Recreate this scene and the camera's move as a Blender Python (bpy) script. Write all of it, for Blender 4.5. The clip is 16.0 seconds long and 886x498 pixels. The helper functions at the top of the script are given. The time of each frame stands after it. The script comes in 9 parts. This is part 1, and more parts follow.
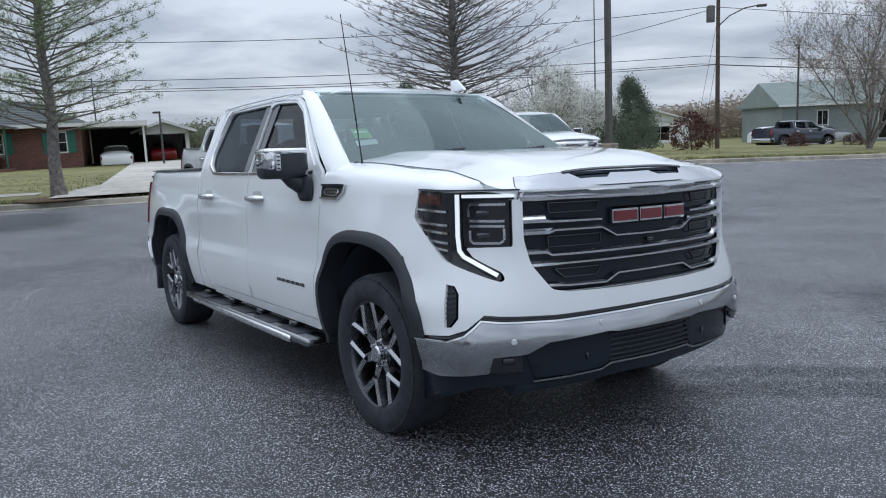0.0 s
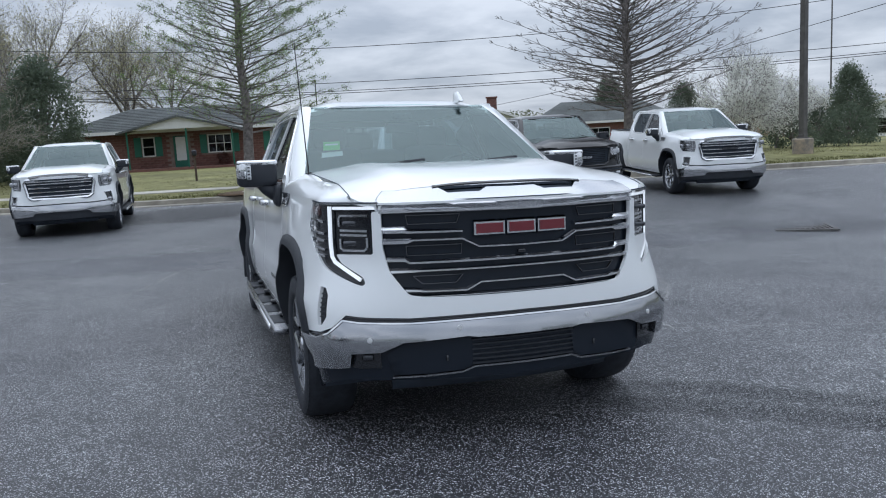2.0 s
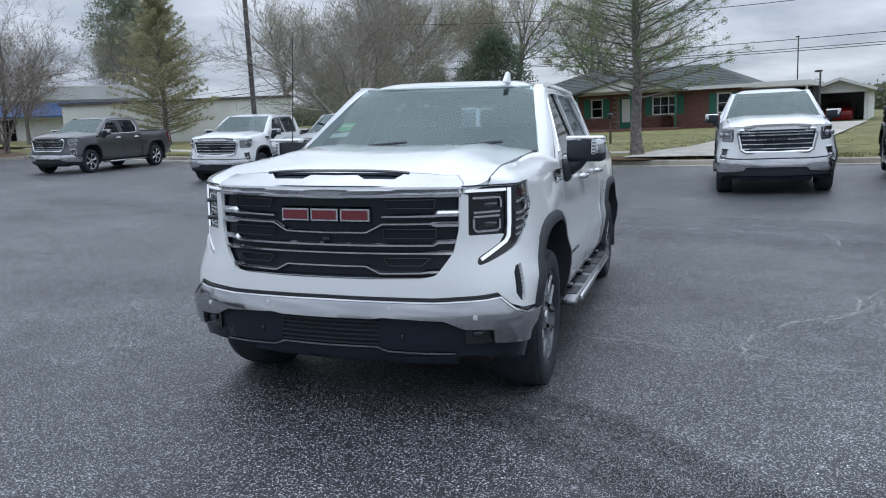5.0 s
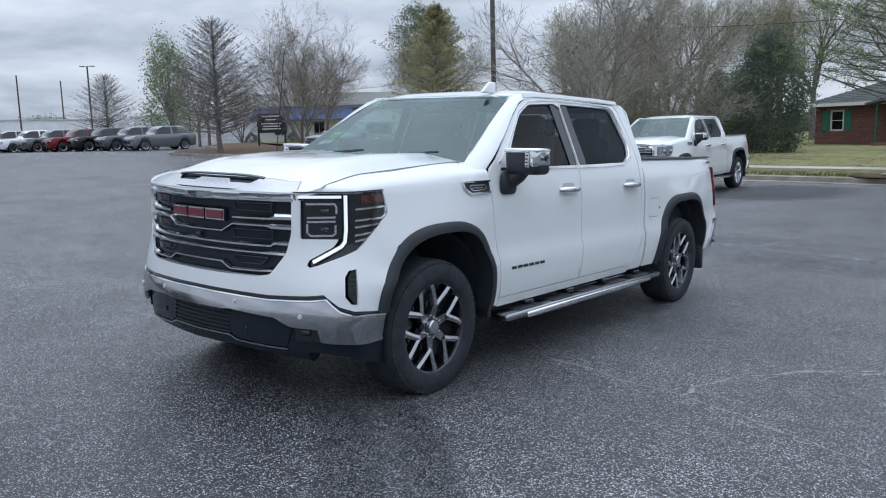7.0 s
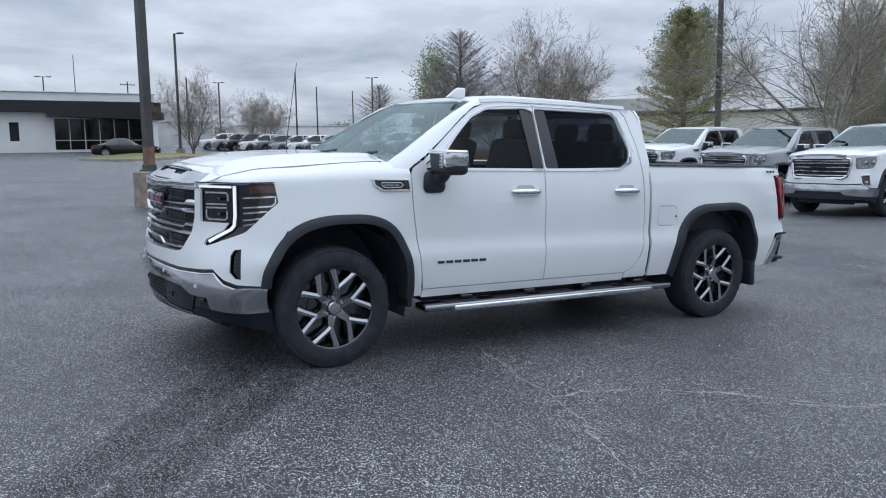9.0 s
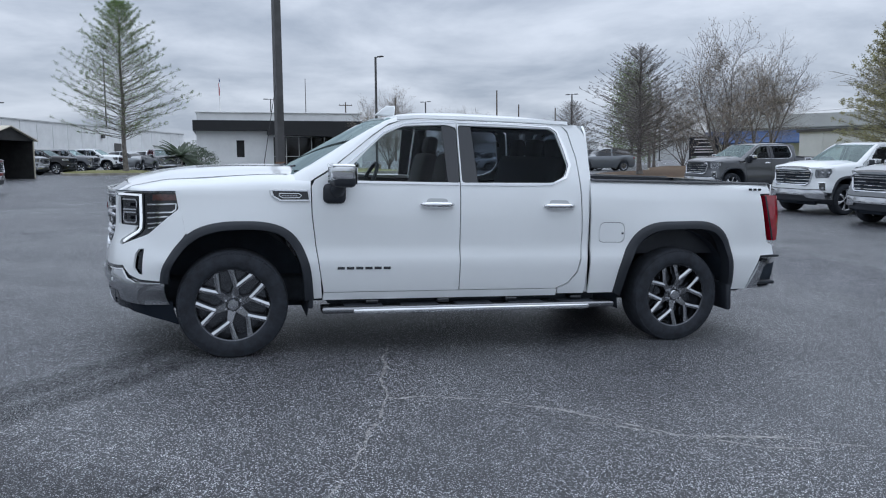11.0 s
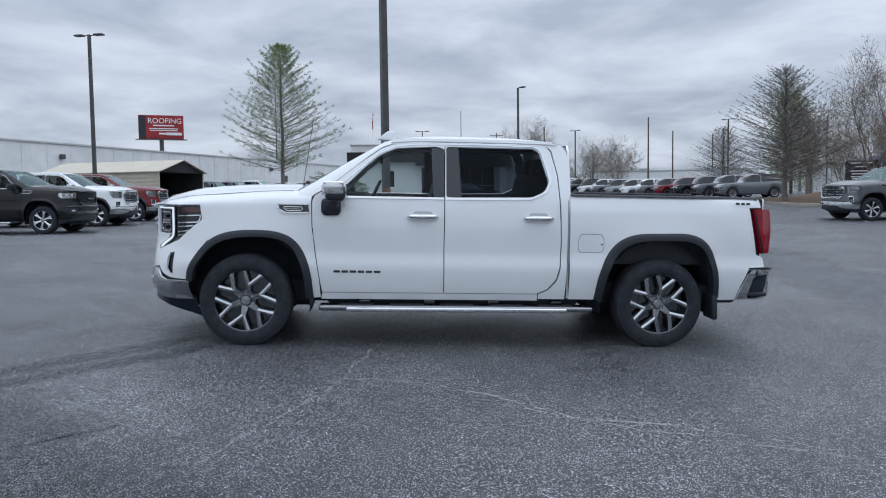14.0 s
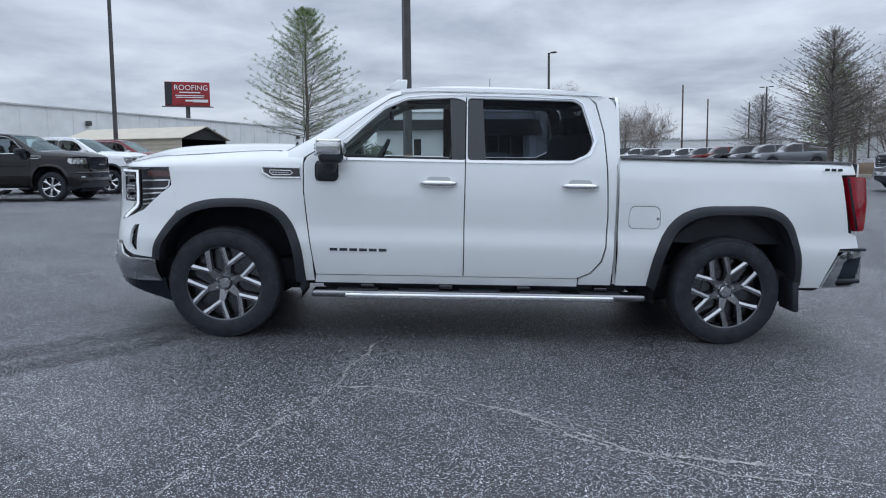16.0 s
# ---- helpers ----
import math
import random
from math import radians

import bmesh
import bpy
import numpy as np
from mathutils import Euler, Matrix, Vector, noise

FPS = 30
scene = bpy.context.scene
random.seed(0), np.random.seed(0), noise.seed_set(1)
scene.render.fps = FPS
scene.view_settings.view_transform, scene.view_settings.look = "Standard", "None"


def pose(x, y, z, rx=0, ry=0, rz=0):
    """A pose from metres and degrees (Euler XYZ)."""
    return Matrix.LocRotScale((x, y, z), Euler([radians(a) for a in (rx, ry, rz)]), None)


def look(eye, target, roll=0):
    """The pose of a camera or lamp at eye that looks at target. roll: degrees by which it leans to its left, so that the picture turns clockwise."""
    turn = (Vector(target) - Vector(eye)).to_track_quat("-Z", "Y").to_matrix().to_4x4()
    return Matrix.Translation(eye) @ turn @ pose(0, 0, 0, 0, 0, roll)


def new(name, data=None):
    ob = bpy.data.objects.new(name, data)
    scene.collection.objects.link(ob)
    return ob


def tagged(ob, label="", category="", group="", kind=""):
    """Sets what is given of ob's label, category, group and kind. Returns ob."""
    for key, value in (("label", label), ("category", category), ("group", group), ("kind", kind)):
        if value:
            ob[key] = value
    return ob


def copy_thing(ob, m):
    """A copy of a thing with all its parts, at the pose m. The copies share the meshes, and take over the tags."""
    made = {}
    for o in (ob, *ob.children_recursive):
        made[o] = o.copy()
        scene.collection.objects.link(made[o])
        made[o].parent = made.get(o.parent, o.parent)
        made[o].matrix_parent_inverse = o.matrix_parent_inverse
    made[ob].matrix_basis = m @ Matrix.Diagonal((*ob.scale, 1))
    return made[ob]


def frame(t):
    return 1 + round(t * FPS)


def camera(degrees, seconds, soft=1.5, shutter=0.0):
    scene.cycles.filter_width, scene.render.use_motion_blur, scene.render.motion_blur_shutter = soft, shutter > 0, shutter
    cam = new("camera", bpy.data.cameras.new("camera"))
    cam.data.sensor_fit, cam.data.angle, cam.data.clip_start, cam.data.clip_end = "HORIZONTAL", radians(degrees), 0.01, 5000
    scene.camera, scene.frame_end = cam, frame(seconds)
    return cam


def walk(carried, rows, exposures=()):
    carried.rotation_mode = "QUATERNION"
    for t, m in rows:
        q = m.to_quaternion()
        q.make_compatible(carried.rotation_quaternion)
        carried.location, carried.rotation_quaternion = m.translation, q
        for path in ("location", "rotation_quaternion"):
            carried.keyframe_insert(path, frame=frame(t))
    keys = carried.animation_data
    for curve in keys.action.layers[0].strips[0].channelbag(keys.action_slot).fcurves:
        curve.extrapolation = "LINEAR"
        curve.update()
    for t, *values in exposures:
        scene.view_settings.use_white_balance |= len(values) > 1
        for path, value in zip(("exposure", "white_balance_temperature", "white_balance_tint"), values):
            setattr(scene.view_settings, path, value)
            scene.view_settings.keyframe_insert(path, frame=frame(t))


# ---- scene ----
cam = camera(59.3, 16.0, 1.1)
PATH = [
    (0, (-2.78, -3.396, 1.562), (-1.689, -1.747, 1.259), -2.6),
    (0.5, (-2.573, -3.718, 1.583), (-1.561, -2.016, 1.297), -3.2),
    (1, (-2.274, -3.922, 1.558), (-1.369, -2.159, 1.283), -3.3),
    (1.5, (-1.89, -4.149, 1.57), (-1.127, -2.322, 1.295), -3.3),
    (2, (-1.485, -4.396, 1.597), (-0.884, -2.511, 1.306), -3.2),
    (2.5, (-1.012, -4.502, 1.586), (-0.59, -2.572, 1.272), -3.2),
    (3, (-0.503, -4.61, 1.59), (-0.277, -2.651, 1.254), -3.2),
    (3.5, (0.026, -4.628, 1.586), (0.048, -2.659, 1.239), -3.4),
    (4, (0.585, -4.598, 1.592), (0.396, -2.638, 1.243), -3.3),
    (4.2, (0.831, -4.606, 1.601), (0.559, -2.655, 1.253), -3.2),
    (6.3, (3.209, -3.941, 1.539), (2.166, -2.261, 1.24), -1.7),
    (6.5, (3.425, -3.831, 1.564), (2.323, -2.189, 1.264), -1.6),
    (7, (3.905, -3.486, 1.522), (2.66, -1.947, 1.236), -1.6),
    (7.5, (4.409, -3.151, 1.52), (3.03, -1.731, 1.235), -1.4),
    (8, (4.871, -2.796, 1.464), (3.37, -1.502, 1.197), -1.5),
    (8.5, (5.328, -2.403, 1.456), (3.717, -1.247, 1.192), -1.2),
    (9, (5.748, -2.006, 1.433), (4.049, -0.981, 1.18), -0.8),
    (9.2, (5.846, -1.813, 1.402), (4.117, -0.838, 1.153), -0.6),
    (11.3, (6.989, 0.208, 1.383), (5.057, 0.69, 1.193), -0.4),
    (11.5, (6.977, 0.339, 1.374), (5.036, 0.79, 1.195), -0.3),
    (12, (7.11, 0.687, 1.342), (5.148, 1.037, 1.182), -0.2),
    (12.5, (7.35, 0.898, 1.313), (5.373, 1.163, 1.173), -0.2),
    (13, (7.608, 1.012, 1.293), (5.622, 1.213, 1.17), -0.3),
    (13.5, (7.84, 1.159, 1.272), (5.85, 1.316, 1.155), -0.6),
    (14, (7.954, 1.287, 1.253), (5.963, 1.426, 1.128), -0.8),
    (14.5, (7.895, 1.324, 1.231), (5.904, 1.451, 1.088), -1.0),
    (15, (7.551, 1.323, 1.207), (5.561, 1.436, 1.044), -0.7),
    (15.5, (7.148, 1.354, 1.188), (5.159, 1.448, 1.003), -0.6),
    (16, (6.715, 1.432, 1.206), (4.726, 1.499, 1.004), -0.5),
]
walk(cam, [(t, look(eye, target, roll)) for t, eye, target, roll in PATH], [(0, 0.51, 5850, 10), (4, 0.52, 5850, 10), (7, 0.58, 5800, 10), (9, 0.53, 5800, 10), (12, 0.43, 5800, 10), (16, 0.46, 5800, 10)])

SKY_LOW, SKY_TOP = 0.51, 1.40

# ---- sky and light: a bright, closed overcast ----
world = bpy.data.worlds.new("overcast_sky")
scene.world = world
world.use_nodes = True
WT = world.node_tree
WT.nodes.clear()


def wnode(kind, **inputs):
    n = WT.nodes.new(kind)
    for k, v in inputs.items():
        n.inputs[k.replace("_", " ")].default_value = v
    return n


def wmath(op, a, b=0.0):
    n = WT.nodes.new("ShaderNodeMath")
    n.operation = op
    for i, v in enumerate((a, b)):
        if isinstance(v, (int, float)):
            n.inputs[i].default_value = v
        else:
            WT.links.new(v, n.inputs[i])
    return n.outputs[0]


coord = WT.nodes.new("ShaderNodeTexCoord").outputs["Generated"]
sep = WT.nodes.new("ShaderNodeSeparateXYZ")
WT.links.new(coord, sep.inputs[0])
# cloud sheet seen in perspective: direction divided by its height
height = wmath("ADD", wmath("MAXIMUM", sep.outputs[2], 0.0), 0.16)
flat = WT.nodes.new("ShaderNodeCombineXYZ")
WT.links.new(wmath("DIVIDE", sep.outputs[0], height), flat.inputs[0])
WT.links.new(wmath("DIVIDE", sep.outputs[1], height), flat.inputs[1])
clouds = wnode("ShaderNodeTexNoise", Scale=1.15, Detail=7.0, Roughness=0.55, Distortion=0.25)
WT.links.new(flat.outputs[0], clouds.inputs["Vector"])
ramp = WT.nodes.new("ShaderNodeValToRGB")
ramp.color_ramp.elements[0].position, ramp.color_ramp.elements[0].color = 0.38, (0.60, 0.64, 0.70, 1)
ramp.color_ramp.elements[1].position, ramp.color_ramp.elements[1].color = 0.63, (1.02, 1.04, 1.07, 1)
WT.links.new(clouds.outputs["Fac"], ramp.inputs[0])
# an overcast sky is about three times brighter overhead than at the horizon
grade = wmath("ADD", wmath("MULTIPLY", wmath("POWER", wmath("MAXIMUM", sep.outputs[2], 0.0), 1.5), SKY_TOP - SKY_LOW), SKY_LOW)
scaled = WT.nodes.new("ShaderNodeVectorMath")
scaled.operation = "SCALE"
WT.links.new(ramp.outputs[0], scaled.inputs[0])
WT.links.new(grade, scaled.inputs["Scale"])
sky = WT.nodes.new("ShaderNodeTexSky")
sky.sky_type, sky.sun_disc = "NISHITA", False
sky.sun_elevation, sky.sun_rotation = radians(58), radians(7)
thin = wnode("ShaderNodeBackground", Strength=0.05)
thick = wnode("ShaderNodeBackground", Strength=1.0)
WT.links.new(sky.outputs[0], thin.inputs[0])
WT.links.new(scaled.outputs[0], thick.inputs[0])
veil = WT.nodes.new("ShaderNodeMixShader")
veil.inputs[0].default_value = 0.9
WT.links.new(thin.outputs[0], veil.inputs[1])
WT.links.new(thick.outputs[0], veil.inputs[2])
WT.links.new(veil.outputs[0], WT.nodes.new("ShaderNodeOutputWorld").inputs[0])

sun = new("sun", bpy.data.lights.new("sun", "SUN"))
sun.data.energy, sun.data.angle, sun.data.color = 0.22, radians(60), (1.0, 0.97, 0.93)
sun.matrix_world = look((1, 10, 14), (0, 1.5, 0))

# ---- materials ----
MATS = {}


def link(nt, a, b):
    nt.links.new(a, b)


def material(name, color, rough=0.5, metal=0.0, coat=0.0, vary=0.0, scale=8.0, bump=0.0, bump_scale=60.0, second=None,
             spec=0.5, rvary=0.0, per_object=0.0, detail=6.0, big=None):
    """A surface with stains at one scale, grain and relief at a finer one, at real size."""
    m = bpy.data.materials.new(name)
    m.use_nodes = True
    nt = m.node_tree
    p = nt.nodes["Principled BSDF"]
    p.inputs["Base Color"].default_value = (*color, 1)
    p.inputs["Roughness"].default_value = rough
    p.inputs["Metallic"].default_value = metal
    p.inputs["Coat Weight"].default_value = coat
    p.inputs["Coat Roughness"].default_value = 0.04
    p.inputs["Specular IOR Level"].default_value = spec
    geo = nt.nodes.new("ShaderNodeTexCoord")
    out = None
    if vary or second:
        n = nt.nodes.new("ShaderNodeTexNoise")
        n.inputs["Scale"].default_value, n.inputs["Detail"].default_value = scale, detail
        n.inputs["Roughness"].default_value = 0.62
        link(nt, geo.outputs["Object"], n.inputs["Vector"])
        r = nt.nodes.new("ShaderNodeValToRGB")
        a = tuple(c * (1 - vary) for c in color)
        b = second or tuple(min(1, c * (1 + vary)) for c in color)
        r.color_ramp.elements[0].position, r.color_ramp.elements[0].color = 0.35, (*a, 1)
        r.color_ramp.elements[1].position, r.color_ramp.elements[1].color = 0.68, (*b, 1)
        link(nt, n.outputs["Fac"], r.inputs[0])
        out = r.outputs[0]
        if big:
            n2 = nt.nodes.new("ShaderNodeTexNoise")
            n2.inputs["Scale"].default_value, n2.inputs["Detail"].default_value = big[0], 4
            link(nt, geo.outputs["Object"], n2.inputs["Vector"])
            mr = nt.nodes.new("ShaderNodeMapRange")
            mr.inputs["From Min"].default_value, mr.inputs["From Max"].default_value = 0.35, 0.65
            mr.inputs["To Min"].default_value, mr.inputs["To Max"].default_value = 1 - big[1], 1 + big[1]
            link(nt, n2.outputs["Fac"], mr.inputs["Value"])
            vm = nt.nodes.new("ShaderNodeVectorMath")
            vm.operation = "SCALE"
            link(nt, out, vm.inputs[0])
            link(nt, mr.outputs[0], vm.inputs["Scale"])
            out = vm.outputs[0]
    if per_object:
        info = nt.nodes.new("ShaderNodeObjectInfo")
        mr = nt.nodes.new("ShaderNodeMapRange")
        mr.inputs["To Min"].default_value, mr.inputs["To Max"].default_value = 1 - per_object, 1 + per_object
        link(nt, info.outputs["Random"], mr.inputs["Value"])
        vm = nt.nodes.new("ShaderNodeVectorMath")
        vm.operation = "SCALE"
        if out:
            link(nt, out, vm.inputs[0])
        else:
            vm.inputs[0].default_value = color
        link(nt, mr.outputs[0], vm.inputs["Scale"])
        out = vm.outputs[0]
    if out:
        link(nt, out, p.inputs["Base Color"])
    if bump or rvary:
        n = nt.nodes.new("ShaderNodeTexNoise")
        n.inputs["Scale"].default_value, n.inputs["Detail"].default_value = bump_scale, 5
        link(nt, geo.outputs["Object"], n.inputs["Vector"])
        if bump:
            b = nt.nodes.new("ShaderNodeBump")
            b.inputs["Strength"].default_value, b.inputs["Distance"].default_value = min(1, bump), 0.01
            link(nt, n.outputs["Fac"], b.inputs["Height"])
            link(nt, b.outputs[0], p.inputs["Normal"])
        if rvary:
            mr = nt.nodes.new("ShaderNodeMapRange")
            mr.inputs["To Min"].default_value, mr.inputs["To Max"].default_value = max(0.02, rough - rvary), min(1, rough + rvary)
            link(nt, n.outputs["Fac"], mr.inputs["Value"])
            link(nt, mr.outputs[0], p.inputs["Roughness"])
    return m


def glass(name, tint, ior=1.45, rough=0.0, sheen=(1, 1, 1)):
    m = bpy.data.materials.new(name)
    m.use_nodes = True
    nt = m.node_tree
    nt.nodes.clear()
    t = nt.nodes.new("ShaderNodeBsdfTransparent")
    t.inputs[0].default_value = (*tint, 1)
    g = nt.nodes.new("ShaderNodeBsdfGlossy")
    g.inputs["Roughness"].default_value = rough
    g.inputs[0].default_value = (*sheen, 1)
    f = nt.nodes.new("ShaderNodeFresnel")
    f.inputs[0].default_value = ior
    mix = nt.nodes.new("ShaderNodeMixShader")
    link(nt, f.outputs[0], mix.inputs[0])
    link(nt, t.outputs[0], mix.inputs[1])
    link(nt, g.outputs[0], mix.inputs[2])
    link(nt, mix.outputs[0], nt.nodes.new("ShaderNodeOutputMaterial").inputs[0])
    return m


def asphalt_material(name="asphalt", tone=1.0):
    """Weathered asphalt: pale stone chips in dark binder, worn and stained in broad patches."""
    m = bpy.data.materials.new(name)
    m.use_nodes = True
    nt = m.node_tree
    p = nt.nodes["Principled BSDF"]
    tc = nt.nodes.new("ShaderNodeTexCoord")

    def tex(kind, scale, detail=3.0):
        n = nt.nodes.new(kind)
        n.inputs["Scale"].default_value = scale
        if kind == "ShaderNodeTexNoise":
            n.inputs["Detail"].default_value = detail
        link(nt, tc.outputs["Object"], n.inputs["Vector"])
        return n

    def ramp2(src, p0, c0, p1, c1):
        r = nt.nodes.new("ShaderNodeValToRGB")
        r.color_ramp.elements[0].position, r.color_ramp.elements[0].color = p0, (*c0, 1)
        r.color_ramp.elements[1].position, r.color_ramp.elements[1].color = p1, (*c1, 1)
        link(nt, src, r.inputs[0])
        return r.outputs[0]

    def mix(kind, fac, a, b):
        n = nt.nodes.new("ShaderNodeMix")
        n.data_type, n.blend_type = "RGBA", kind
        for i, v in ((0, fac), (6, a), (7, b)):
            if isinstance(v, (int, float)):
                n.inputs[i].default_value = v
            elif isinstance(v, tuple):
                n.inputs[i].default_value = (*v, 1)
            else:
                link(nt, v, n.inputs[i])
        return n.outputs[2]

    chips = tex("ShaderNodeTexVoronoi", 215.0)
    size = tex("ShaderNodeTexNoise", 170.0, 2.0)
    chipcol = nt.nodes.new("ShaderNodeSeparateColor")
    link(nt, chips.outputs["Color"], chipcol.inputs[0])
    # chips lie thicker in some places than in others
    thick_here = nt.nodes.new("ShaderNodeMath")
    thick_here.operation = "MULTIPLY_ADD"
    link(nt, tex("ShaderNodeTexNoise", 4.2, 5.0).outputs["Fac"], thick_here.inputs[0])
    thick_here.inputs[1].default_value = 0.14
    link(nt, chipcol.outputs[0], thick_here.inputs[2])
    rest = nt.nodes.new("ShaderNodeMath")
    rest.operation = "SUBTRACT"
    rest.inputs[1].default_value = 0.07
    link(nt, thick_here.outputs[0], rest.inputs[0])
    chip_mask = ramp2(rest.outputs[0], 0.858, (0, 0, 0), 0.882, (1, 1, 1))
    base = ramp2(size.outputs["Fac"], 0.30, (0.015, 0.017, 0.0205), 0.72, (0.050, 0.054, 0.062))
    worn = ramp2(tex("ShaderNodeTexNoise", 0.55, 7.0).outputs["Fac"], 0.34, (0.74, 0.74, 0.76), 0.68, (1.10, 1.10, 1.09))
    color = mix("MIX", chip_mask, base, (0.90, 0.915, 0.93))
    color = mix("MULTIPLY", 1.0, color, worn)
    # clusters of exposed stone a finger's width across
    clusters = ramp2(tex("ShaderNodeTexNoise", 62.0, 2.0).outputs["Fac"], 0.36, (0.62, 0.62, 0.64), 0.66, (1.50, 1.50, 1.48))
    color = mix("MULTIPLY", 1.0, color, clusters)
    # oil and damp: darker blots of a metre or two
    blots = ramp2(tex("ShaderNodeTexNoise", 0.23, 3.0).outputs["Fac"], 0.56, (1, 1, 1), 0.72, (0.66, 0.67, 0.70))
    color = mix("MULTIPLY", 1.0, color, blots)
    color = mix("MULTIPLY", 1.0, color, (tone, tone, tone * 1.02))
    link(nt, color, p.inputs["Base Color"])
    rr = nt.nodes.new("ShaderNodeMapRange")
    rr.inputs["To Min"].default_value, rr.inputs["To Max"].default_value = 0.34, 0.60
    link(nt, tex("ShaderNodeTexNoise", 0.8, 4.0).outputs["Fac"], rr.inputs["Value"])
    link(nt, rr.outputs[0], p.inputs["Roughness"])
    p.inputs["Specular IOR Level"].default_value = 0.62
    b = nt.nodes.new("ShaderNodeBump")
    b.inputs["Strength"].default_value, b.inputs["Distance"].default_value = 0.40, 0.005
    link(nt, chips.outputs["Distance"], b.inputs["Height"])
    link(nt, b.outputs[0], p.inputs["Normal"])
    return m


asphalt = asphalt_material("asphalt", 0.74)
damp_asphalt = asphalt_material("damp_asphalt", 0.63)
wet_asphalt = asphalt_material("wet_asphalt", 0.30)
faint_dark = asphalt_material("slightly_darker_asphalt", 0.665)
dusty_asphalt = asphalt_material("dusty_asphalt", 1.25)


def fade_out(m):
    """Lets a stain thin out raggedly towards its rim (attribute fade: 0 at the rim, 1 within)."""
    nt = m.node_tree
    at = nt.nodes.new("ShaderNodeAttribute")
    at.attribute_name = "fade"
    tc = nt.nodes.new("ShaderNodeTexCoord")
    nz = nt.nodes.new("ShaderNodeTexNoise")
    nz.inputs["Scale"].default_value, nz.inputs["Detail"].default_value = 9.0, 6.0
    link(nt, tc.outputs["Object"], nz.inputs["Vector"])
    ad = nt.nodes.new("ShaderNodeMath")
    ad.operation = "ADD"
    link(nt, at.outputs["Fac"], ad.inputs[0])
    link(nt, nz.outputs["Fac"], ad.inputs[1])
    mr = nt.nodes.new("ShaderNodeMapRange")
    mr.inputs["From Min"].default_value, mr.inputs["From Max"].default_value = 0.60, 1.75
    mr.inputs["To Max"].default_value = 0.75
    link(nt, ad.outputs[0], mr.inputs["Value"])
    link(nt, mr.outputs[0], nt.nodes["Principled BSDF"].inputs["Alpha"])


fade_out(damp_asphalt)
fade_out(wet_asphalt)
fade_out(faint_dark)
fade_out(dusty_asphalt)
white_paint = material("white_paint", (0.86, 0.885, 0.89), 0.28, coat=1.0, vary=0.015, scale=1.5)
silver_paint = material("silver_paint", (0.33, 0.345, 0.36), 0.34, metal=0.2, coat=1.0, vary=0.02, scale=1.5)
slate_paint = material("slate_paint", (0.17, 0.185, 0.20), 0.32, metal=0.3, coat=1.0, vary=0.02, scale=1.5)
grey_paint = material("grey_paint", (0.10, 0.105, 0.115), 0.3, metal=0.5, coat=1.0, vary=0.03, scale=1.5)
black_paint = material("black_paint", (0.007, 0.007, 0.008), 0.07, coat=0.0, spec=0.5, vary=0.05, scale=1.5)
red_paint = material("red_paint", (0.15, 0.006, 0.010), 0.24, coat=0.2, spec=0.4, vary=0.03, scale=1.5)
navy_paint = material("navy_paint", (0.018, 0.025, 0.05), 0.28, coat=1.0, vary=0.03, scale=1.5)
chrome = material("chrome", (0.78, 0.79, 0.80), 0.07, metal=1.0, rvary=0.02, bump_scale=3.0)
bar_chrome = material("bar_chrome", (0.70, 0.71, 0.73), 0.11, metal=1.0, rvary=0.03, bump_scale=3.0)
lip_chrome = material("lip_chrome", (0.58, 0.59, 0.61), 0.13, metal=1.0, rvary=0.04, bump_scale=3.0)
satin_chrome = material("satin_chrome", (0.42, 0.43, 0.45), 0.22, metal=1.0, rvary=0.05, bump_scale=3.0)
bumper_chrome = material("bumper_chrome", (0.44, 0.45, 0.47), 0.14, metal=1.0, rvary=0.04, bump_scale=3.0)
machined = material("machined_alloy", (0.52, 0.53, 0.55), 0.17, metal=1.0, rvary=0.05, bump_scale=6.0)
rim_grey = material("rim_grey", (0.30, 0.305, 0.32), 0.24, metal=1.0, rvary=0.05, bump_scale=6.0)
dark_chrome = material("dark_chrome", (0.11, 0.115, 0.125), 0.25, metal=1.0)
black_plastic = material("black_plastic", (0.022, 0.026, 0.034), 0.5, vary=0.15, scale=6, bump=0.15, bump_scale=420)
flare_plastic = material("flare_plastic", (0.019, 0.023, 0.030), 0.6, vary=0.15, scale=5, bump=0.15, bump_scale=420)
valance_black = material("valance_black", (0.014, 0.019, 0.028), 0.24, spec=0.30)
gloss_black = material("gloss_black", (0.010, 0.012, 0.016), 0.16, coat=0.5)
deep_black = material("deep_black", (0.030, 0.040, 0.056), 0.8, vary=0.2, scale=5)
rubber = material("tyre_rubber", (0.023, 0.027, 0.035), 0.82, vary=0.35, scale=14, bump=0.25, bump_scale=90)
underbody = material("underbody", (0.032, 0.038, 0.048), 0.85, vary=0.3, scale=8)
upholstery = material("grey_upholstery", (0.026, 0.027, 0.030), 0.7, vary=0.15, scale=20, bump=0.2, bump_scale=200)
windscreen_glass = glass("windscreen_glass", (0.52, 0.64, 0.63), 2.1, 0.0, (0.66, 0.80, 0.80))
privacy_glass = glass("privacy_glass", (0.30, 0.33, 0.37), 1.25, 0.0, (0.6, 0.66, 0.7))
side_glass = glass("side_glass", (0.82, 0.88, 0.88), 1.25)
house_glass = glass("house_glass", (0.25, 0.28, 0.3), 1.5)
tail_red = material("tail_lamp_red", (0.27, 0.006, 0.018), 0.12, coat=0.6, vary=0.2, scale=25)
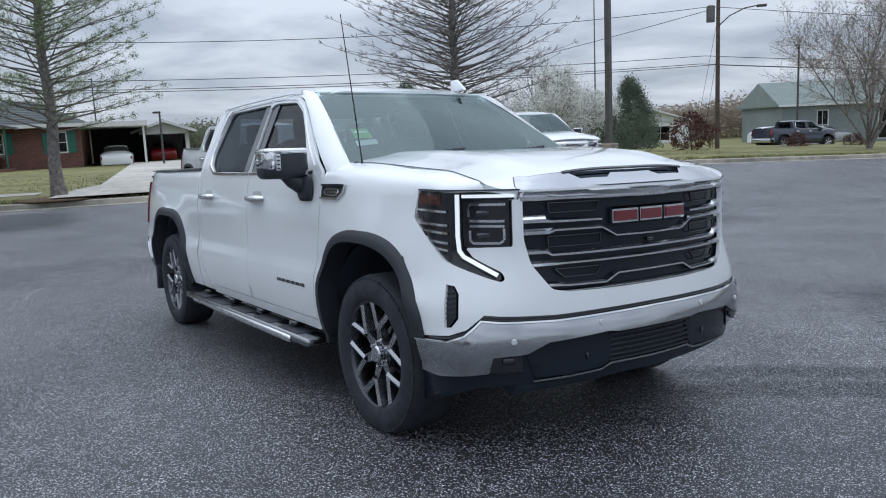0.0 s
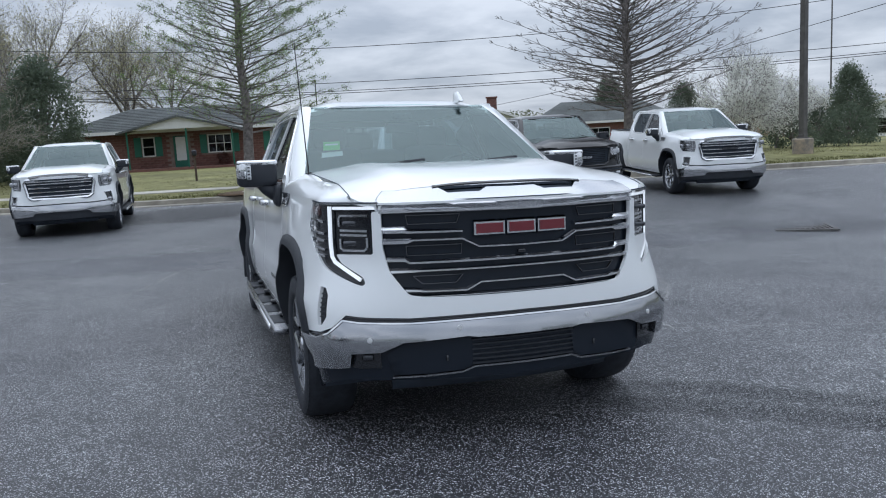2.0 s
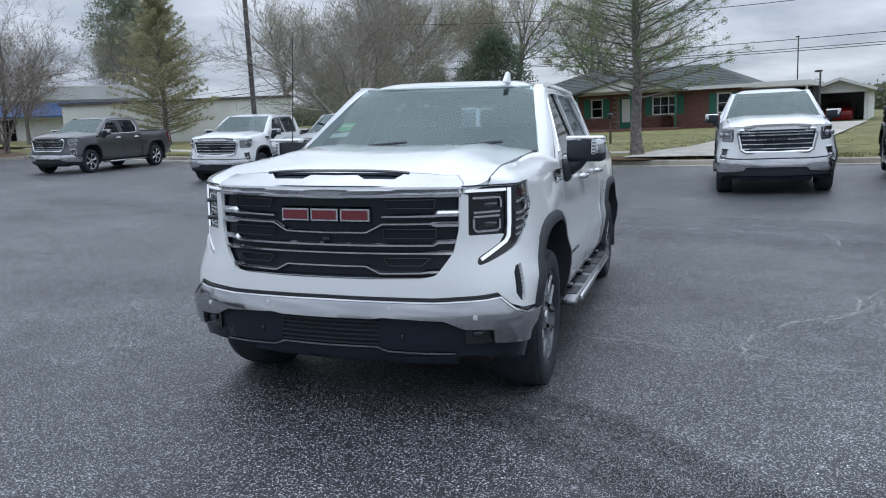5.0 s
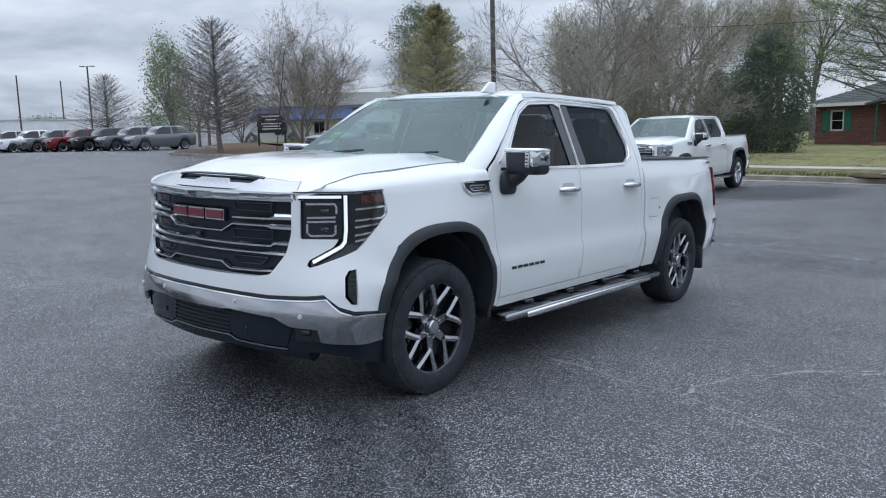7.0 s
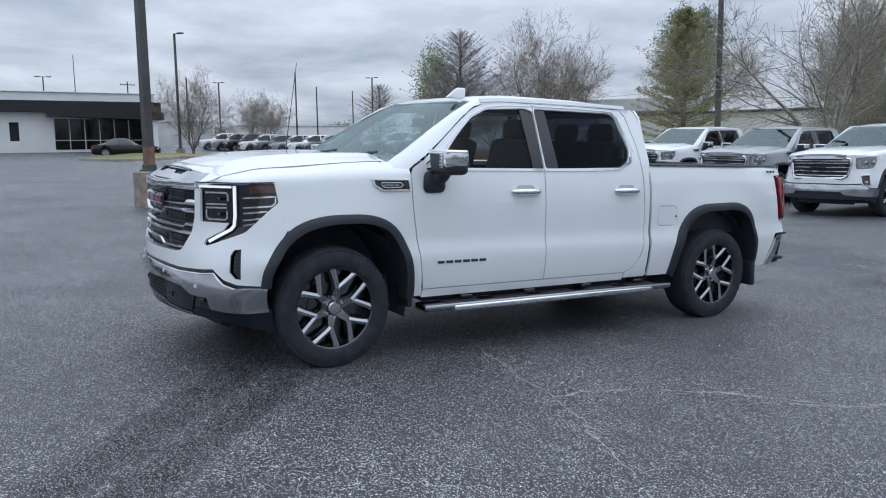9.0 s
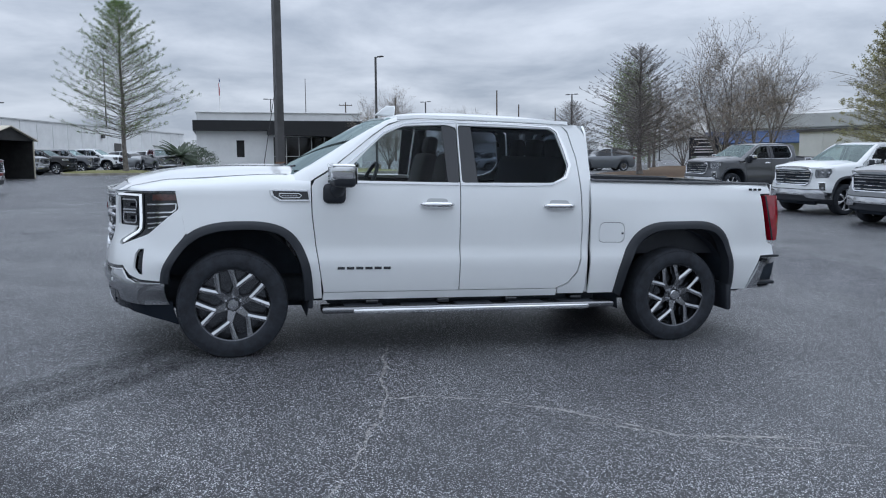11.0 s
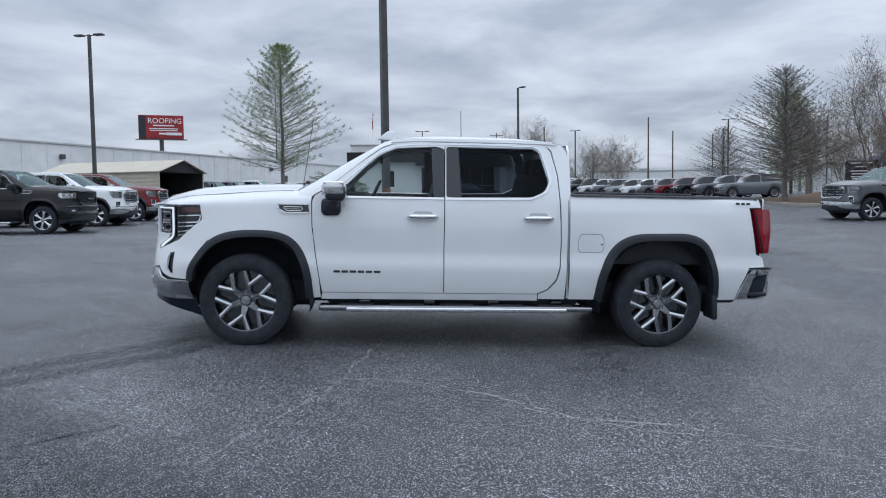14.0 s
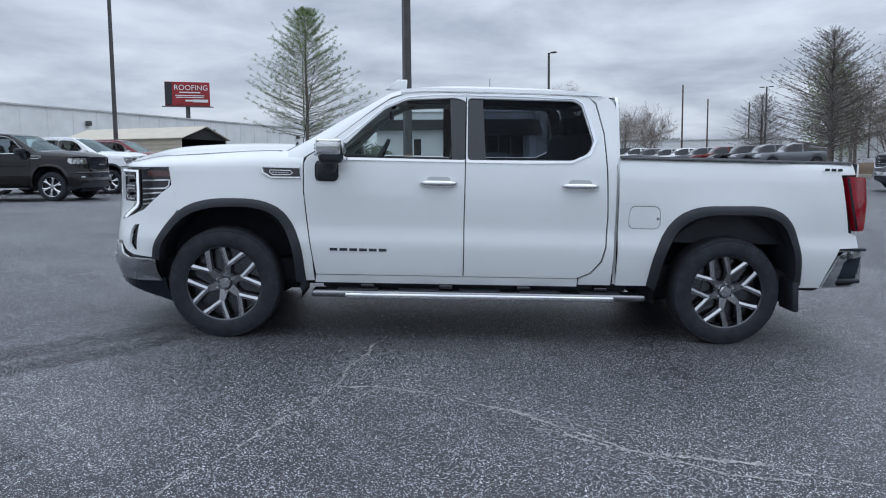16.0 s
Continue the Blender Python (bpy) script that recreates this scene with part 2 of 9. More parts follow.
amber = material("amber_reflector", (0.070, 0.020, 0.016), 0.15, coat=1.0, vary=0.3, scale=40)
lamp_white = material("light_guide", (0.74, 0.76, 0.79), 0.25, metal=0.25, coat=1.0)
lamp_white.node_tree.nodes["Principled BSDF"].inputs["Emission Color"].default_value = (0.95, 0.98, 1.0, 1)
lamp_white.node_tree.nodes["Principled BSDF"].inputs["Emission Strength"].default_value = 0.42
lamp_clear = material("lamp_reflector", (0.62, 0.64, 0.66), 0.25, coat=1.0, vary=0.2, scale=60)
emblem_red = material("emblem_red", (0.15, 0.016, 0.024), 0.22, coat=0.8)
sticker_green = material("sticker_green", (0.12, 0.55, 0.08), 0.6, vary=0.05)
sticker_white = material("sticker_white", (0.8, 0.8, 0.8), 0.6, vary=0.03)
badge_grey = material("badge_grey", (0.10, 0.105, 0.115), 0.25, metal=0.8)
concrete = material("concrete", (0.50, 0.475, 0.42), 0.88, vary=0.18, scale=3, bump=0.3, bump_scale=50, big=(0.4, 0.15))
old_concrete = material("old_concrete", (0.30, 0.28, 0.25), 0.9, vary=0.35, scale=5, bump=0.4, bump_scale=40, second=(0.42, 0.34, 0.25))
kerb_mat = material("kerb_concrete", (0.36, 0.335, 0.285), 0.9, vary=0.28, scale=2.2, bump=0.3, bump_scale=45, big=(0.3, 0.2))
grass_mat = material("lawn_soil", (0.185, 0.18, 0.062), 0.95, vary=0.3, scale=2.0, bump=0.6, bump_scale=70, second=(0.26, 0.25, 0.10), big=(0.15, 0.25))
mulch = material("pine_mulch", (0.13, 0.085, 0.050), 0.95, vary=0.4, scale=12, bump=0.8, bump_scale=60)
blade_mat = material("grass_blades", (0.19, 0.195, 0.068), 0.8, vary=0.35, scale=1.0, second=(0.22, 0.22, 0.09))
steel_pole = material("bronze_pole", (0.085, 0.084, 0.084), 0.5, metal=0.2, vary=0.2, scale=3)
galv_pole = material("weathered_pole", (0.11, 0.105, 0.10), 0.6, metal=0.2, vary=0.25, scale=4)
wood_pole = material("creosote_pole", (0.10, 0.075, 0.055), 0.85, vary=0.35, scale=6, bump=0.4, bump_scale=40)
cable_mat = material("cable", (0.02, 0.02, 0.022), 0.6)
white_wall = material("white_wall", (0.82, 0.83, 0.82), 0.7, vary=0.06, scale=0.8, bump=0.1, bump_scale=12, big=(0.12, 0.06))
metal_wall = material("pale_metal_siding", (0.55, 0.56, 0.55), 0.5, metal=0.1, vary=0.08, scale=0.6, big=(0.15, 0.08))
cream_metal = material("cream_metal", (0.58, 0.53, 0.42), 0.5, vary=0.06, scale=1.2)
teal_wall = material("grey_green_siding", (0.20, 0.235, 0.235), 0.55, vary=0.08, scale=0.6, big=(0.15, 0.08))
green_roof = material("green_metal_roof", (0.16, 0.20, 0.18), 0.5, vary=0.1, scale=0.8)
black_band = material("black_fascia", (0.012, 0.013, 0.015), 0.4, vary=0.2, scale=1.0)
shingle = material("asphalt_shingle", (0.10, 0.109, 0.107), 0.92, vary=0.35, scale=14, bump=0.5, bump_scale=30, big=(0.6, 0.2))
trim_white = material("white_trim", (0.68, 0.68, 0.66), 0.6, vary=0.05, scale=2)
shutter_green = material("shutter_green", (0.02, 0.13, 0.09), 0.5, vary=0.1, scale=6)
# near-black that stands for the shade inside rooms, carport and shed
dark_void = material("shade_interior", (0.03, 0.03, 0.03), 0.9, vary=0.3, scale=2)
awning_blue = material("awning_blue", (0.04, 0.085, 0.21), 0.5, vary=0.15, scale=1.5)
brick_mat = material("red_brick", (0.155, 0.076, 0.062), 0.88, vary=0.25, scale=9, bump=0.3, bump_scale=40, per_object=0.16)
mortar = material("mortar", (0.22, 0.17, 0.145), 0.95, vary=0.2, scale=6)
bark = material("bark", (0.19, 0.172, 0.158), 0.95, vary=0.5, scale=7, bump=0.9, bump_scale=22)
pale_bark = material("pale_bark", (0.30, 0.278, 0.236), 0.95, vary=0.4, scale=6, bump=0.8, bump_scale=22)
sign_red = material("billboard_red", (0.30, 0.02, 0.025), 0.5, vary=0.25, scale=0.5)
sign_dark = material("sign_dark", (0.02, 0.022, 0.03), 0.4, vary=0.2, scale=2)
flag_red = material("flag_red", (0.35, 0.03, 0.04), 0.8)
flag_blue = material("flag_blue", (0.03, 0.05, 0.2), 0.8)
sand = material("crack_sand", (0.40, 0.395, 0.385), 0.95, vary=0.3, scale=14, bump=0.4, bump_scale=80)


def broken(m, scale, keep):
    """Scatters a filling into grains, with bare asphalt between them."""
    nt = m.node_tree
    tc = nt.nodes.new("ShaderNodeTexCoord")
    nz = nt.nodes.new("ShaderNodeTexNoise")
    nz.inputs["Scale"].default_value, nz.inputs["Detail"].default_value = scale, 3.0
    link(nt, tc.outputs["Object"], nz.inputs["Vector"])
    mr = nt.nodes.new("ShaderNodeMapRange")
    mr.inputs["From Min"].default_value, mr.inputs["From Max"].default_value = keep - 0.03, keep + 0.03
    link(nt, nz.outputs["Fac"], mr.inputs["Value"])
    link(nt, mr.outputs[0], nt.nodes["Principled BSDF"].inputs["Alpha"])


broken(sand, 70.0, 0.445)


def leaf(name, color, vary):
    m = material(name, color, 0.6, vary=vary, scale=0.9, detail=3)
    nt = m.node_tree
    p = nt.nodes["Principled BSDF"]
    t = nt.nodes.new("ShaderNodeBsdfTranslucent")
    t.inputs[0].default_value = (*[c * 1.35 for c in color], 1)
    mix = nt.nodes.new("ShaderNodeMixShader")
    mix.inputs[0].default_value = 0.5
    outn = nt.nodes["Material Output"]
    link(nt, p.outputs[0], mix.inputs[1])
    link(nt, t.outputs[0], mix.inputs[2])
    link(nt, mix.outputs[0], outn.inputs[0])
    return m


leaf_cypress = leaf("new_cypress_leaf", (0.17, 0.24, 0.085), 0.35)
leaf_spring = leaf("spring_leaf", (0.34, 0.325, 0.185), 0.35)
leaf_bud = leaf("red_brown_bud", (0.30, 0.245, 0.185), 0.3)
leaf_dark = leaf("evergreen_leaf", (0.115, 0.145, 0.10), 0.4)
leaf_pine = leaf("pine_needle", (0.17, 0.20, 0.13), 0.4)
leaf_white = leaf("dogwood_flower", (0.66, 0.66, 0.62), 0.2)
leaf_shrub = leaf("red_shrub_leaf", (0.085, 0.035, 0.028), 0.4)
leaf_fresh = leaf("fresh_green_leaf", (0.21, 0.25, 0.135), 0.4)
leaf_olive = leaf("olive_leaf", (0.15, 0.165, 0.095), 0.4)

# ---- mesh helpers ----
from mathutils.geometry import delaunay_2d_cdt


def finish(bm, name, mat, smooth=True):
    me = bpy.data.meshes.new(name)
    bm.to_mesh(me)
    bm.free()
    if smooth:
        for p in me.polygons:
            p.use_smooth = True
    for m in (mat if isinstance(mat, (list, tuple)) else (mat,)):
        me.materials.append(m)
    return me


def part(name, bm, mat, parent, label="", smooth=True):
    ob = new(name, finish(bm, name, mat, smooth))
    if smooth:
        ob.data.set_sharp_from_angle(angle=radians(55))
    ob.parent = parent
    if label:
        ob["label"] = label
    return ob


def thing(name, m, label, category, group="", kind=""):
    ob = new(name)
    ob.matrix_world = m
    return tagged(ob, label, category, group, kind)


def solid(name, bm, mat, label, category="", group="", kind="", m=None, smooth=False):
    ob = new(name, finish(bm, name, mat, smooth))
    if m is not None:
        ob.matrix_world = m
    return tagged(ob, label, category, group, kind)


def edgy(ob, angle=40):
    """Sharp edges stay sharp on a smooth-shaded mesh."""
    ob.data.set_sharp_from_angle(angle=radians(angle))
    return ob


def box(bm, c, s, bevel=0.0, rot=None, seg=2):
    """A box by centre and size, with bevelled edges."""
    r = bmesh.ops.create_cube(bm, size=1)
    vs = r["verts"]
    for v in vs:
        v.co = Vector((v.co.x * s[0], v.co.y * s[1], v.co.z * s[2]))
    if bevel:
        es = {e for v in vs for e in v.link_edges}
        b = bmesh.ops.bevel(bm, geom=list(es), offset=bevel, segments=seg, affect="EDGES", profile=0.5)
        vs = list({v for f in b["faces"] for v in f.verts} | {v for v in vs if v.is_valid})
    for v in vs:
        co = v.co.copy()
        if rot is not None:
            co = rot @ co
        v.co = co + Vector(c)
    return vs


def cyl(bm, a, b, r0, r1=None, n=12, cap=True):
    """A tapered rod from a to b."""
    a, b = Vector(a), Vector(b)
    r1 = r0 if r1 is None else r1
    d = (b - a).normalized()
    u = d.orthogonal().normalized()
    w = d.cross(u)
    rings = []
    for p, r in ((a, r0), (b, r1)):
        rings.append([bm.verts.new(p + (u * math.cos(t) + w * math.sin(t)) * r) for t in (2 * math.pi * i / n for i in range(n))])
    for i in range(n):
        bm.faces.new((rings[0][i], rings[0][(i + 1) % n], rings[1][(i + 1) % n], rings[1][i]))
    if cap:
        bm.faces.new(rings[0][::-1])
        bm.faces.new(rings[1])


def tube(bm, pts, r, n=6, closed=False):
    """A round bar along points; r may be a number or one per point."""
    pts = [Vector(p) for p in pts]
    k = len(pts)
    rings = []
    for i, p in enumerate(pts):
        if closed:
            d = pts[(i + 1) % k] - pts[i - 1]
        else:
            d = pts[min(i + 1, k - 1)] - pts[max(i - 1, 0)]
        d = d.normalized()
        ref = Vector((0, 0, 1)) if abs(d.z) < 0.9 else Vector((1, 0, 0))
        u = d.cross(ref).normalized()
        w = d.cross(u)
        rr = r[i] if isinstance(r, (list, tuple)) else r
        rings.append([bm.verts.new(p + (u * math.cos(t) + w * math.sin(t)) * rr) for t in (2 * math.pi * j / n for j in range(n))])
    for i in range(k if closed else k - 1):
        a, b = rings[i], rings[(i + 1) % k]
        for j in range(n):
            bm.faces.new((a[j], a[(j + 1) % n], b[(j + 1) % n], b[j]))
    if not closed:
        bm.faces.new(rings[0][::-1])
        bm.faces.new(rings[-1])
    bmesh.ops.recalc_face_normals(bm, faces=bm.faces[:])


def lathe(bm, prof, n=48, axis="x", centre=(0, 0, 0)):
    """Turns a profile of (along, radius) round an axis."""
    c = Vector(centre)
    rings = []
    for a, r in prof:
        ring = []
        for i in range(n):
            t = 2 * math.pi * i / n
            p = (a, r * math.cos(t), r * math.sin(t)) if axis == "x" else (r * math.cos(t), r * math.sin(t), a)
            ring.append(bm.verts.new(c + Vector(p)))
        rings.append(ring)
    for a, b in zip(rings, rings[1:]):
        for i in range(n):
            bm.faces.new((a[i], a[(i + 1) % n], b[(i + 1) % n], b[i]))
    return rings


def resample(poly, step, closed=True):
    out = []
    k = len(poly)
    for i in range(k if closed else k - 1):
        a, b = poly[i], poly[(i + 1) % k]
        n = max(1, int(math.hypot(b[0] - a[0], b[1] - a[1]) / step + 0.5))
        out += [(a[0] + (b[0] - a[0]) * j / n, a[1] + (b[1] - a[1]) * j / n) for j in range(n)]
    if not closed:
        out.append(poly[-1])
    return out


def rounded(poly, r, seg=3):
    """Rounds the corners of a closed outline."""
    out = []
    k = len(poly)
    for i in range(k):
        p0, p1, p2 = Vector(poly[i - 1]), Vector(poly[i]), Vector(poly[(i + 1) % k])
        a, b = p0 - p1, p2 - p1
        d = min(r, a.length * 0.45, b.length * 0.45)
        q0, q1 = p1 + a.normalized() * d, p1 + b.normalized() * d
        for j in range(seg + 1):
            t = j / seg
            q = q0 * (1 - t) ** 2 + p1 * (2 * t * (1 - t)) + q1 * t * t
            out.append((q.x, q.y))
    return out


def flowing(poly, r=0.14, seg=5):
    """An open line with its corners rounded."""
    out = [poly[0]]
    for i in range(1, len(poly) - 1):
        p0, p1, p2 = Vector(poly[i - 1]), Vector(poly[i]), Vector(poly[i + 1])
        a, b = p0 - p1, p2 - p1
        q0, q1 = p1 + a.normalized() * min(r, a.length * 0.48), p1 + b.normalized() * min(r, b.length * 0.48)
        for j in range(seg + 1):
            t = j / seg
            q = q0 * (1 - t) ** 2 + p1 * (2 * t * (1 - t)) + q1 * t * t
            out.append((q.x, q.y))
    return out + [poly[-1]]


def inside(pts, poly):
    """Which of the points (n x 2) lie in the outline."""
    x, y = pts[:, 0], pts[:, 1]
    r = np.zeros(len(pts), bool)
    k = len(poly)
    for i in range(k):
        (x0, y0), (x1, y1) = poly[i], poly[(i + 1) % k]
        if y0 == y1:
            continue
        c = ((y0 > y) != (y1 > y)) & (x < (x1 - x0) * (y - y0) / (y1 - y0) + x0)
        r ^= c
    return r


def skin(outer, fn, step=0.05, holes=(), depth=0.0, centre=(0, 1.9, 0.9), lift=0.0):
    """A curved sheet: an outline with holes in (u, v), meshed evenly and laid on fn(u, v). depth: its edges turn inwards by so much.
    lift: how far it stands proud of the surface."""
    loops = [resample(outer, step)] + [resample(h, step) for h in holes]
    verts, edges = [], []
    for lp in loops:
        o = len(verts)
        verts += lp
        edges += [(o + i, o + (i + 1) % len(lp)) for i in range(len(lp))]
    b = np.array(verts)
    lo, hi = b.min(0), b.max(0)
    gx, gy = np.meshgrid(np.arange(lo[0] + step / 2, hi[0], step), np.arange(lo[1] + step / 2, hi[1], step))
    g = np.stack((gx.ravel(), gy.ravel()), 1)
    if len(g):
        ok = inside(g, loops[0])
        for h in loops[1:]:
            ok &= ~inside(g, h)
        g = g[ok]
        if len(g):
            d = np.sqrt(((g[:, None] - b[None]) ** 2).sum(2)).min(1)
            g = g[d > 0.45 * step]
    coords = [Vector(p) for p in verts] + [Vector(p) for p in g]
    vo, _, fo, *_ = delaunay_2d_cdt(coords, edges, [], 0, 1e-6)
    va = np.array([tuple(v) for v in vo])
    tri = np.array([f for f in fo if len(f) == 3])
    mid = va[tri].mean(1)
    keep = inside(mid, loops[0])
    for h in loops[1:]:
        keep &= ~inside(mid, h)
    bm = bmesh.new()
    vs = [bm.verts.new(fn(*p)) for p in va]
    for f in tri[keep]:
        try:
            bm.faces.new([vs[i] for i in f])
        except ValueError:
            pass
    bmesh.ops.delete(bm, geom=[v for v in bm.verts if not v.link_faces], context="VERTS")
    bm.normal_update()
    c = Vector(centre)
    if sum(f.normal.dot(f.calc_center_median() - c) * f.calc_area() for f in bm.faces) < 0:
        bmesh.ops.reverse_faces(bm, faces=bm.faces[:])
        bm.normal_update()
    if lift:
        nn = [v.normal.copy() for v in bm.verts]
        for v, n in zip(bm.verts, nn):
            v.co += n * lift
    if depth:
        rim = [e for e in bm.edges if len(e.link_faces) == 1]
        low = {}
        for e in rim:
            for v in e.verts:
                if v not in low:
                    low[v] = bm.verts.new(v.co - v.normal * depth)
        for e in rim:
            f = e.link_faces[0]
            a, b2 = e.verts
            for l in f.loops:
                if l.edge == e:
                    a, b2 = l.vert, l.link_loop_next.vert
            bm.faces.new((b2, a, low[a], low[b2]))
    return bm


def strip(bm, path, width, depth, fn, lift=0.0, ridge=(0.12, 0.88)):
    """A bar along a path of (u, v) on the surface fn: width across it in v, depth out of it. width may be one number per point. ridge: where its raised face lies, from its lower edge."""
    rings = []
    for i, (u, v) in enumerate(path):
        w = width[i] if isinstance(width, (list, tuple)) else width
        a, b = path[max(i - 1, 0)], path[min(i + 1, len(path) - 1)]
        du, dv = b[0] - a[0], b[1] - a[1]
        k = math.hypot(du, dv) or 1
        pu, pv = -dv / k * w / 2, du / k * w / 2
        p0, p1 = Vector(fn(u - pu, v - pv)), Vector(fn(u + pu, v + pv))
        if ridge[0] + ridge[1] != 1 and p1.z < p0.z:
            p0, p1 = p1, p0
        ax = Vector(fn(u + du * 0.01 / k, v + dv * 0.01 / k)) - Vector(fn(u, v))
        n = ax.cross(p1 - p0)
        n.normalize()
        if n.dot((p0 + p1) / 2 - Vector((0, 1.9, 0.9))) < 0:
            n = -n
        q = n * lift
        rings.append([bm.verts.new(c) for c in (p0 + q, p0 + q + n * depth * 0.75 + (p1 - p0) * ridge[0], p0 + q + n * depth * 0.75 + (p1 - p0) * ridge[1], p1 + q)])
        rings[-1][1].co += n * depth * 0.25
        rings[-1][2].co += n * depth * 0.25
    for a, b in zip(rings, rings[1:]):
        for j in range(4):
            bm.faces.new((a[j], b[j], b[(j + 1) % 4], a[(j + 1) % 4]))
    bm.faces.new(rings[0])
    bm.faces.new(rings[-1][::-1])
    bmesh.ops.recalc_face_normals(bm, faces=bm.faces[:])


def table(pts):
    """A smooth function through points (x, y)."""
    xs, ys = [p[0] for p in pts], [p[1] for p in pts]
    ms = []
    for i in range(len(xs)):
        a, b = max(i - 1, 0), min(i + 1, len(xs) - 1)
        d0 = (ys[i] - ys[a]) / (xs[i] - xs[a]) if i > a else None
        d1 = (ys[b] - ys[i]) / (xs[b] - xs[i]) if b > i else None
        if d0 is None or d1 is None:
            ms.append(d1 if d0 is None else d0)
        else:
            ms.append(0 if d0 * d1 <= 0 else 2 * d0 * d1 / (d0 + d1))

    def f(x):
        if x <= xs[0]:
            return ys[0]
        if x >= xs[-1]:
            return ys[-1]
        i = next(j for j in range(len(xs) - 1) if x <= xs[j + 1])
        h = xs[i + 1] - xs[i]
        t = (x - xs[i]) / h
        return ((2 * t ** 3 - 3 * t * t + 1) * ys[i] + (t ** 3 - 2 * t * t + t) * h * ms[i]
                + (-2 * t ** 3 + 3 * t * t) * ys[i + 1] + (t ** 3 - t * t) * h * ms[i + 1])
    return f


def smooth01(t):
    t = max(0.0, min(1.0, t))
    return t * t * (3 - 2 * t)


def mesh_from(name, verts, faces, mat, smooth=False):
    me = bpy.data.meshes.new(name)
    me.from_pydata(verts, [], faces)
    for m in (mat if isinstance(mat, (list, tuple)) else (mat,)):
        me.materials.append(m)
    if smooth:
        me.polygons.foreach_set("use_smooth", [True] * len(me.polygons))
    return me

# ---- the ground: a lot that falls gently away behind the truck, level beyond its drain ----
def ground_z(x, y):
    """Height of the lot: it falls towards the drain and rises gently to the showroom."""
    if x < -12:
        fx = 0.3456 + 0.018 * (-12 - x) + 0.02 * max(0, -62 - max(x, -90))
        fx = min(fx, 2.6)
    elif x < 8:
        fx = -0.0288 * x
    else:
        fx = -0.23 - 0.02 * max(0, min(x, 80) - 20)
    fy = -0.0319 * max(-6, min(6, y)) * (1 - smooth01((-10 - x) / 6))
    row = -0.05 + 0.03 * max(0, -6 - max(x, -60)) - 0.03 * max(0, min(x, 70) - 20) + 0.004 * max(0, min(y, 80) - 19)
    w = smooth01((y - 5) / 6) * (1 - smooth01((-40 - x) / 20))
    return (fx + fy) * (1 - w) + row * w + 0.018


def spread(near, step, far, grow):
    v, d = [0.0], step
    while v[-1] < far:
        if v[-1] > near:
            d *= grow
        v.append(v[-1] + d)
    return [-a for a in v[:0:-1]] + v


def sheet(name, xs, ys, lift, mat, inside_fn=None):
    verts = [(x, y, ground_z(x, y) + lift) for y in ys for x in xs]
    n = len(xs)
    faces = []
    for j in range(len(ys) - 1):
        for i in range(n - 1):
            faces.append((j * n + i, j * n + i + 1, (j + 1) * n + i + 1, (j + 1) * n + i))
    return mesh_from(name, verts, faces, mat, True)


line = spread(30, 0.75, 2500, 1.16)
tagged(new("ground", sheet("ground", line, line, 0.0, asphalt)), "weathered dark grey asphalt lot with pale stone chips", "ground", kind="structure")



def standing(x, y, heading, lift=0.0):
    """A pose on the ground, leaning with its slope. heading: degrees, 0 has the nose towards -y."""
    e = 1.5
    zx = (ground_z(x + e, y) - ground_z(x - e, y)) / (2 * e)
    zy = (ground_z(x, y + e) - ground_z(x, y - e)) / (2 * e)
    up = Vector((-zx, -zy, 1)).normalized()
    fx = Matrix.Rotation(radians(heading), 3, "Z") @ Vector((1, 0, 0))
    fx = (fx - up * fx.dot(up)).normalized()
    fy = up.cross(fx)
    m = Matrix((fx, fy, up)).transposed().to_4x4()
    m.translation = (x, y, ground_z(x, y) - 0.018 + lift)
    return m


# ---- kerb, verge, path and lawns beyond the lot ----
def kerb_y(x):
    return 19.5 - 0.26 * x


def band(name, x0, x1, d0, d1, z0, z1, mat, label, category, step=1.0, thick=0.0):
    """A strip that follows the kerb line between two distances behind it, with a face in front."""
    n = int((x1 - x0) / step)
    k = 1 / math.hypot(1, 0.26)
    verts, faces = [], []
    for i in range(n + 1):
        x = x0 + (x1 - x0) * i / n
        y = kerb_y(x)
        for d, z in ((d0, z0 - thick), (d0, z0), ((d0 + d1) / 2, (z0 + z1) / 2), (d1, z1), (d1, z1 - thick)):
            px, py = x + 0.26 * k * d, y + k * d
            w = 0.012 * noise.noise((px * 0.6, py * 0.6, 3.0)) if thick else 0.03 * noise.noise((px * 0.2, py * 0.2, 7.0))
            verts.append((px, py, ground_z(px, py) + z + w))
    for i in range(n):
        for j in range(4):
            faces.append((i * 5 + j, (i + 1) * 5 + j, (i + 1) * 5 + j + 1, i * 5 + j + 1))
    return tagged(new(name, mesh_from(name, verts, faces, mat)), label, category, kind="structure")


band("gutter", -34, 60, -0.45, 0.0, 0.012, 0.02, kerb_mat, "pale concrete gutter along the edge of the lot", "gutter", 1.0, 0.05)
band("kerb", -34, 60, 0.0, 0.18, 0.14, 0.16, kerb_mat, "weathered pale concrete kerb", "kerb", 1.0, 0.3)
band("verge", -34, 60, 0.18, 2.1, 0.13, 0.24, grass_mat, "patchy green and brown grass verge", "grass", 0.7)
band("footpath", -34, -0.6, 2.1, 3.1, 0.26, 0.27, concrete, "narrow pale concrete footpath", "path", 1.2, 0.08)
band("verge", -0.6, 60, 2.1, 3.1, 0.24, 0.27, grass_mat, "patchy green and brown grass verge", "grass", 0.7)


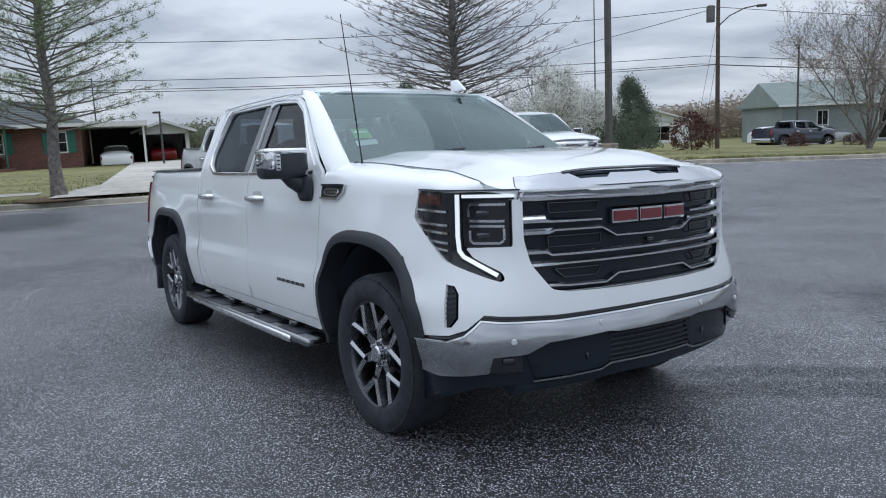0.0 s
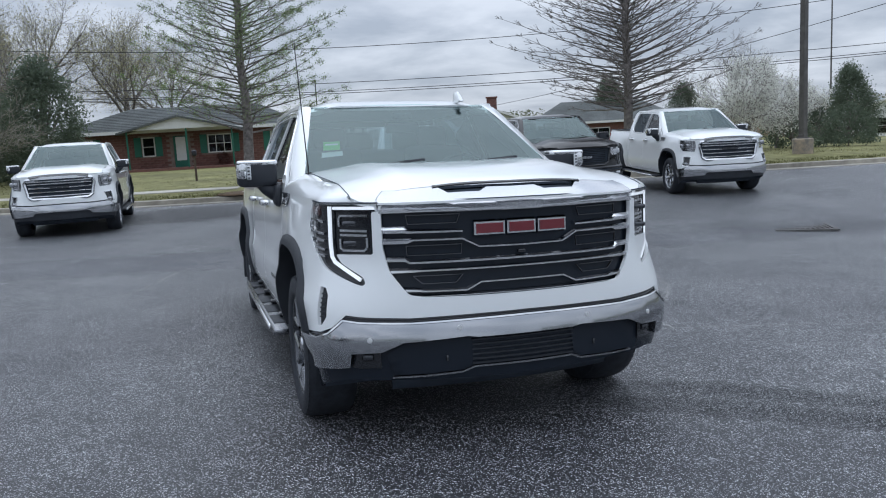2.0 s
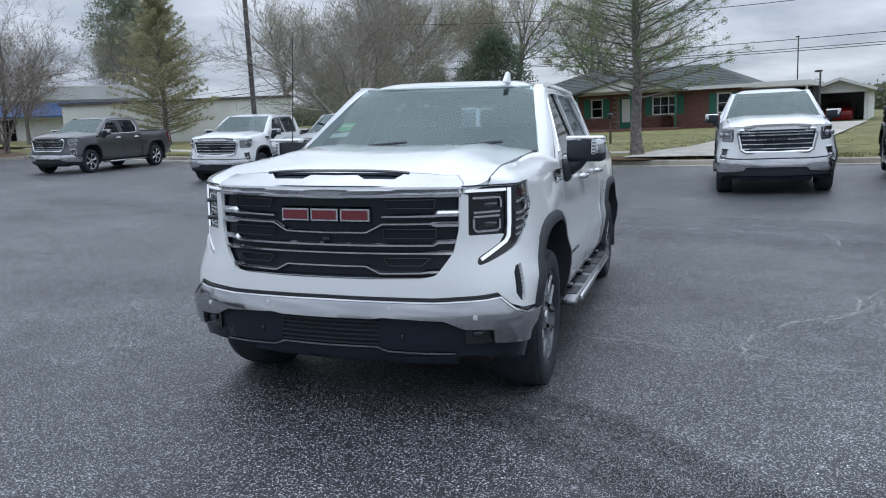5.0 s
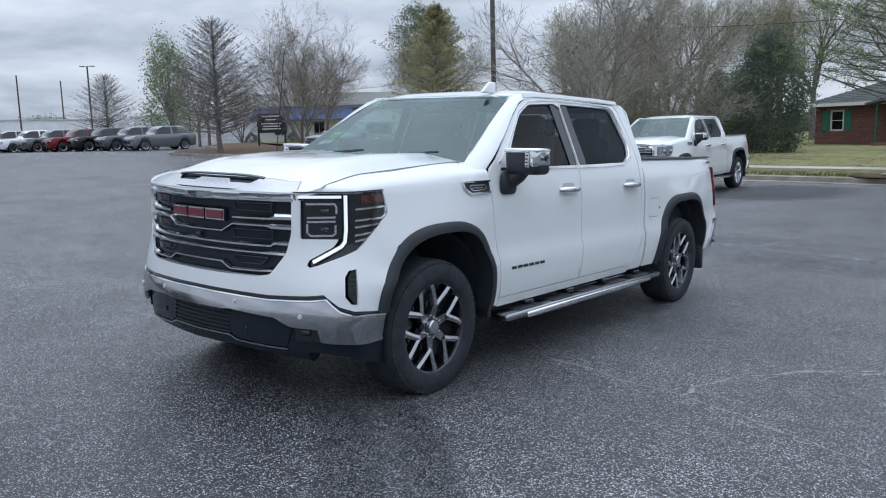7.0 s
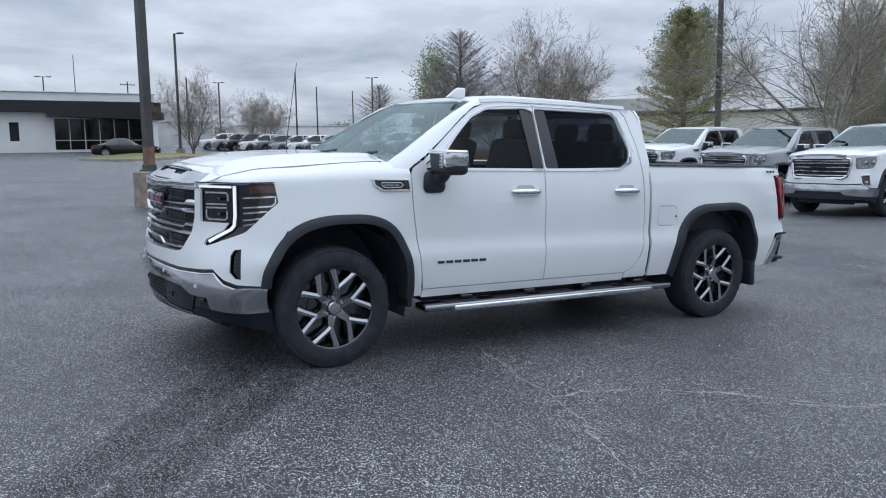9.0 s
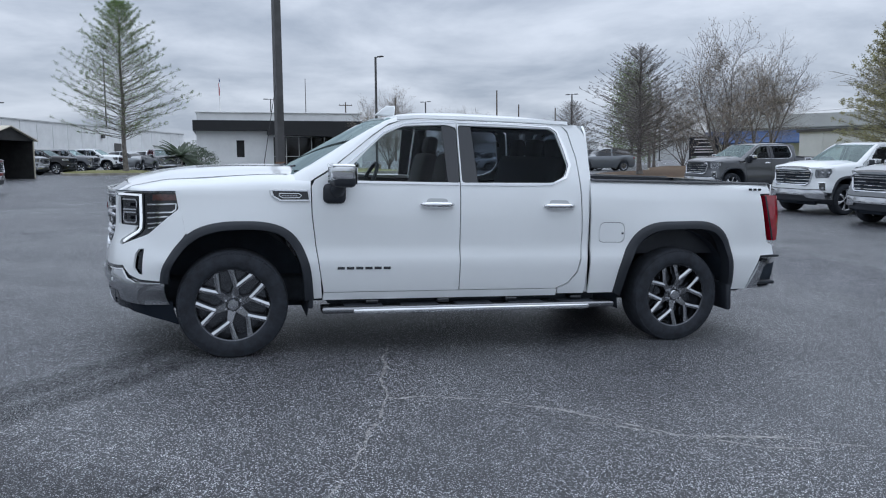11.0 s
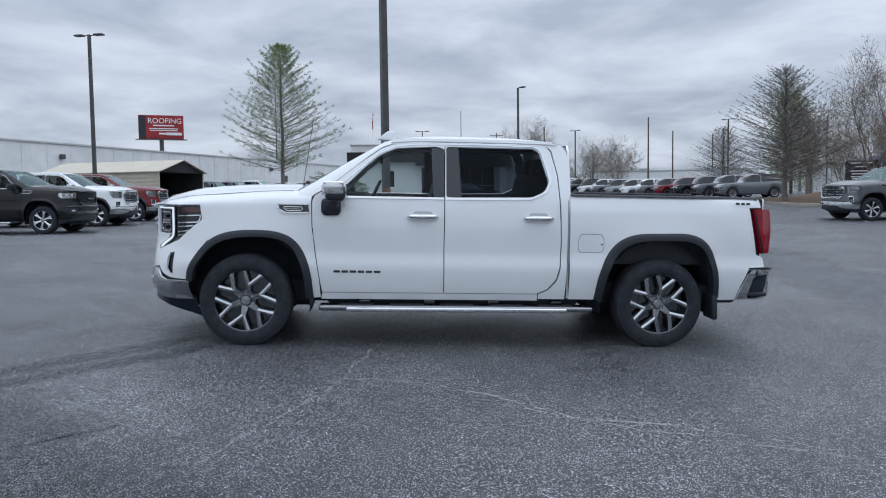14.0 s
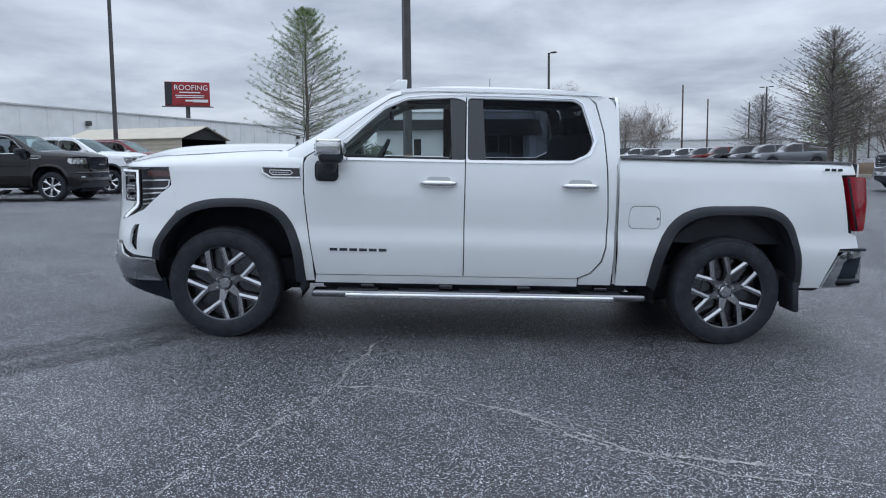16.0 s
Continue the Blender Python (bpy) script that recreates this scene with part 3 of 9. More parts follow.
def lawn(name, x0, x1, d0, d1, z, label):
    k = 1 / math.hypot(1, 0.26)
    nx, ny = int((x1 - x0) / 1.5), int((d1 - d0) / 1.5)
    verts = []
    for j in range(ny + 1):
        for i in range(nx + 1):
            x, d = x0 + (x1 - x0) * i / nx, d0 + (d1 - d0) * j / ny
            px, py = x + 0.26 * k * d, kerb_y(x) + k * d
            verts.append((px, py, ground_z(px, py) + z + 0.05 * noise.noise((px * 0.15, py * 0.15, 1.0)) * min(1, j)))
    faces = [(j * (nx + 1) + i, j * (nx + 1) + i + 1, (j + 1) * (nx + 1) + i + 1, (j + 1) * (nx + 1) + i) for j in range(ny) for i in range(nx)]
    return tagged(new(name, mesh_from(name, verts, faces, grass_mat, True)), label, "lawn", kind="structure")


lawn("lawn", -60, 110, 3.1, 130, 0.27, "thin spring lawn, green with straw patches")


def grass_tufts(name, n, x0, x1, d0, d1, z, h, seed):
    """Loose blades standing on the lawn, as one body of grass."""
    rng = random.Random(seed)
    k = 1 / math.hypot(1, 0.26)
    verts, faces = [], []
    for _ in range(n):
        x, d = rng.uniform(x0, x1), rng.uniform(d0, d1)
        px, py = x + 0.26 * k * d, kerb_y(x) + k * d
        pz = ground_z(px, py) + z
        for _ in range(5):
            a = rng.uniform(0, 6.28)
            bx, by = px + rng.uniform(-0.12, 0.12), py + rng.uniform(-0.12, 0.12)
            w, hh = 0.018, h * rng.uniform(0.5, 1.2)
            o = len(verts)
            verts += [(bx - w * math.cos(a), by - w * math.sin(a), pz - 0.03), (bx + w * math.cos(a), by + w * math.sin(a), pz - 0.03),
                      (bx + rng.uniform(-0.05, 0.05), by + rng.uniform(-0.05, 0.05), pz + hh)]
            faces.append((o, o + 1, o + 2))
    tagged(new(name, mesh_from(name, verts, faces, blade_mat)), "short tufted grass along the verge", "grass", kind="stuff")


grass_tufts("grass", 2600, -24, 34, 0.25, 2.0, 0.19, 0.05, 5)
grass_tufts("grass", 2600, -16, 26, 3.2, 14, 0.26, 0.05, 6)

# driveway from the carport to the kerb
def drive(name, x0, x1, d0, d1, z):
    k = 1 / math.hypot(1, 0.26)
    verts, faces = [], []
    n = 14
    for i in range(n + 1):
        d = d0 + (d1 - d0) * i / n
        flare = 1.0 * max(0, 1 - i / 2)
        for x in (x0 - flare, x1 + flare):
            px, py = x + 0.26 * k * d, kerb_y(x) + k * d
            verts.append((px, py, ground_z(px, py) + z + (0.10 if i else 0.02)))
    for i in range(n):
        faces.append((2 * i, 2 * i + 1, 2 * i + 3, 2 * i + 2))
    tagged(new(name, mesh_from(name, verts, faces, concrete)), "pale concrete driveway crossing the lawn", "driveway", kind="structure")


drive("driveway", 0.9, 4.6, 0.2, 29, 0.235)


# ---- cracks, seals and stains in the asphalt ----
def ribbon(name, pts, width, mat, label, seed, lift=0.004, category="crack"):
    """A thin ragged filling that follows a line on the ground."""
    rng = random.Random(seed)
    verts, faces = [], []
    for i in range(len(pts) - 1):
        (x0, y0), (x1, y1) = pts[i], pts[i + 1]
        L = math.hypot(x1 - x0, y1 - y0)
        n = max(2, int(L / 0.03))
        nx, ny = -(y1 - y0) / L, (x1 - x0) / L
        for j in range(n + (i == len(pts) - 2)):
            t = j / n
            x, y = x0 + (x1 - x0) * t, y0 + (y1 - y0) * t
            wob = 0.05 * noise.noise((x * 3.1, y * 3.1, seed)) + 0.02 * noise.noise((x * 13, y * 13, seed))
            w = width * 1.0 * (0.34 + 0.9 * abs(noise.noise((x * 2.3, y * 2.3, seed + 5)))) * rng.uniform(0.3, 1.5)
            for s in (-1, 1):
                px, py = x + nx * (wob + s * w / 2), y + ny * (wob + s * w / 2)
                verts.append((px, py, ground_z(px, py) + lift))
    for i in range(len(verts) // 2 - 1):
        if noise.noise((verts[2 * i][0] * 6.5, verts[2 * i][1] * 6.5, seed + 9)) > -0.22:  # filled here, open there
            faces.append((2 * i, 2 * i + 1, 2 * i + 3, 2 * i + 2))
    tagged(new(name, mesh_from(name, verts, faces, mat)), label, category, kind="structure")


ribbon("crack", [(3.9, 0.25), (3.2, 0.55), (2.66, 0.75), (2.14, 0.92), (1.3, 1.1), (0.75, 1.22)], 0.036, sand, "pale sandy crack in the asphalt", 1)
ribbon("crack", [(2.14, 0.92), (2.23, 1.45), (2.58, 1.96), (3.12, 2.47), (3.3, 3.1), (3.7, 3.8), (4.3, 5.0)], 0.045, sand, "pale sandy crack in the asphalt", 2)
ribbon("crack", [(-2.4, 5.3), (-2.16, 5.88), (-1.77, 6.92), (-1.34, 7.6), (-0.33, 7.6), (1.2, 7.8), (3.0, 7.4)], 0.05, sand, "pale sandy crack in the asphalt", 3)
ribbon("crack", [(2.81, 2.0), (3.36, 2.83), (4.0, 4.1), (4.62, 5.39), (4.94, 6.03)], 0.05, sand, "pale sandy crack in the asphalt", 4)
ribbon("crack", [(4.2, 6.3), (5.0, 6.9), (5.3, 7.6)], 0.04, sand, "pale sandy crack in the asphalt", 6)
ribbon("crack", [(-6.5, 8.4), (-3.0, 8.0), (1.0, 7.9), (6.0, 7.2), (9.0, 6.9)], 0.05, sand, "pale sandy crack in the asphalt", 8)
ribbon("crack", [(-7.5, 3.2), (-5.0, 4.4), (-2.4, 5.3)], 0.04, sand, "pale sandy crack in the asphalt", 9)


def damp(pts, width, seed, label, lift=0.003, mat=None, name="damp_patch"):
    """A ragged-edged darker patch of asphalt that thins out at its rim."""
    verts, faces, fade = [], [], []
    n = 40
    across = (-1.0, -0.5, 0.0, 0.5, 1.0)
    for i in range(n + 1):
        f = i / n * (len(pts) - 1)
        k = min(int(f), len(pts) - 2)
        t = f - k
        x, y = pts[k][0] + (pts[k + 1][0] - pts[k][0]) * t, pts[k][1] + (pts[k + 1][1] - pts[k][1]) * t
        dx, dy = pts[k + 1][0] - pts[k][0], pts[k + 1][1] - pts[k][1]
        L = math.hypot(dx, dy)
        for s in across:
            w = width * 0.9 * (1 + 0.15 * noise.noise((x * 2, y * 2, seed + s)))
            px, py = x - dy / L * w * s, y + dx / L * w * s
            verts.append((px, py, ground_z(px, py) + lift))
            fade.append((1 - abs(s)) * 1.6 * min(1, 5 * min(i, n - i) / n))
    k = len(across)
    for i in range(n):
        for j in range(k - 1):
            faces.append((k * i + j, k * i + j + 1, k * i + k + j + 1, k * i + k + j))
    me = mesh_from(name, verts, faces, mat or damp_asphalt, True)
    me.attributes.new("fade", "FLOAT", "POINT").data.foreach_set("value", [min(1.0, v) for v in fade])
    tagged(new(name, me), label, "stain", kind="structure")


damp([(0.55, -0.42), (1.2, -0.92), (1.65, -1.33), (2.5, -2.1)], 0.24, 1, "dark damp tyre track on the asphalt")
damp([(0.85, -0.18), (1.42, -0.65), (1.88, -1.08), (2.8, -1.9)], 0.20, 2, "dark damp tyre track on the asphalt")
damp([(2.6, -2.6), (4.2, -1.3), (5.6, 0.2)], 1.7, 4, "broad faint darker patch on the asphalt", 0.002, faint_dark)
damp([(-2.1, 13.6), (-1.7, 15.4), (-1.4, 17.2), (-1.0, 18.6)], 2.2, 3, "dark wet patch on the asphalt by the kerb", 0.014, wet_asphalt)
damp([(-14.0, 10.6), (-7.4, 8.9), (-3.3, 8.1), (0.0, 7.6), (3.1, 7.1), (6.8, 6.5), (10.5, 6.0)], 1.25, 6, "pale dusty strip where the lot drains", 0.005, dusty_asphalt, "dusty_strip")
ribbon("crack", [(-0.1, 7.61), (1.06, 7.42), (2.2, 7.31), (4.3, 6.6)], 0.05, sand, "pale sandy crack in the asphalt", 14, 0.008)
ribbon("crack", [(3.63, 7.17), (3.70, 6.6), (3.57, 6.01)], 0.05, sand, "pale sandy crack in the asphalt", 15, 0.008)
ribbon("crack", [(0.55, 7.7), (0.76, 8.1), (0.94, 9.07), (0.89, 10.36)], 0.045, sand, "pale sandy crack in the asphalt", 16, 0.008)
ribbon("paint_mark", [(-12.35, 13.3), (-12.1, 13.8)], 0.16, sticker_white, "small smear of white paint on the asphalt", 12, 0.012, "paint mark")

# ---- pickup trucks ----
# Local axes of a truck: front axle at y = 0, nose towards -y, driver's side at +x, ground at z = 0.
PROFILE = table([(0.40, 0.955), (0.47, 0.978), (0.56, 0.998), (0.68, 1.010), (0.745, 1.012), (0.80, 0.998), (0.86, 0.988), (0.95, 0.988),
                 (1.08, 0.985), (1.18, 0.975), (1.25, 0.966), (1.31, 0.954), (1.36, 0.942), (1.40, 0.928), (1.60, 0.842), (1.82, 0.745), (1.90, 0.71)])


NOSE_UP = table([(-0.952, 0.25), (-0.905, 0.5), (-0.832, 0.685), (-0.778, 0.76), (-0.69, 0.855), (-0.61, 0.915), (-0.45, 0.955)])
NOSE_LOW = table([(-0.966, 0.25), (-0.925, 0.5), (-0.865, 0.70), (-0.823, 0.78), (-0.742, 0.90), (-0.64, 0.968), (-0.45, 1.015)])


def side_x(y, z):
    x = PROFILE(z)
    f = max(0.0, min(1.0, (0.45 - y) / 0.9)) ** 2
    x -= f * (0.012 + 0.03 * smooth01((z - 0.75) / 0.4))
    if y < -0.45:
        w = smooth01((1.0 - z) / 0.32)
        x = min(x, NOSE_UP(y) * (1 - w) + NOSE_LOW(y) * w)
    r = max(0.0, (y - 4.15) / 0.65) ** 2
    x -= r * (0.045 + 0.035 * smooth01((z - 0.8) / 0.5))
    if z < 1.3:  # swelling over the wheels
        for yc in (0.02, 3.75):
            d = math.hypot((y - yc) / 0.78, (z - 0.72) / 0.55)
            if d < 1:
                x += 0.048 * (1 - d * d) ** 2
    return x


KNOTS = (0.0, 0.25, 0.505, 0.70, 0.79, 0.915, 1.015, 1.20, 1.40, 1.65)
UPPER = ((0, -0.965), (0.25, -0.952), (0.5, -0.905), (0.685, -0.832), (0.76, -0.778), (0.855, -0.69), (0.915, -0.61))
LOWER = ((0, -0.98), (0.25, -0.966), (0.5, -0.925), (0.70, -0.865), (0.785, -0.823), (0.90, -0.742), (0.968, -0.64))


def front(s, z):
    """The nose: s runs round it from the middle, z is the height."""
    w = smooth01((1.0 - z) / 0.32)
    a = abs(s)
    pts = [(u[0] * (1 - w) + l[0] * w, u[1] * (1 - w) + l[1] * w) for u, l in zip(UPPER, LOWER)]
    pts += [(side_x(y, z), y) for y in (-0.45, -0.25, 0.0)]
    i = 0
    while i < len(KNOTS) - 2 and a > KNOTS[i + 1]:
        i += 1
    t = (a - KNOTS[i]) / (KNOTS[i + 1] - KNOTS[i])
    p = [Vector(pts[j]) if j >= 0 else Vector((-pts[1][0], pts[1][1])) for j in (i - 1, i, i + 1, min(i + 2, len(pts) - 1))]
    h = KNOTS[i + 1] - KNOTS[i]
    k0 = KNOTS[i - 1] if i > 0 else -KNOTS[1]
    k3 = KNOTS[min(i + 2, len(KNOTS) - 1)]
    m1 = (p[2] - p[0]) / (KNOTS[i + 1] - k0) * h
    m2 = (p[3] - p[1]) / ((k3 - KNOTS[i]) or 1) * h
    q = p[1] * (2 * t ** 3 - 3 * t * t + 1) + m1 * (t ** 3 - 2 * t * t + t) + p[2] * (3 * t * t - 2 * t ** 3) + m2 * (t ** 3 - t * t)
    return (math.copysign(q.x, s) if s else 0.0, q.y, z)


def front_back(off):
    def f(s, z):
        x, y, zz = front(s, z)
        return (x * (1 - off * 0.3), y + off, zz)
    return f


SHOULDER = table([(-0.9, 1.262), (-0.6, 1.276), (-0.4, 1.282), (0.0, 1.292), (0.4, 1.305), (0.7, 1.31)])
HOOD_EDGE = 0.80


def fender_rise(y):
    """How far the fender rolls up from its shoulder to the hood's edge."""
    return 0.04 + 0.045 * smooth01((y + 0.78) / 0.35) + 0.035 * smooth01((y + 0.6) / 0.9)


def fender_fn(sx):
    """(y, v): v is the height up to the shoulder and then goes on inwards to the hood's edge."""
    def f(y, v):
        zs = SHOULDER(y) - 0.03
        if v <= zs:
            return (sx * side_x(y, v), y, v)
        t = min(1.0, (v - zs) / 0.20)
        x0 = side_x(y, zs)
        a = t * math.radians(62)
        xe = hood_edge(y)
        k = (math.cos(a) - math.cos(math.radians(62))) / (1 - math.cos(math.radians(62)))
        return (sx * (xe + (x0 - xe) * k), y, zs + fender_rise(y) * math.sin(a) / math.sin(math.radians(62)))
    return f


def hood_edge(y):
    return HOOD_EDGE + 0.03 * smooth01((y + 0.7) / 1.1)


HOOD_Z = table([(-0.94, 1.225), (-0.86, 1.275), (-0.79, 1.325), (-0.70, 1.355), (-0.53, 1.398), (-0.30, 1.430), (0.07, 1.450), (0.35, 1.452), (0.6, 1.45)])


def hood_z(x, y):
    a = abs(x)
    e = SHOULDER(y) - 0.03 + fender_rise(y)
    zc = HOOD_Z(y + 0.13 * max(0, (1 - (a / 0.95) ** 2) * 0 + (a / 0.8) ** 3) * -1)
    t = max(0.0, (a - 0.15) / (hood_edge(y) - 0.15))
    ridge = 0.012 * math.exp(-((a - 0.50) / 0.06) ** 2) * smooth01((y + 0.8) / 0.4)
    dip = -0.012 * smooth01((0.42 - a) / 0.2) * smooth01((y + 0.75) / 0.5)
    return zc + dip + ridge + (min(e, zc) - zc) * t * t


ARCH_F = [(-0.455, 0.40), (-0.455, 0.62), (-0.435, 0.72), (-0.30, 0.905), (-0.10, 0.985), (0.25, 0.99), (0.40, 0.92), (0.505, 0.72), (0.53, 0.44)]
ARCH_R = [(3.20, 0.42), (3.23, 0.66), (3.335, 0.895), (3.51, 0.998), (4.0, 1.008), (4.148, 0.93), (4.225, 0.70), (4.24, 0.46)]
FLARE_F = [(-0.515, 0.60), (-0.50, 0.73), (-0.335, 0.965), (-0.115, 1.048), (0.265, 1.052), (0.455, 0.965), (0.57, 0.74), (0.60, 0.455)]
FLARE_R = [(3.13, 0.46), (3.16, 0.70), (3.275, 0.95), (3.465, 1.065), (4.04, 1.078), (4.212, 0.972), (4.285, 0.70), (4.30, 0.485)]


ARCH_F, ARCH_R, FLARE_F, FLARE_R = (flowing(q) for q in (ARCH_F, ARCH_R, FLARE_F, FLARE_R))


def cut_line(arch, flare, yc):
    """The edge of the sheet metal, hidden under the middle of the moulding."""
    out = []
    for y, z in arch:
        d = math.hypot(y - yc, z - 0.45)
        k = 1 + 0.032 / d
        out.append((yc + (y - yc) * k, max(0.45, 0.45 + (z - 0.45) * k)))
    return out


CUT_F, CUT_R = cut_line(ARCH_F, FLARE_F, 0.02), cut_line(ARCH_R, FLARE_R, 3.75)


def body_fn(sx):
    return lambda y, z: (sx * side_x(y, z), y, z)


def wheel(parent, sx, y, lod=0, style="split"):
    """Tyre with tread blocks, six-spoke rim, hub and nuts."""
    r = 0.408
    w = thing("wheel", Matrix.Identity(4), "", "")
    for k in ("label", "category"):
        if k in w:
            del w[k]
    w.parent = parent
    w.matrix_world = Matrix.Identity(4)
    w.matrix_basis = pose(sx * 0.865, y, 0.419, 0, 0, 0 if sx > 0 else 180)
    bm = bmesh.new()
    prof = [(-0.13, 0.275), (-0.138, 0.30), (-0.142, 0.335), (-0.136, 0.375), (-0.118, 0.400), (-0.085, 0.409), (0.0, 0.411), (0.085, 0.409),
            (0.118, 0.400), (0.136, 0.375), (0.142, 0.335), (0.138, 0.30), (0.128, 0.278), (0.112, 0.268)]
    lathe(bm, prof, 56 if not lod else 28)
    if not lod:
        tb = bmesh.new()
        for k in range(56):  # tread blocks, in staggered rows
            t = 2 * math.pi * k / 56
            for a, wd, sh in ((-0.105, 0.045, 0), (-0.045, 0.045, 0.5), (0.015, 0.045, 0), (0.062, 0.040, 0.5), (0.110, 0.042, 0.2)):
                tt = t + sh * 2 * math.pi / 56
                rr = r - 0.004 - (0.013 if abs(a) > 0.09 else 0)
                rot = Matrix.Rotation(tt, 3, "X")
                box(tb, rot @ Vector((a, 0, rr - 0.006)), (wd, 0.034, 0.018), 0, rot)
    for v in list(bm.verts) + (list(tb.verts) if not lod else []):  # flat where it bears on the ground
        v.co.z = max(v.co.z, -0.401)
    part("tyre", bm, rubber, w)
    if not lod:
        tread = part("tread", tb, rubber, w, "", False)
        tread["kind"] = "stuff"
    bm = bmesh.new()
    lathe(bm, [(0.118, 0.283), (0.124, 0.276), (0.118, 0.266), (0.09, 0.258), (0.0, 0.250), (-0.10, 0.250)], 48 if not lod else 24)
    rim = edgy(part("rim", bm, dark_chrome if style == "split" else lip_chrome, w, "machined chrome rim"))
    if not lod:
        bm = bmesh.new()
        lathe(bm, [(0.117, 0.289), (0.1255, 0.2855), (0.127, 0.278), (0.119, 0.272)], 56)
        part("rim_lip", bm, bar_chrome, rim)
    bm = bmesh.new()
    lathe(bm, [(0.02, 0.25), (0.025, 0.12), (0.03, 0.001)], 32)
    lathe(bm, [(-0.02, 0.165), (0.032, 0.165), (0.034, 0.08)], 32)
    part("brake_disc", bm, dark_chrome if not lod else underbody, w)
    for k in range(6):
        bm = bmesh.new()
        th = 2 * math.pi * k / 6 + 0.35

        def P(rad, ang, a):
            return Vector((a, rad * math.cos(th + ang), rad * math.sin(th + ang)))

        def arm(pts, wd):
            rings = []
            for i, (rad, ang, a) in enumerate(pts):
                p = P(rad, ang, a)
                q = P(*pts[min(i + 1, len(pts) - 1)]) - P(*pts[max(i - 1, 0)])
                q.x = 0
                n = Vector((1, 0, 0)).cross(q.normalized())
                h = wd[i]
                rings.append([bm.verts.new(c) for c in (p - n * h * 1.25 - Vector((0.045, 0, 0)), p - n * h, p + Vector((0.009, 0, 0)), p + n * h, p + n * h * 1.25 - Vector((0.045, 0, 0)))])
            for a, b in zip(rings, rings[1:]):
                for j in range(4):
                    bm.faces.new((a[j], a[j + 1], b[j + 1], b[j]))
        if style == "split":
            for e in (1, -1):
                k = -0.40 if e > 0 else 0.245  # the two arms of a fork lean the same way round
                c0, c1 = (0.136, 0.0), (0.276 * math.cos(k), 0.276 * math.sin(k))
                run = [(c0[0] + (c1[0] - c0[0]) * f, c0[1] + (c1[1] - c0[1]) * f) for f in (0.0, 0.3, 0.65, 1.0)]
                arm([(math.hypot(x, z), math.atan2(z, x), 0.107 + 0.005 * i / 3) for i, (x, z) in enumerate(run)], (0.0175, 0.0165, 0.0175, 0.0215))
            stem = bmesh.new()
            rings = []
            for rad, wd, a in ((0.05, 0.030, 0.085), (0.10, 0.024, 0.096), (0.150, 0.018, 0.104)):
                c = P(rad, 0, a)
                n = Vector((0, -math.sin(th), math.cos(th)))
                rings.append([stem.verts.new(q) for q in (c - n * wd * 1.3 - Vector((0.04, 0, 0)), c - n * wd, c + n * wd, c + n * wd * 1.3 - Vector((0.04, 0, 0)))])
            for p, q in zip(rings, rings[1:]):
                for j in range(3):
                    stem.faces.new((p[j], p[j + 1], q[j + 1], q[j]))
            bmesh.ops.recalc_face_normals(stem, faces=stem.faces[:])
            edgy(part("spoke_root", stem, rim_grey, w, ""), 15)
        else:
            arm([(0.05, 0.0, 0.10), (0.15, 0.0, 0.11), (0.272, 0.10, 0.112)], (0.028, 0.026, 0.024))
            arm([(0.10, 0.0, 0.10), (0.18, -0.06, 0.11), (0.272, -0.16, 0.112)], (0.014, 0.016, 0.018))
        bmesh.ops.recalc_face_normals(bm, faces=bm.faces[:])
        edgy(part("spoke", bm, machined if style == "split" else chrome, w, ""), 15)
    bm = bmesh.new()
    lathe(bm, [(0.055, 0.092), (0.078, 0.086), (0.083, 0.040)], 24)
    edgy(part("hub_face", bm, dark_chrome, w), 30)
    bm = bmesh.new()
    lathe(bm, [(0.080, 0.047), (0.108, 0.045), (0.117, 0.038), (0.120, 0.001)], 24)
    edgy(part("hub_cap", bm, machined, w), 30)
    if not lod:
        for k in range(6):
            bm = bmesh.new()
            t = 2 * math.pi * (k + 0.5) / 6
            cyl(bm, (0.07, 0.062 * math.cos(t), 0.062 * math.sin(t)), (0.108, 0.062 * math.cos(t), 0.062 * math.sin(t)), 0.0115, 0.009, 8)
            part("wheel_nut", bm, chrome, w)
    return w


def seat(parent, x, y, wd=0.52):
    bm = bmesh.new()
    box(bm, (x, y, 0.98), (wd, 0.52, 0.18), 0.05)
    box(bm, (x, y + 0.31, 1.28), (wd * 0.95, 0.16, 0.62), 0.06, Matrix.Rotation(radians(-14), 3, "X"))
    part("seat", bm, upholstery, parent)
    bm = bmesh.new()
    box(bm, (x, y + 0.40, 1.66), (0.26, 0.10, 0.17), 0.04, Matrix.Rotation(radians(-10), 3, "X"))
    part("headrest", bm, upholstery, parent)


def bars(parent, name, mat, fn, u0, u1, v, h, n, lift=0.004, depth=0.004, gap=0.3):
    """A badge drawn as n plain bars in a row."""
    k = (u1 - u0) / n
    for i in range(n):
        bm = bmesh.new()
        a, b = u0 + k * (i + gap / 2), u0 + k * (i + 1 - gap / 2)
        strip(bm, [(a, v), ((a + b) / 2, v), (b, v)], h, depth, fn, lift)
        part(name, bm, mat, parent, "", False)


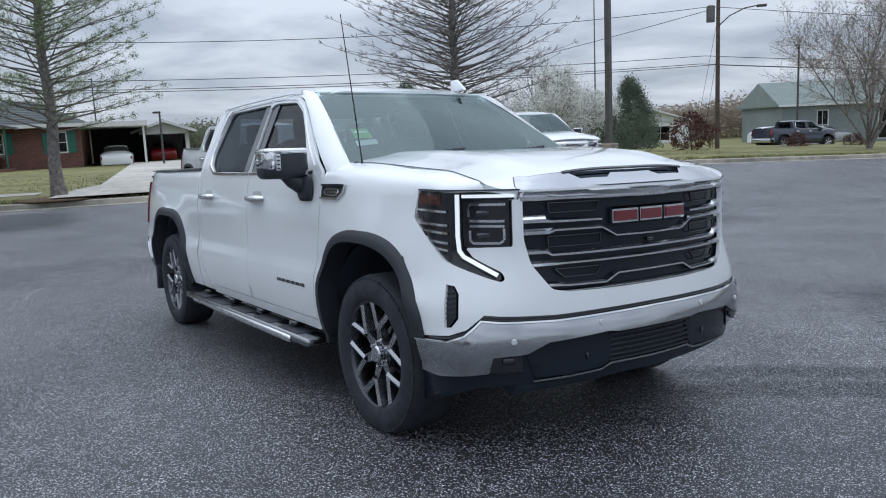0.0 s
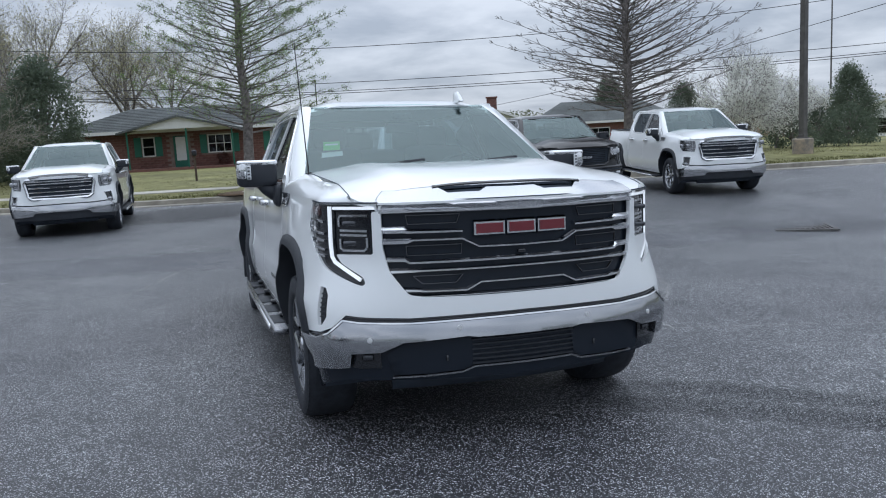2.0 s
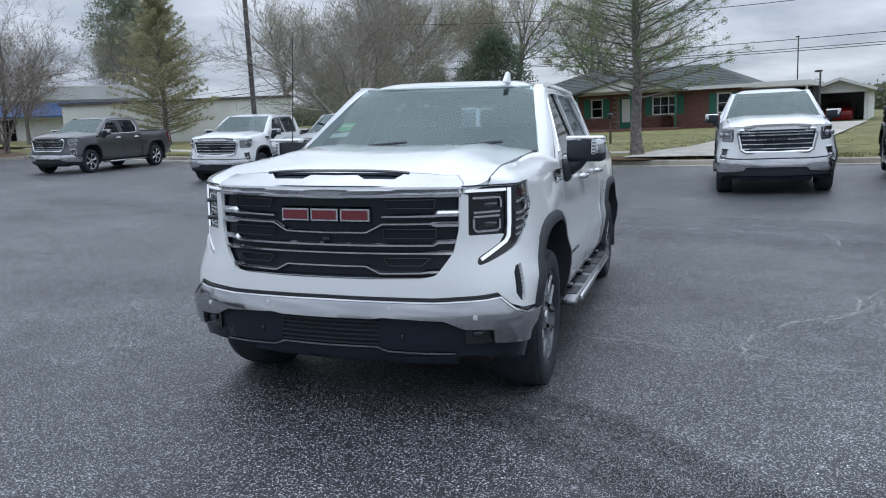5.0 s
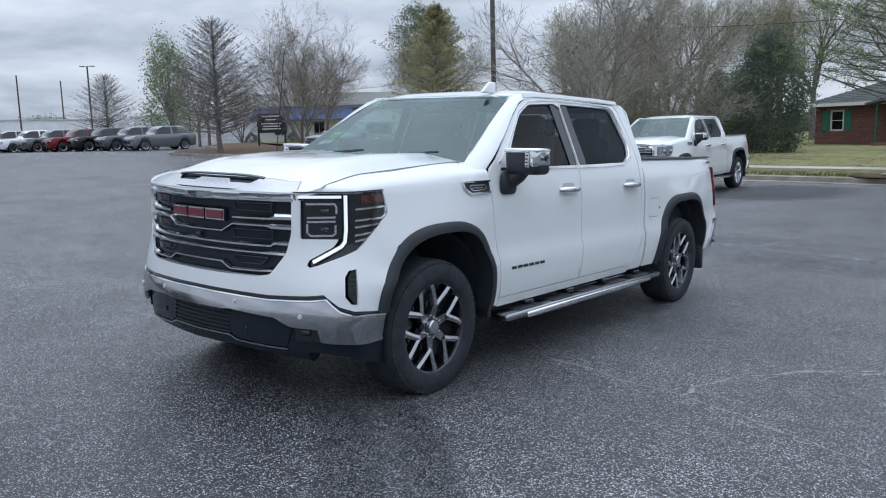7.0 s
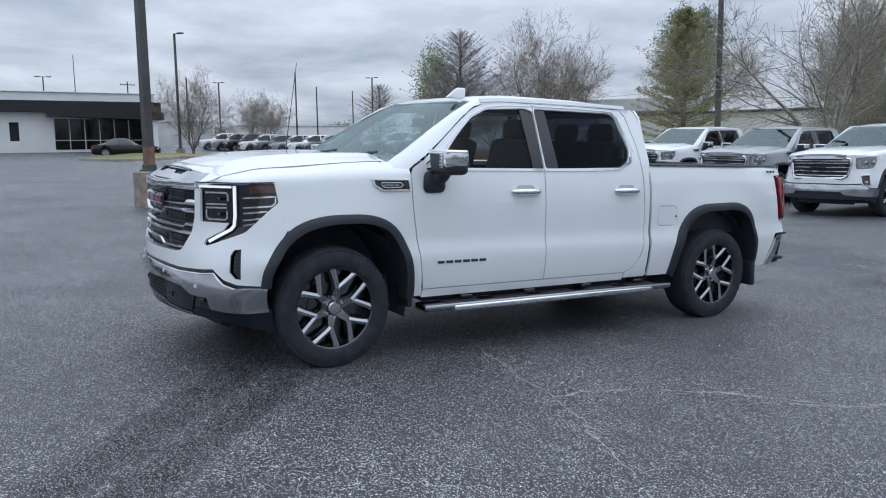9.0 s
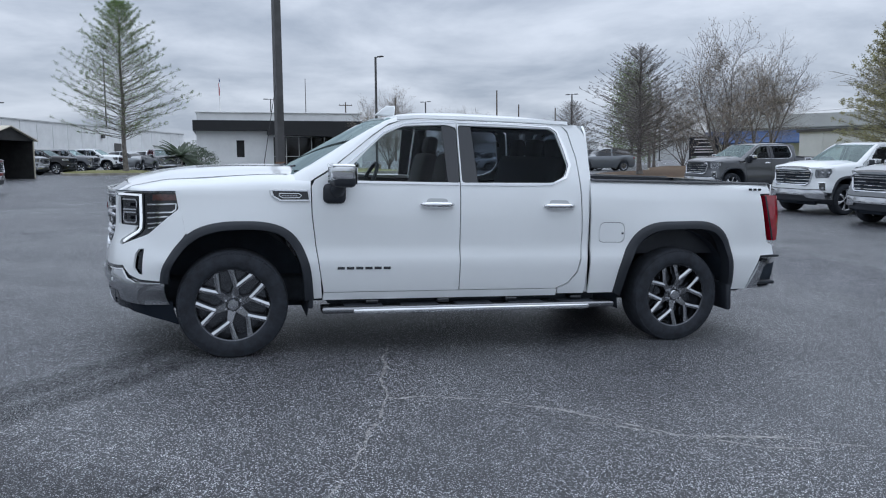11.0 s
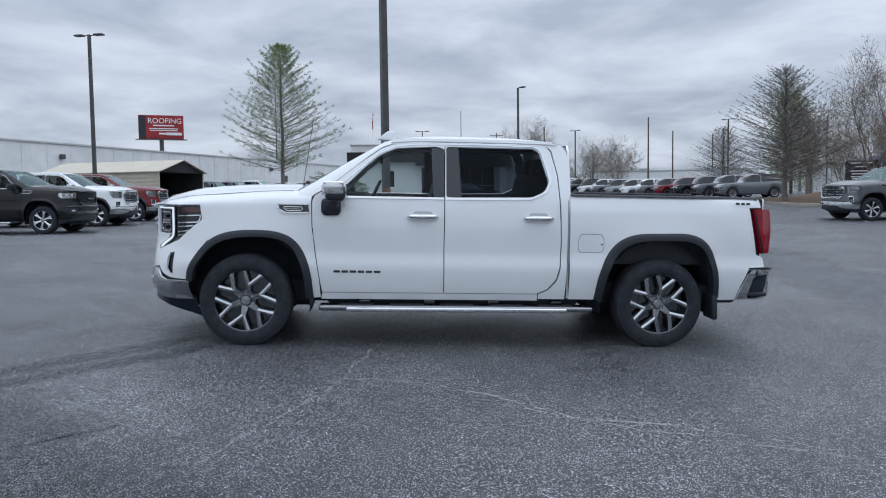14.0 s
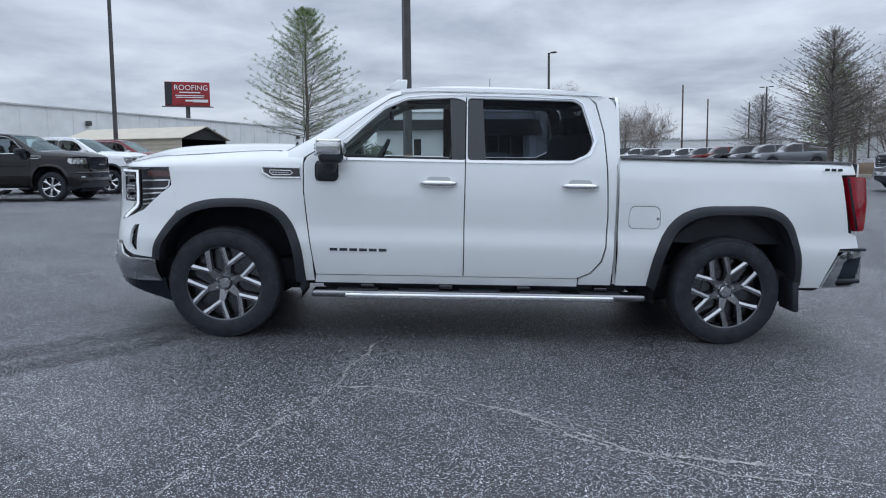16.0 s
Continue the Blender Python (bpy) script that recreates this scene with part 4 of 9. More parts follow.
def pickup(m, label, paint, style="new", lod=0, group=""):
    """A crew-cab pickup with all its parts. style: new (bars and C-shaped lamps), older, rival (black nose)."""
    T = thing("pickup_truck", m, label, "pickup truck", group)
    st = 0.05 if not lod else 0.11
    fst = 0.035 if not lod else 0.08
    hero = not lod
    R = lambda poly, r: rounded(poly, r, 3 if hero else 2)
    dep = 0.02

    # nose
    if style == "new":
        grille = [(-0.69, 1.235), (0.69, 1.235), (0.688, 1.03), (0.66, 0.92), (0.575, 0.805), (0.50, 0.79), (0.25, 0.785), (-0.25, 0.785), (-0.50, 0.79),
                  (-0.575, 0.805), (-0.66, 0.92), (-0.688, 1.03)]
        lamp = [(0.698, 1.242), (1.25, 1.252), (1.272, 1.13), (1.04, 0.945), (0.83, 0.862), (0.79, 0.85), (0.775, 0.862), (0.785, 0.89), (0.905, 0.958),
                (0.935, 1.0), (0.735, 1.0), (0.735, 1.205), (0.698, 1.205)]
        curtain = [(0.962, 0.802), (0.980, 0.836), (1.020, 0.842), (1.022, 0.652), (0.990, 0.656), (0.962, 0.698)]
    elif style == "older":
        grille = [(-0.62, 1.195), (0.62, 1.195), (0.66, 1.12), (0.60, 0.86), (0.52, 0.80), (-0.52, 0.80), (-0.60, 0.86), (-0.66, 1.12)]
        lamp = [(0.735, 1.215), (1.16, 1.235), (1.19, 1.15), (1.06, 1.0), (0.75, 0.985), (0.725, 1.08)]
        curtain = [(0.83, 0.865), (0.965, 0.872), (0.985, 0.68), (0.86, 0.672)]
    else:
        grille = [(-0.60, 1.21), (0.60, 1.21), (0.60, 1.14), (0.56, 0.92), (0.46, 0.86), (-0.46, 0.86), (-0.56, 0.92), (-0.60, 1.14)]
        lamp = [(0.62, 1.205), (1.18, 1.205), (1.20, 1.12), (1.10, 1.055), (0.68, 1.04), (0.62, 1.10)]
        curtain = [(0.78, 0.70), (0.92, 0.70), (0.92, 0.64), (0.78, 0.64)]
    mir = lambda poly: [(-u, v) for u, v in poly[::-1]]
    low = [(0, 0.700), (0.30, 0.697), (0.567, 0.693), (0.80, 0.704), (0.866, 0.712), (0.935, 0.648), (1.0, 0.62), (1.165, 0.605)]
    edge = low + [(1.175, 0.73), (1.318, 0.955), (1.30, 1.05), (1.275, 1.15), (1.255, 1.256), (0.70, 1.246)]
    outer = edge + [(-u, v) for u, v in edge[::-1] if u > 0]
    bm = skin(outer, front, fst, [R(grille, 0.02), R(lamp, 0.012), R(mir(lamp), 0.012), curtain, mir(curtain)], dep)
    part("front_fascia", bm, paint, T)
    back = front_back(0.05)
    bm = skin([(-0.74, 0.75), (0.74, 0.75), (0.74, 1.25), (-0.74, 1.25)], back, 0.07)
    part("grille_backing", bm, deep_black, T)
    grille_parts(T, style, R(grille, 0.02), hero)
    for sx in (1, -1):
        sg = (lambda f: (lambda u, v: f(u * sx, v)))
        lamps(T, style, lamp, curtain, sg(front), sg(front_back(0.03)), sg(back), hero)
    bumper(T, hero, style, paint)
    if style == "rival":
        rival_nose(T)

    # hood with its bright leading lip
    def hood_fn(x, y):
        return (x, y, hood_z(x, y))
    if style == "new":
        lead = [(0.0, -0.80), (0.40, -0.785), (0.584, -0.757), (0.638, -0.727), (0.687, -0.797), (0.693, -0.832)]
    else:
        lead = [(0.0, -0.90), (0.40, -0.875), (0.60, -0.83), (0.70, -0.79)]
    hz = lead + [(0.765, -0.775), (0.793, -0.735)] + [(hood_edge(y) - 0.004, y) for y in (-0.65, -0.5, -0.35, -0.2, 0.0, 0.2, 0.43)] + [ (0.60, 0.46), (0.0, 0.48)]
    hood_out = hz + [(-x, y) for x, y in hz[::-1] if x > 0]
    part("hood", skin(hood_out, hood_fn, 0.05 if hero else 0.12, (), 0.05), paint, T)
    if style == "new":
        lip = [(0.0, -0.806), (0.40, -0.791), (0.582, -0.761), (0.636, -0.732), (0.684, -0.80), (0.69, -0.835), (0.50, -0.908), (0.25, -0.953), (0.0, -0.966)]
        lip = lip + [(-x, y) for x, y in lip[::-1] if x > 0]
        slot = [(0.0, -0.813), (0.20, -0.809), (0.375, -0.800), (0.335, -0.842), (0.175, -0.850), (0.13, -0.826), (0.0, -0.829)]
        scoops = [slot + [(-x, y) for x, y in slot[-2:0:-1]]]
        part("hood_lip", skin(lip, hood_fn, 0.03, scoops, 0.035), lip_chrome, T, "mirror-bright chrome hood lip")
        for sc in scoops:
            part("hood_scoop", skin(sc, lambda x, y: (x, y + 0.006, hood_z(x, y) - 0.02), 0.04), deep_black, T)
        bm = bmesh.new()
        strip(bm, [(x / 20, -0.797 + 0.04 * abs(x / 20) ** 2) for x in range(-8, 9)], 0.016, 0.004, hood_fn, 0.001)
        part("hood_seal", bm, gloss_black, T)
        for s in (1, -1):
            bm = bmesh.new()
            gap = [(hood_edge(y) - 0.001, y) for y in (-0.735, -0.65, -0.5, -0.35, -0.2, 0.0, 0.2, 0.40)]
            strip(bm, [(s * x, y) for x, y in resample(gap, 0.05, False)], 0.004, 0.002, hood_fn, 0.0015)
            part("hood_gap", bm, deep_black, T, "", False)
            bm = bmesh.new()
            strip(bm, [(s * (0.70 + 0.05 * i), 1.2475 + 0.0008 * i) for i in range(12)], 0.007, 0.003, front, 0.002)
            part("lamp_gap", bm, deep_black, T, "", False)
    else:
        bm = skin([(x, y) for x, y in ((-0.55, -0.93), (0.55, -0.93), (0.55, -0.86), (-0.55, -0.86))], hood_fn, 0.1, (), 0.01, lift=0.02)
        part("hood_deflector", bm, gloss_black if style == "older" else paint, T)

    # sides
    for sx in (1, -1):
        fb = body_fn(sx)
        ff = fender_fn(sx)
        top = [(0.575, 1.475), (0.2, 1.475), (-0.2, 1.44), (-0.5, 1.45), (-0.70, 1.445), (-0.735, 1.35), (-0.74, 1.252), (-0.58, 1.254)]
        fend = [(0.66, 0.455), (0.645, 0.62), (0.605, 0.86), (0.575, 1.10), (0.568, 1.30)] + top + [(-0.40, 1.258), (-0.38, 1.15), (-0.35, 1.05), (-0.335, 0.955)] + [q for q in CUT_F if q[0] > -0.30]
        part("front_fender", skin(fend, ff, st, (), dep), paint, T)
        win_f = [(0.775, 1.362), (1.765, 1.362), (1.762, 1.80), (1.68, 1.822), (1.32, 1.80), (1.16, 1.728), (1.02, 1.605)]
        door_f = [(0.672, 0.505), (1.752, 0.505), (1.748, 0.95), (1.750, 1.36), (1.758, 1.858), (1.32, 1.848), (1.18, 1.79), (1.04, 1.69), (0.70, 1.42),
                  (0.60, 1.36), (0.576, 1.31), (0.583, 1.10), (0.613, 0.86), (0.655, 0.60)]
        d = part("front_door", skin(door_f, fb, st, [R(win_f, 0.03)], dep), paint, T)
        win_r = [(1.768, 1.362), (2.55, 1.375), (2.665, 1.43), (2.705, 1.52), (2.63, 1.79), (2.58, 1.822), (1.772, 1.822)]
        door_r = [(1.760, 0.505), (2.60, 0.505), (2.70, 0.55), (2.775, 0.64), (2.803, 0.75), (2.812, 0.97), (2.80, 1.30), (2.785, 1.58), (2.735, 1.80),
                  (2.68, 1.848), (1.766, 1.858), (1.758, 1.36), (1.756, 0.95)]
        d2 = part("rear_door", skin(door_r, fb, st, [R(win_r, 0.03)], dep), paint, T)
        inner = lambda y, z: (sx * (side_x(y, z) - 0.022), y, z)
        gf = [(0.79, 1.368), (1.665, 1.368), (1.645, 1.818), (1.33, 1.795), (1.17, 1.725), (1.03, 1.605)]
        gr = [(1.895, 1.368), (2.55, 1.382), (2.66, 1.435), (2.698, 1.52), (2.625, 1.787), (2.578, 1.818), (1.875, 1.818)]
        w1 = part("door_glass", skin(gf, inner, 0.12), side_glass, d)
        w2 = part("door_glass", skin(gr, inner, 0.12), privacy_glass, d2)
        w1.visible_shadow = w2.visible_shadow = False
        trimf = lambda y, z: (sx * (side_x(y, z) - 0.012), y, z)
        part("pillar_cover", skin([(1.655, 1.364), (1.749, 1.364), (1.757, 1.822), (1.638, 1.822)], trimf, 0.1, (), 0.01), gloss_black, d)
        part("pillar_cover", skin([(1.761, 1.364), (1.905, 1.364), (1.885, 1.822), (1.766, 1.822)], trimf, 0.1, (), 0.01), gloss_black, d2)
        bm = bmesh.new()
        strip(bm, [(0.70, 1.350), (1.0, 1.350), (1.4, 1.350), (1.745, 1.350)], 0.022, 0.008, fb)
        part("belt_trim", bm, chrome, d)
        bm = bmesh.new()
        strip(bm, [(1.762, 1.350), (2.2, 1.352), (2.54, 1.362), (2.675, 1.42), (2.722, 1.52), (2.69, 1.66), (2.645, 1.80), (2.585, 1.835), (2.2, 1.842), (1.77, 1.842)],
              [0.022, 0.022, 0.022, 0.026, 0.036, 0.034, 0.026, 0.014, 0.011, 0.011], 0.008, fb)
        part("window_trim", bm, chrome, d2)
        bm = bmesh.new()
        strip(bm, [(0.70, 1.385), (0.86, 1.49), (1.01, 1.615), (1.15, 1.74), (1.32, 1.816), (1.5, 1.836), (1.75, 1.842)], 0.010, 0.006, fb)
        part("window_trim", bm, chrome, d)
        for dd, y0 in ((d, 1.43), (d2, 2.475)):
            bm = bmesh.new()
            # flat grey patch: the shade of the hollow put into colour
            sc = skin(R([(y0 + 0.045, 1.235), (y0 + 0.215, 1.235), (y0 + 0.225, 1.165), (y0 + 0.035, 1.165)], 0.03), fb, 0.03, lift=0.0015)
            part("handle_cup", sc, material_once("cup_shade"), dd)
            zc = 1.188
            tube(bm, [(sx * (side_x(y0 + a, zc) + b), y0 + a, zc) for a, b in ((0.0, 0.002), (0.02, 0.022), (0.06, 0.036), (0.14, 0.040), (0.21, 0.036), (0.24, 0.022), (0.262, 0.002))],
                 [0.014, 0.021, 0.024, 0.024, 0.024, 0.021, 0.014], 10)
            part("door_handle", bm, chrome, dd, "chrome door handle")
        # cab corner, rocker, box side
        corner = [(2.62, 0.455), (2.862, 0.455), (2.872, 0.95), (2.875, 1.34), (2.90, 1.42), (2.905, 1.70), (2.885, 1.80), (2.83, 1.862), (2.69, 1.858), (2.745, 1.81), (2.795, 1.58),
                  (2.811, 1.30), (2.822, 0.97), (2.813, 0.74), (2.785, 0.63), (2.71, 0.54), (2.62, 0.497)]
        part("cab_corner", skin(corner, fb, st, (), dep), paint, T)
        part("rocker_panel", skin([(0.665, 0.44), (2.61, 0.44), (2.61, 0.497), (0.672, 0.497)], fb, st, (), 0.03), paint, T)
        bed = [(2.90, 0.455), (3.14, 0.455)] + CUT_R[1:] + [(4.46, 0.462), (4.50, 0.58), (4.585, 0.765), (4.735, 0.772), (4.72, 0.86), (4.655, 0.885), (4.59, 1.315), (4.715, 1.318), (4.70, 1.40),
                                                             (2.905, 1.40), (2.897, 1.30)]
        fuel = R([(2.975, 0.885), (3.20, 0.885), (3.215, 0.97), (3.20, 1.055), (2.985, 1.055), (2.97, 0.97)], 0.05)

        def bed_fn(y, z):
            x = side_x(y, min(z, 1.32))
            x -= 0.030 * smooth01((z - 1.27) / 0.13) + (0.02 if z > 1.39 else 0)
            return (sx * x, y, z)
        part("bed_side", skin(bed, bed_fn, st, [fuel] if sx > 0 else [], dep), paint, T)
        if sx > 0:
            fd = R([(2.979, 0.889), (3.196, 0.889), (3.211, 0.97), (3.196, 1.051), (2.989, 1.051), (2.974, 0.97)], 0.048)
            door = part("fuel_door", skin(fd, bed_fn, 0.05, (), 0.01), paint, T)
            bm = bmesh.new()
            box(bm, bed_fn(3.19, 0.965), (0.012, 0.02, 0.02), 0.004)
            part("thumb_notch", bm, satin_chrome, door)
        bm = bmesh.new()
        strip(bm, [(2.91, 1.405), (3.5, 1.405), (4.1, 1.405), (4.70, 1.405)], 0.02, 0.01, lambda y, z: (sx * (side_x(y, 1.32) - 0.045 + (1.405 - z) * 3), y, 1.402 + (z - 1.405) * 0.2))
        part("bed_rail", bm, black_plastic, T)
        tl = R([(4.615, 1.305), (4.79, 1.30), (4.80, 1.12), (4.775, 0.90), (4.70, 0.895), (4.65, 1.08)], 0.015)

        def tail_fn(y, z):
            t = max(0.0, (y - 4.64) / 0.16)
            return (sx * (side_x(min(y, 4.66), z) + 0.006 - 0.055 * t * t), y + 0.015, z)
        lampo = part("tail_lamp", skin(tl, tail_fn, 0.03, (), 0.05), tail_red, T, "dark red tail lamp")
        bm = bmesh.new()
        strip(bm, [(4.625, 1.295), (4.66, 1.09), (4.705, 0.905)], 0.02, 0.004, tail_fn, 0.001)
        part("lamp_edge", bm, gloss_black, lampo)
        # arch mouldings: a flat outer lip and a return into the well
        for fl, ar, nm in ((FLARE_F, [q for q in ARCH_F if q[1] > 0.58 or q[0] > 0], "front"), (FLARE_R, ARCH_R, "rear")):
            a = resample(fl, 0.04, False)
            b = resample(ar, 0.04, False)
            n = 40 if hero else 18
            bm = bmesh.new()
            rings = []
            for i in range(n + 1):
                def at(q):
                    j = i / n * (len(q) - 1)
                    k = min(int(j), len(q) - 2)
                    return (q[k][0] + (q[k + 1][0] - q[k][0]) * (j - k), q[k][1] + (q[k + 1][1] - q[k][1]) * (j - k))
                (ya, za), (yb, zb) = at(a), at(b)
                xa, xb = side_x(ya, za), side_x(yb, zb)
                ym, zm = (ya + yb) / 2, (za + zb) / 2
                rings.append([bm.verts.new(c) for c in ((sx * (xa - 0.004), ya, za), (sx * (xa + 0.016), ya * 0.92 + yb * 0.08, za * 0.92 + zb * 0.08), (sx * (side_x(ym, zm) + 0.026), ym, zm),
                                                        (sx * (xb + 0.022), yb * 0.97 + ya * 0.03, zb * 0.97 + za * 0.03), (sx * (xb + 0.008), yb, zb), (sx * (xb - 0.10), yb, zb))])
            for p, q in zip(rings, rings[1:]):
                for j in range(5):
                    bm.faces.new((p[j], p[j + 1], q[j + 1], q[j]))
            bmesh.ops.recalc_face_normals(bm, faces=bm.faces[:])
            part("wheel_arch_moulding", bm, flare_plastic if style != "rival" else paint, T, "dark grey plastic arch moulding")
            # the well behind it
            bm = bmesh.new()
            yc = 0.02 if nm == "front" else 3.75
            rings = []
            for i in range(17):
                t = math.pi * (i / 16 * 1.16 - 0.08)
                rings.append([bm.verts.new((sx * x, yc - 0.55 * math.cos(t), 0.44 + 0.56 * math.sin(t))) for x in (0.93, 0.45)])
            for p, q in zip(rings, rings[1:]):
                bm.faces.new((p[0], p[1], q[1], q[0]))
            bm.faces.new([r[1] for r in rings])
            part("wheel_well", bm, deep_black, T)
        wheel(T, sx, 0.0, lod, "split" if style == "new" else "plain")
        wheel(T, sx, 3.745, lod, "split" if style == "new" else "plain")
        # mud flap and running board
        bm = bmesh.new()
        box(bm, (sx * 0.90, 4.265, 0.40), (0.24, 0.05, 0.24), 0.015, Matrix.Rotation(radians(4), 3, "X"))
        part("mud_flap", bm, black_plastic, T)
        bm = bmesh.new()
        box(bm, (sx * 0.89, 0.575, 0.44), (0.18, 0.04, 0.13), 0.012)
        part("mud_flap", bm, black_plastic, T)
        bm = bmesh.new()
        box(bm, (sx * 0.985, 1.88, 0.372), (0.17, 2.46, 0.05), 0.018)
        rb = part("running_board", bm, rim_grey if hero else flare_plastic, T, "dark running board with a bright edge")
        bm = bmesh.new()
        box(bm, (sx * 1.07, 1.88, 0.362), (0.028, 1.98, 0.042), 0.012)
        part("edge_strip", bm, chrome, rb)
        for k in range(5 if hero else 0):
            bm = bmesh.new()
            box(bm, (sx * 0.99, 0.98 + k * 0.45, 0.399), (0.12, 0.30, 0.006), 0.002)
            part("step_pad", bm, black_plastic, rb)
        for k in range(4 if hero else 0):
            bm = bmesh.new()
            box(bm, (sx * 0.93, 1.05 + k * 0.58, 0.42), (0.12, 0.10, 0.03), 0.008)
            part("bracket", bm, gloss_black, rb)
        mirror(T, sx, hero, style)
        vent(T, sx, hero, fb)
    cab(T, paint, hero, style)
    box_and_rear(T, paint, hero)
    return T


CUP = {}


def material_once(name):
    if name not in CUP:
        CUP[name] = material("handle_recess_shade", (0.50, 0.52, 0.53), 0.35, coat=0.8)
    return CUP[name]


def grille_parts(T, style, outline, hero):
    g = front_back(0.022 if style == "new" else 0.012)
    deep = front_back(0.035)
    if style == "new":
        surround = new("grille", finish(skin([(-0.69, 0.83), (-0.575, 0.80), (0.575, 0.80), (0.69, 0.9), (0.69, 1.23), (-0.69, 1.23)], deep, 0.06), "grille", valance_black))
        surround.parent = T
        surround["label"] = "gloss black grille with chrome bars"

        def bar(knots, mat=bar_chrome, depth=0.018, both=False):
            """A bright bar through (u, v, height): broad at its outer ends, thin towards the middle."""
            pts = []
            for (u0, v0, w0), (u1, v1, w1) in zip(knots, knots[1:]):
                n = max(1, int(math.hypot(u1 - u0, v1 - v0) / 0.04))
                pts += [(u0 + (u1 - u0) * j / n, v0 + (v1 - v0) * j / n, w0 + (w1 - w0) * j / n) for j in range(n)]
            pts.append(knots[-1])
            sides = ((1, pts), (-1, pts)) if both else ((1, [(-u, v, w) for u, v, w in pts] + [q for q in pts[::-1] if q[0] > 0]),)
            for s, run in sides:
                bm = bmesh.new()
                strip(bm, [(s * u, v) for u, v, w in run], [w for u, v, w in run], depth, g, 0.0, (0.10, 0.55))
                part("grille_bar", bm, mat, surround, "", False)
        bar([(0.694, 1.212, 0.040), (0.575, 1.210, 0.036), (0.55, 1.205, 0.020), (0.0, 1.200, 0.016)], bar_chrome, 0.022)
        bar([(0.692, 1.113, 0.036), (0.582, 1.113, 0.036), (0.560, 1.105, 0.022), (0.30, 1.101, 0.018)], bar_chrome, 0.014, True)
        bar([(0.692, 1.060, 0.031), (0.568, 1.060, 0.030), (0.54, 1.066, 0.017), (0.302, 1.064, 0.016), (0.220, 1.022, 0.016), (0.0, 1.019, 0.016)])
        bar([(0.688, 0.973, 0.028), (0.580, 0.972, 0.027), (0.558, 0.957, 0.020), (0.0, 0.957, 0.020)], bar_chrome, 0.014)
        bar([(0.662, 0.917, 0.027), (0.543, 0.917, 0.023), (0.50, 0.917, 0.017), (0.0, 0.917, 0.016)])
        bar([(0.597, 0.826, 0.026), (0.535, 0.824, 0.024), (0.495, 0.818, 0.016), (0.292, 0.815, 0.016), (0.219, 0.850, 0.016), (0.0, 0.850, 0.016)])
        bar([(0.57, 0.798, 0.010), (0.50, 0.793, 0.010), (0.0, 0.791, 0.010)], bar_chrome, 0.02)
        # framed pockets between the bars
        for pocket in (((0.57, 1.183), (0.312, 1.181), (0.328, 1.140), (0.563, 1.140)), ((0.573, 1.036), (0.306, 1.036), (0.310, 0.990), (0.57, 0.990)), ((0.547, 0.890), (0.306, 0.890), (0.341, 0.852), (0.504, 0.852))):
            for s in (1, -1):
                bm = bmesh.new()
                ring = [(s * u, v) for u, v in pocket]
                strip(bm, resample(ring + ring[:1], 0.04, False), 0.006, 0.008, g, 0.0)
                part("grille_pocket", bm, dark_chrome, surround, "", False)
        # emblem: three plain red blocks with bright borders
        for a, b in ((-0.245, -0.09), (-0.078, 0.072), (0.085, 0.24)):
            bm = bmesh.new()
            strip(bm, [(a, 1.106), ((a + b) / 2, 1.106), (b, 1.106)], 0.082, 0.016, g, 0.002)
            e = part("emblem_border", bm, chrome, surround, "", False)
            bm = bmesh.new()
            strip(bm, [(a + 0.010, 1.106), ((a + b) / 2, 1.106), (b - 0.010, 1.106)], 0.060, 0.022, g, 0.002)
            part("emblem_block", bm, emblem_red, e, "plain red block of the emblem", False)
        bm = bmesh.new()
        box(bm, g(0.0, 0.985), (0.04, 0.02, 0.016), 0.005)
        part("nose_sensor", bm, gloss_black, surround)
    else:
        surround = new("grille", finish(skin(outline, deep, 0.08), "grille", deep_black))
        surround.parent = T
        rim = [(u, v) for u, v in outline]
        bm = bmesh.new()
        pts = [Vector(front_back(-0.004)(u, v)) for u, v in rim]
        tube(bm, pts, 0.030 if style == "older" else 0.02, 6, True)
        part("grille_frame", bm, bar_chrome if style == "older" else gloss_black, surround)
        zs = (0.865, 0.945, 1.025, 1.105, 1.155) if style == "older" else (0.90, 1.17)
        for v in zs:
            h = 0.60 if style == "older" else 0.54
            h -= 0.10 * (1.15 - v) if v < 1.1 else 0
            bm = bmesh.new()
            strip(bm, [(h * (i / 5 - 1), v) for i in range(11)], 0.030 if style == "older" else 0.014, 0.014, g, 0.0, (0.1, 0.6))
            part("grille_bar", bm, chrome if style == "older" else gloss_black, surround, "", False)
        for a, b in ((-0.17, -0.065), (-0.052, 0.052), (0.065, 0.17)):
            bm = bmesh.new()
            strip(bm, [(a, 1.03), ((a + b) / 2, 1.03), (b, 1.03)], 0.062, 0.03, g)
            part("emblem_block", bm, dark_chrome if style == "older" else satin_chrome, surround, "", False)


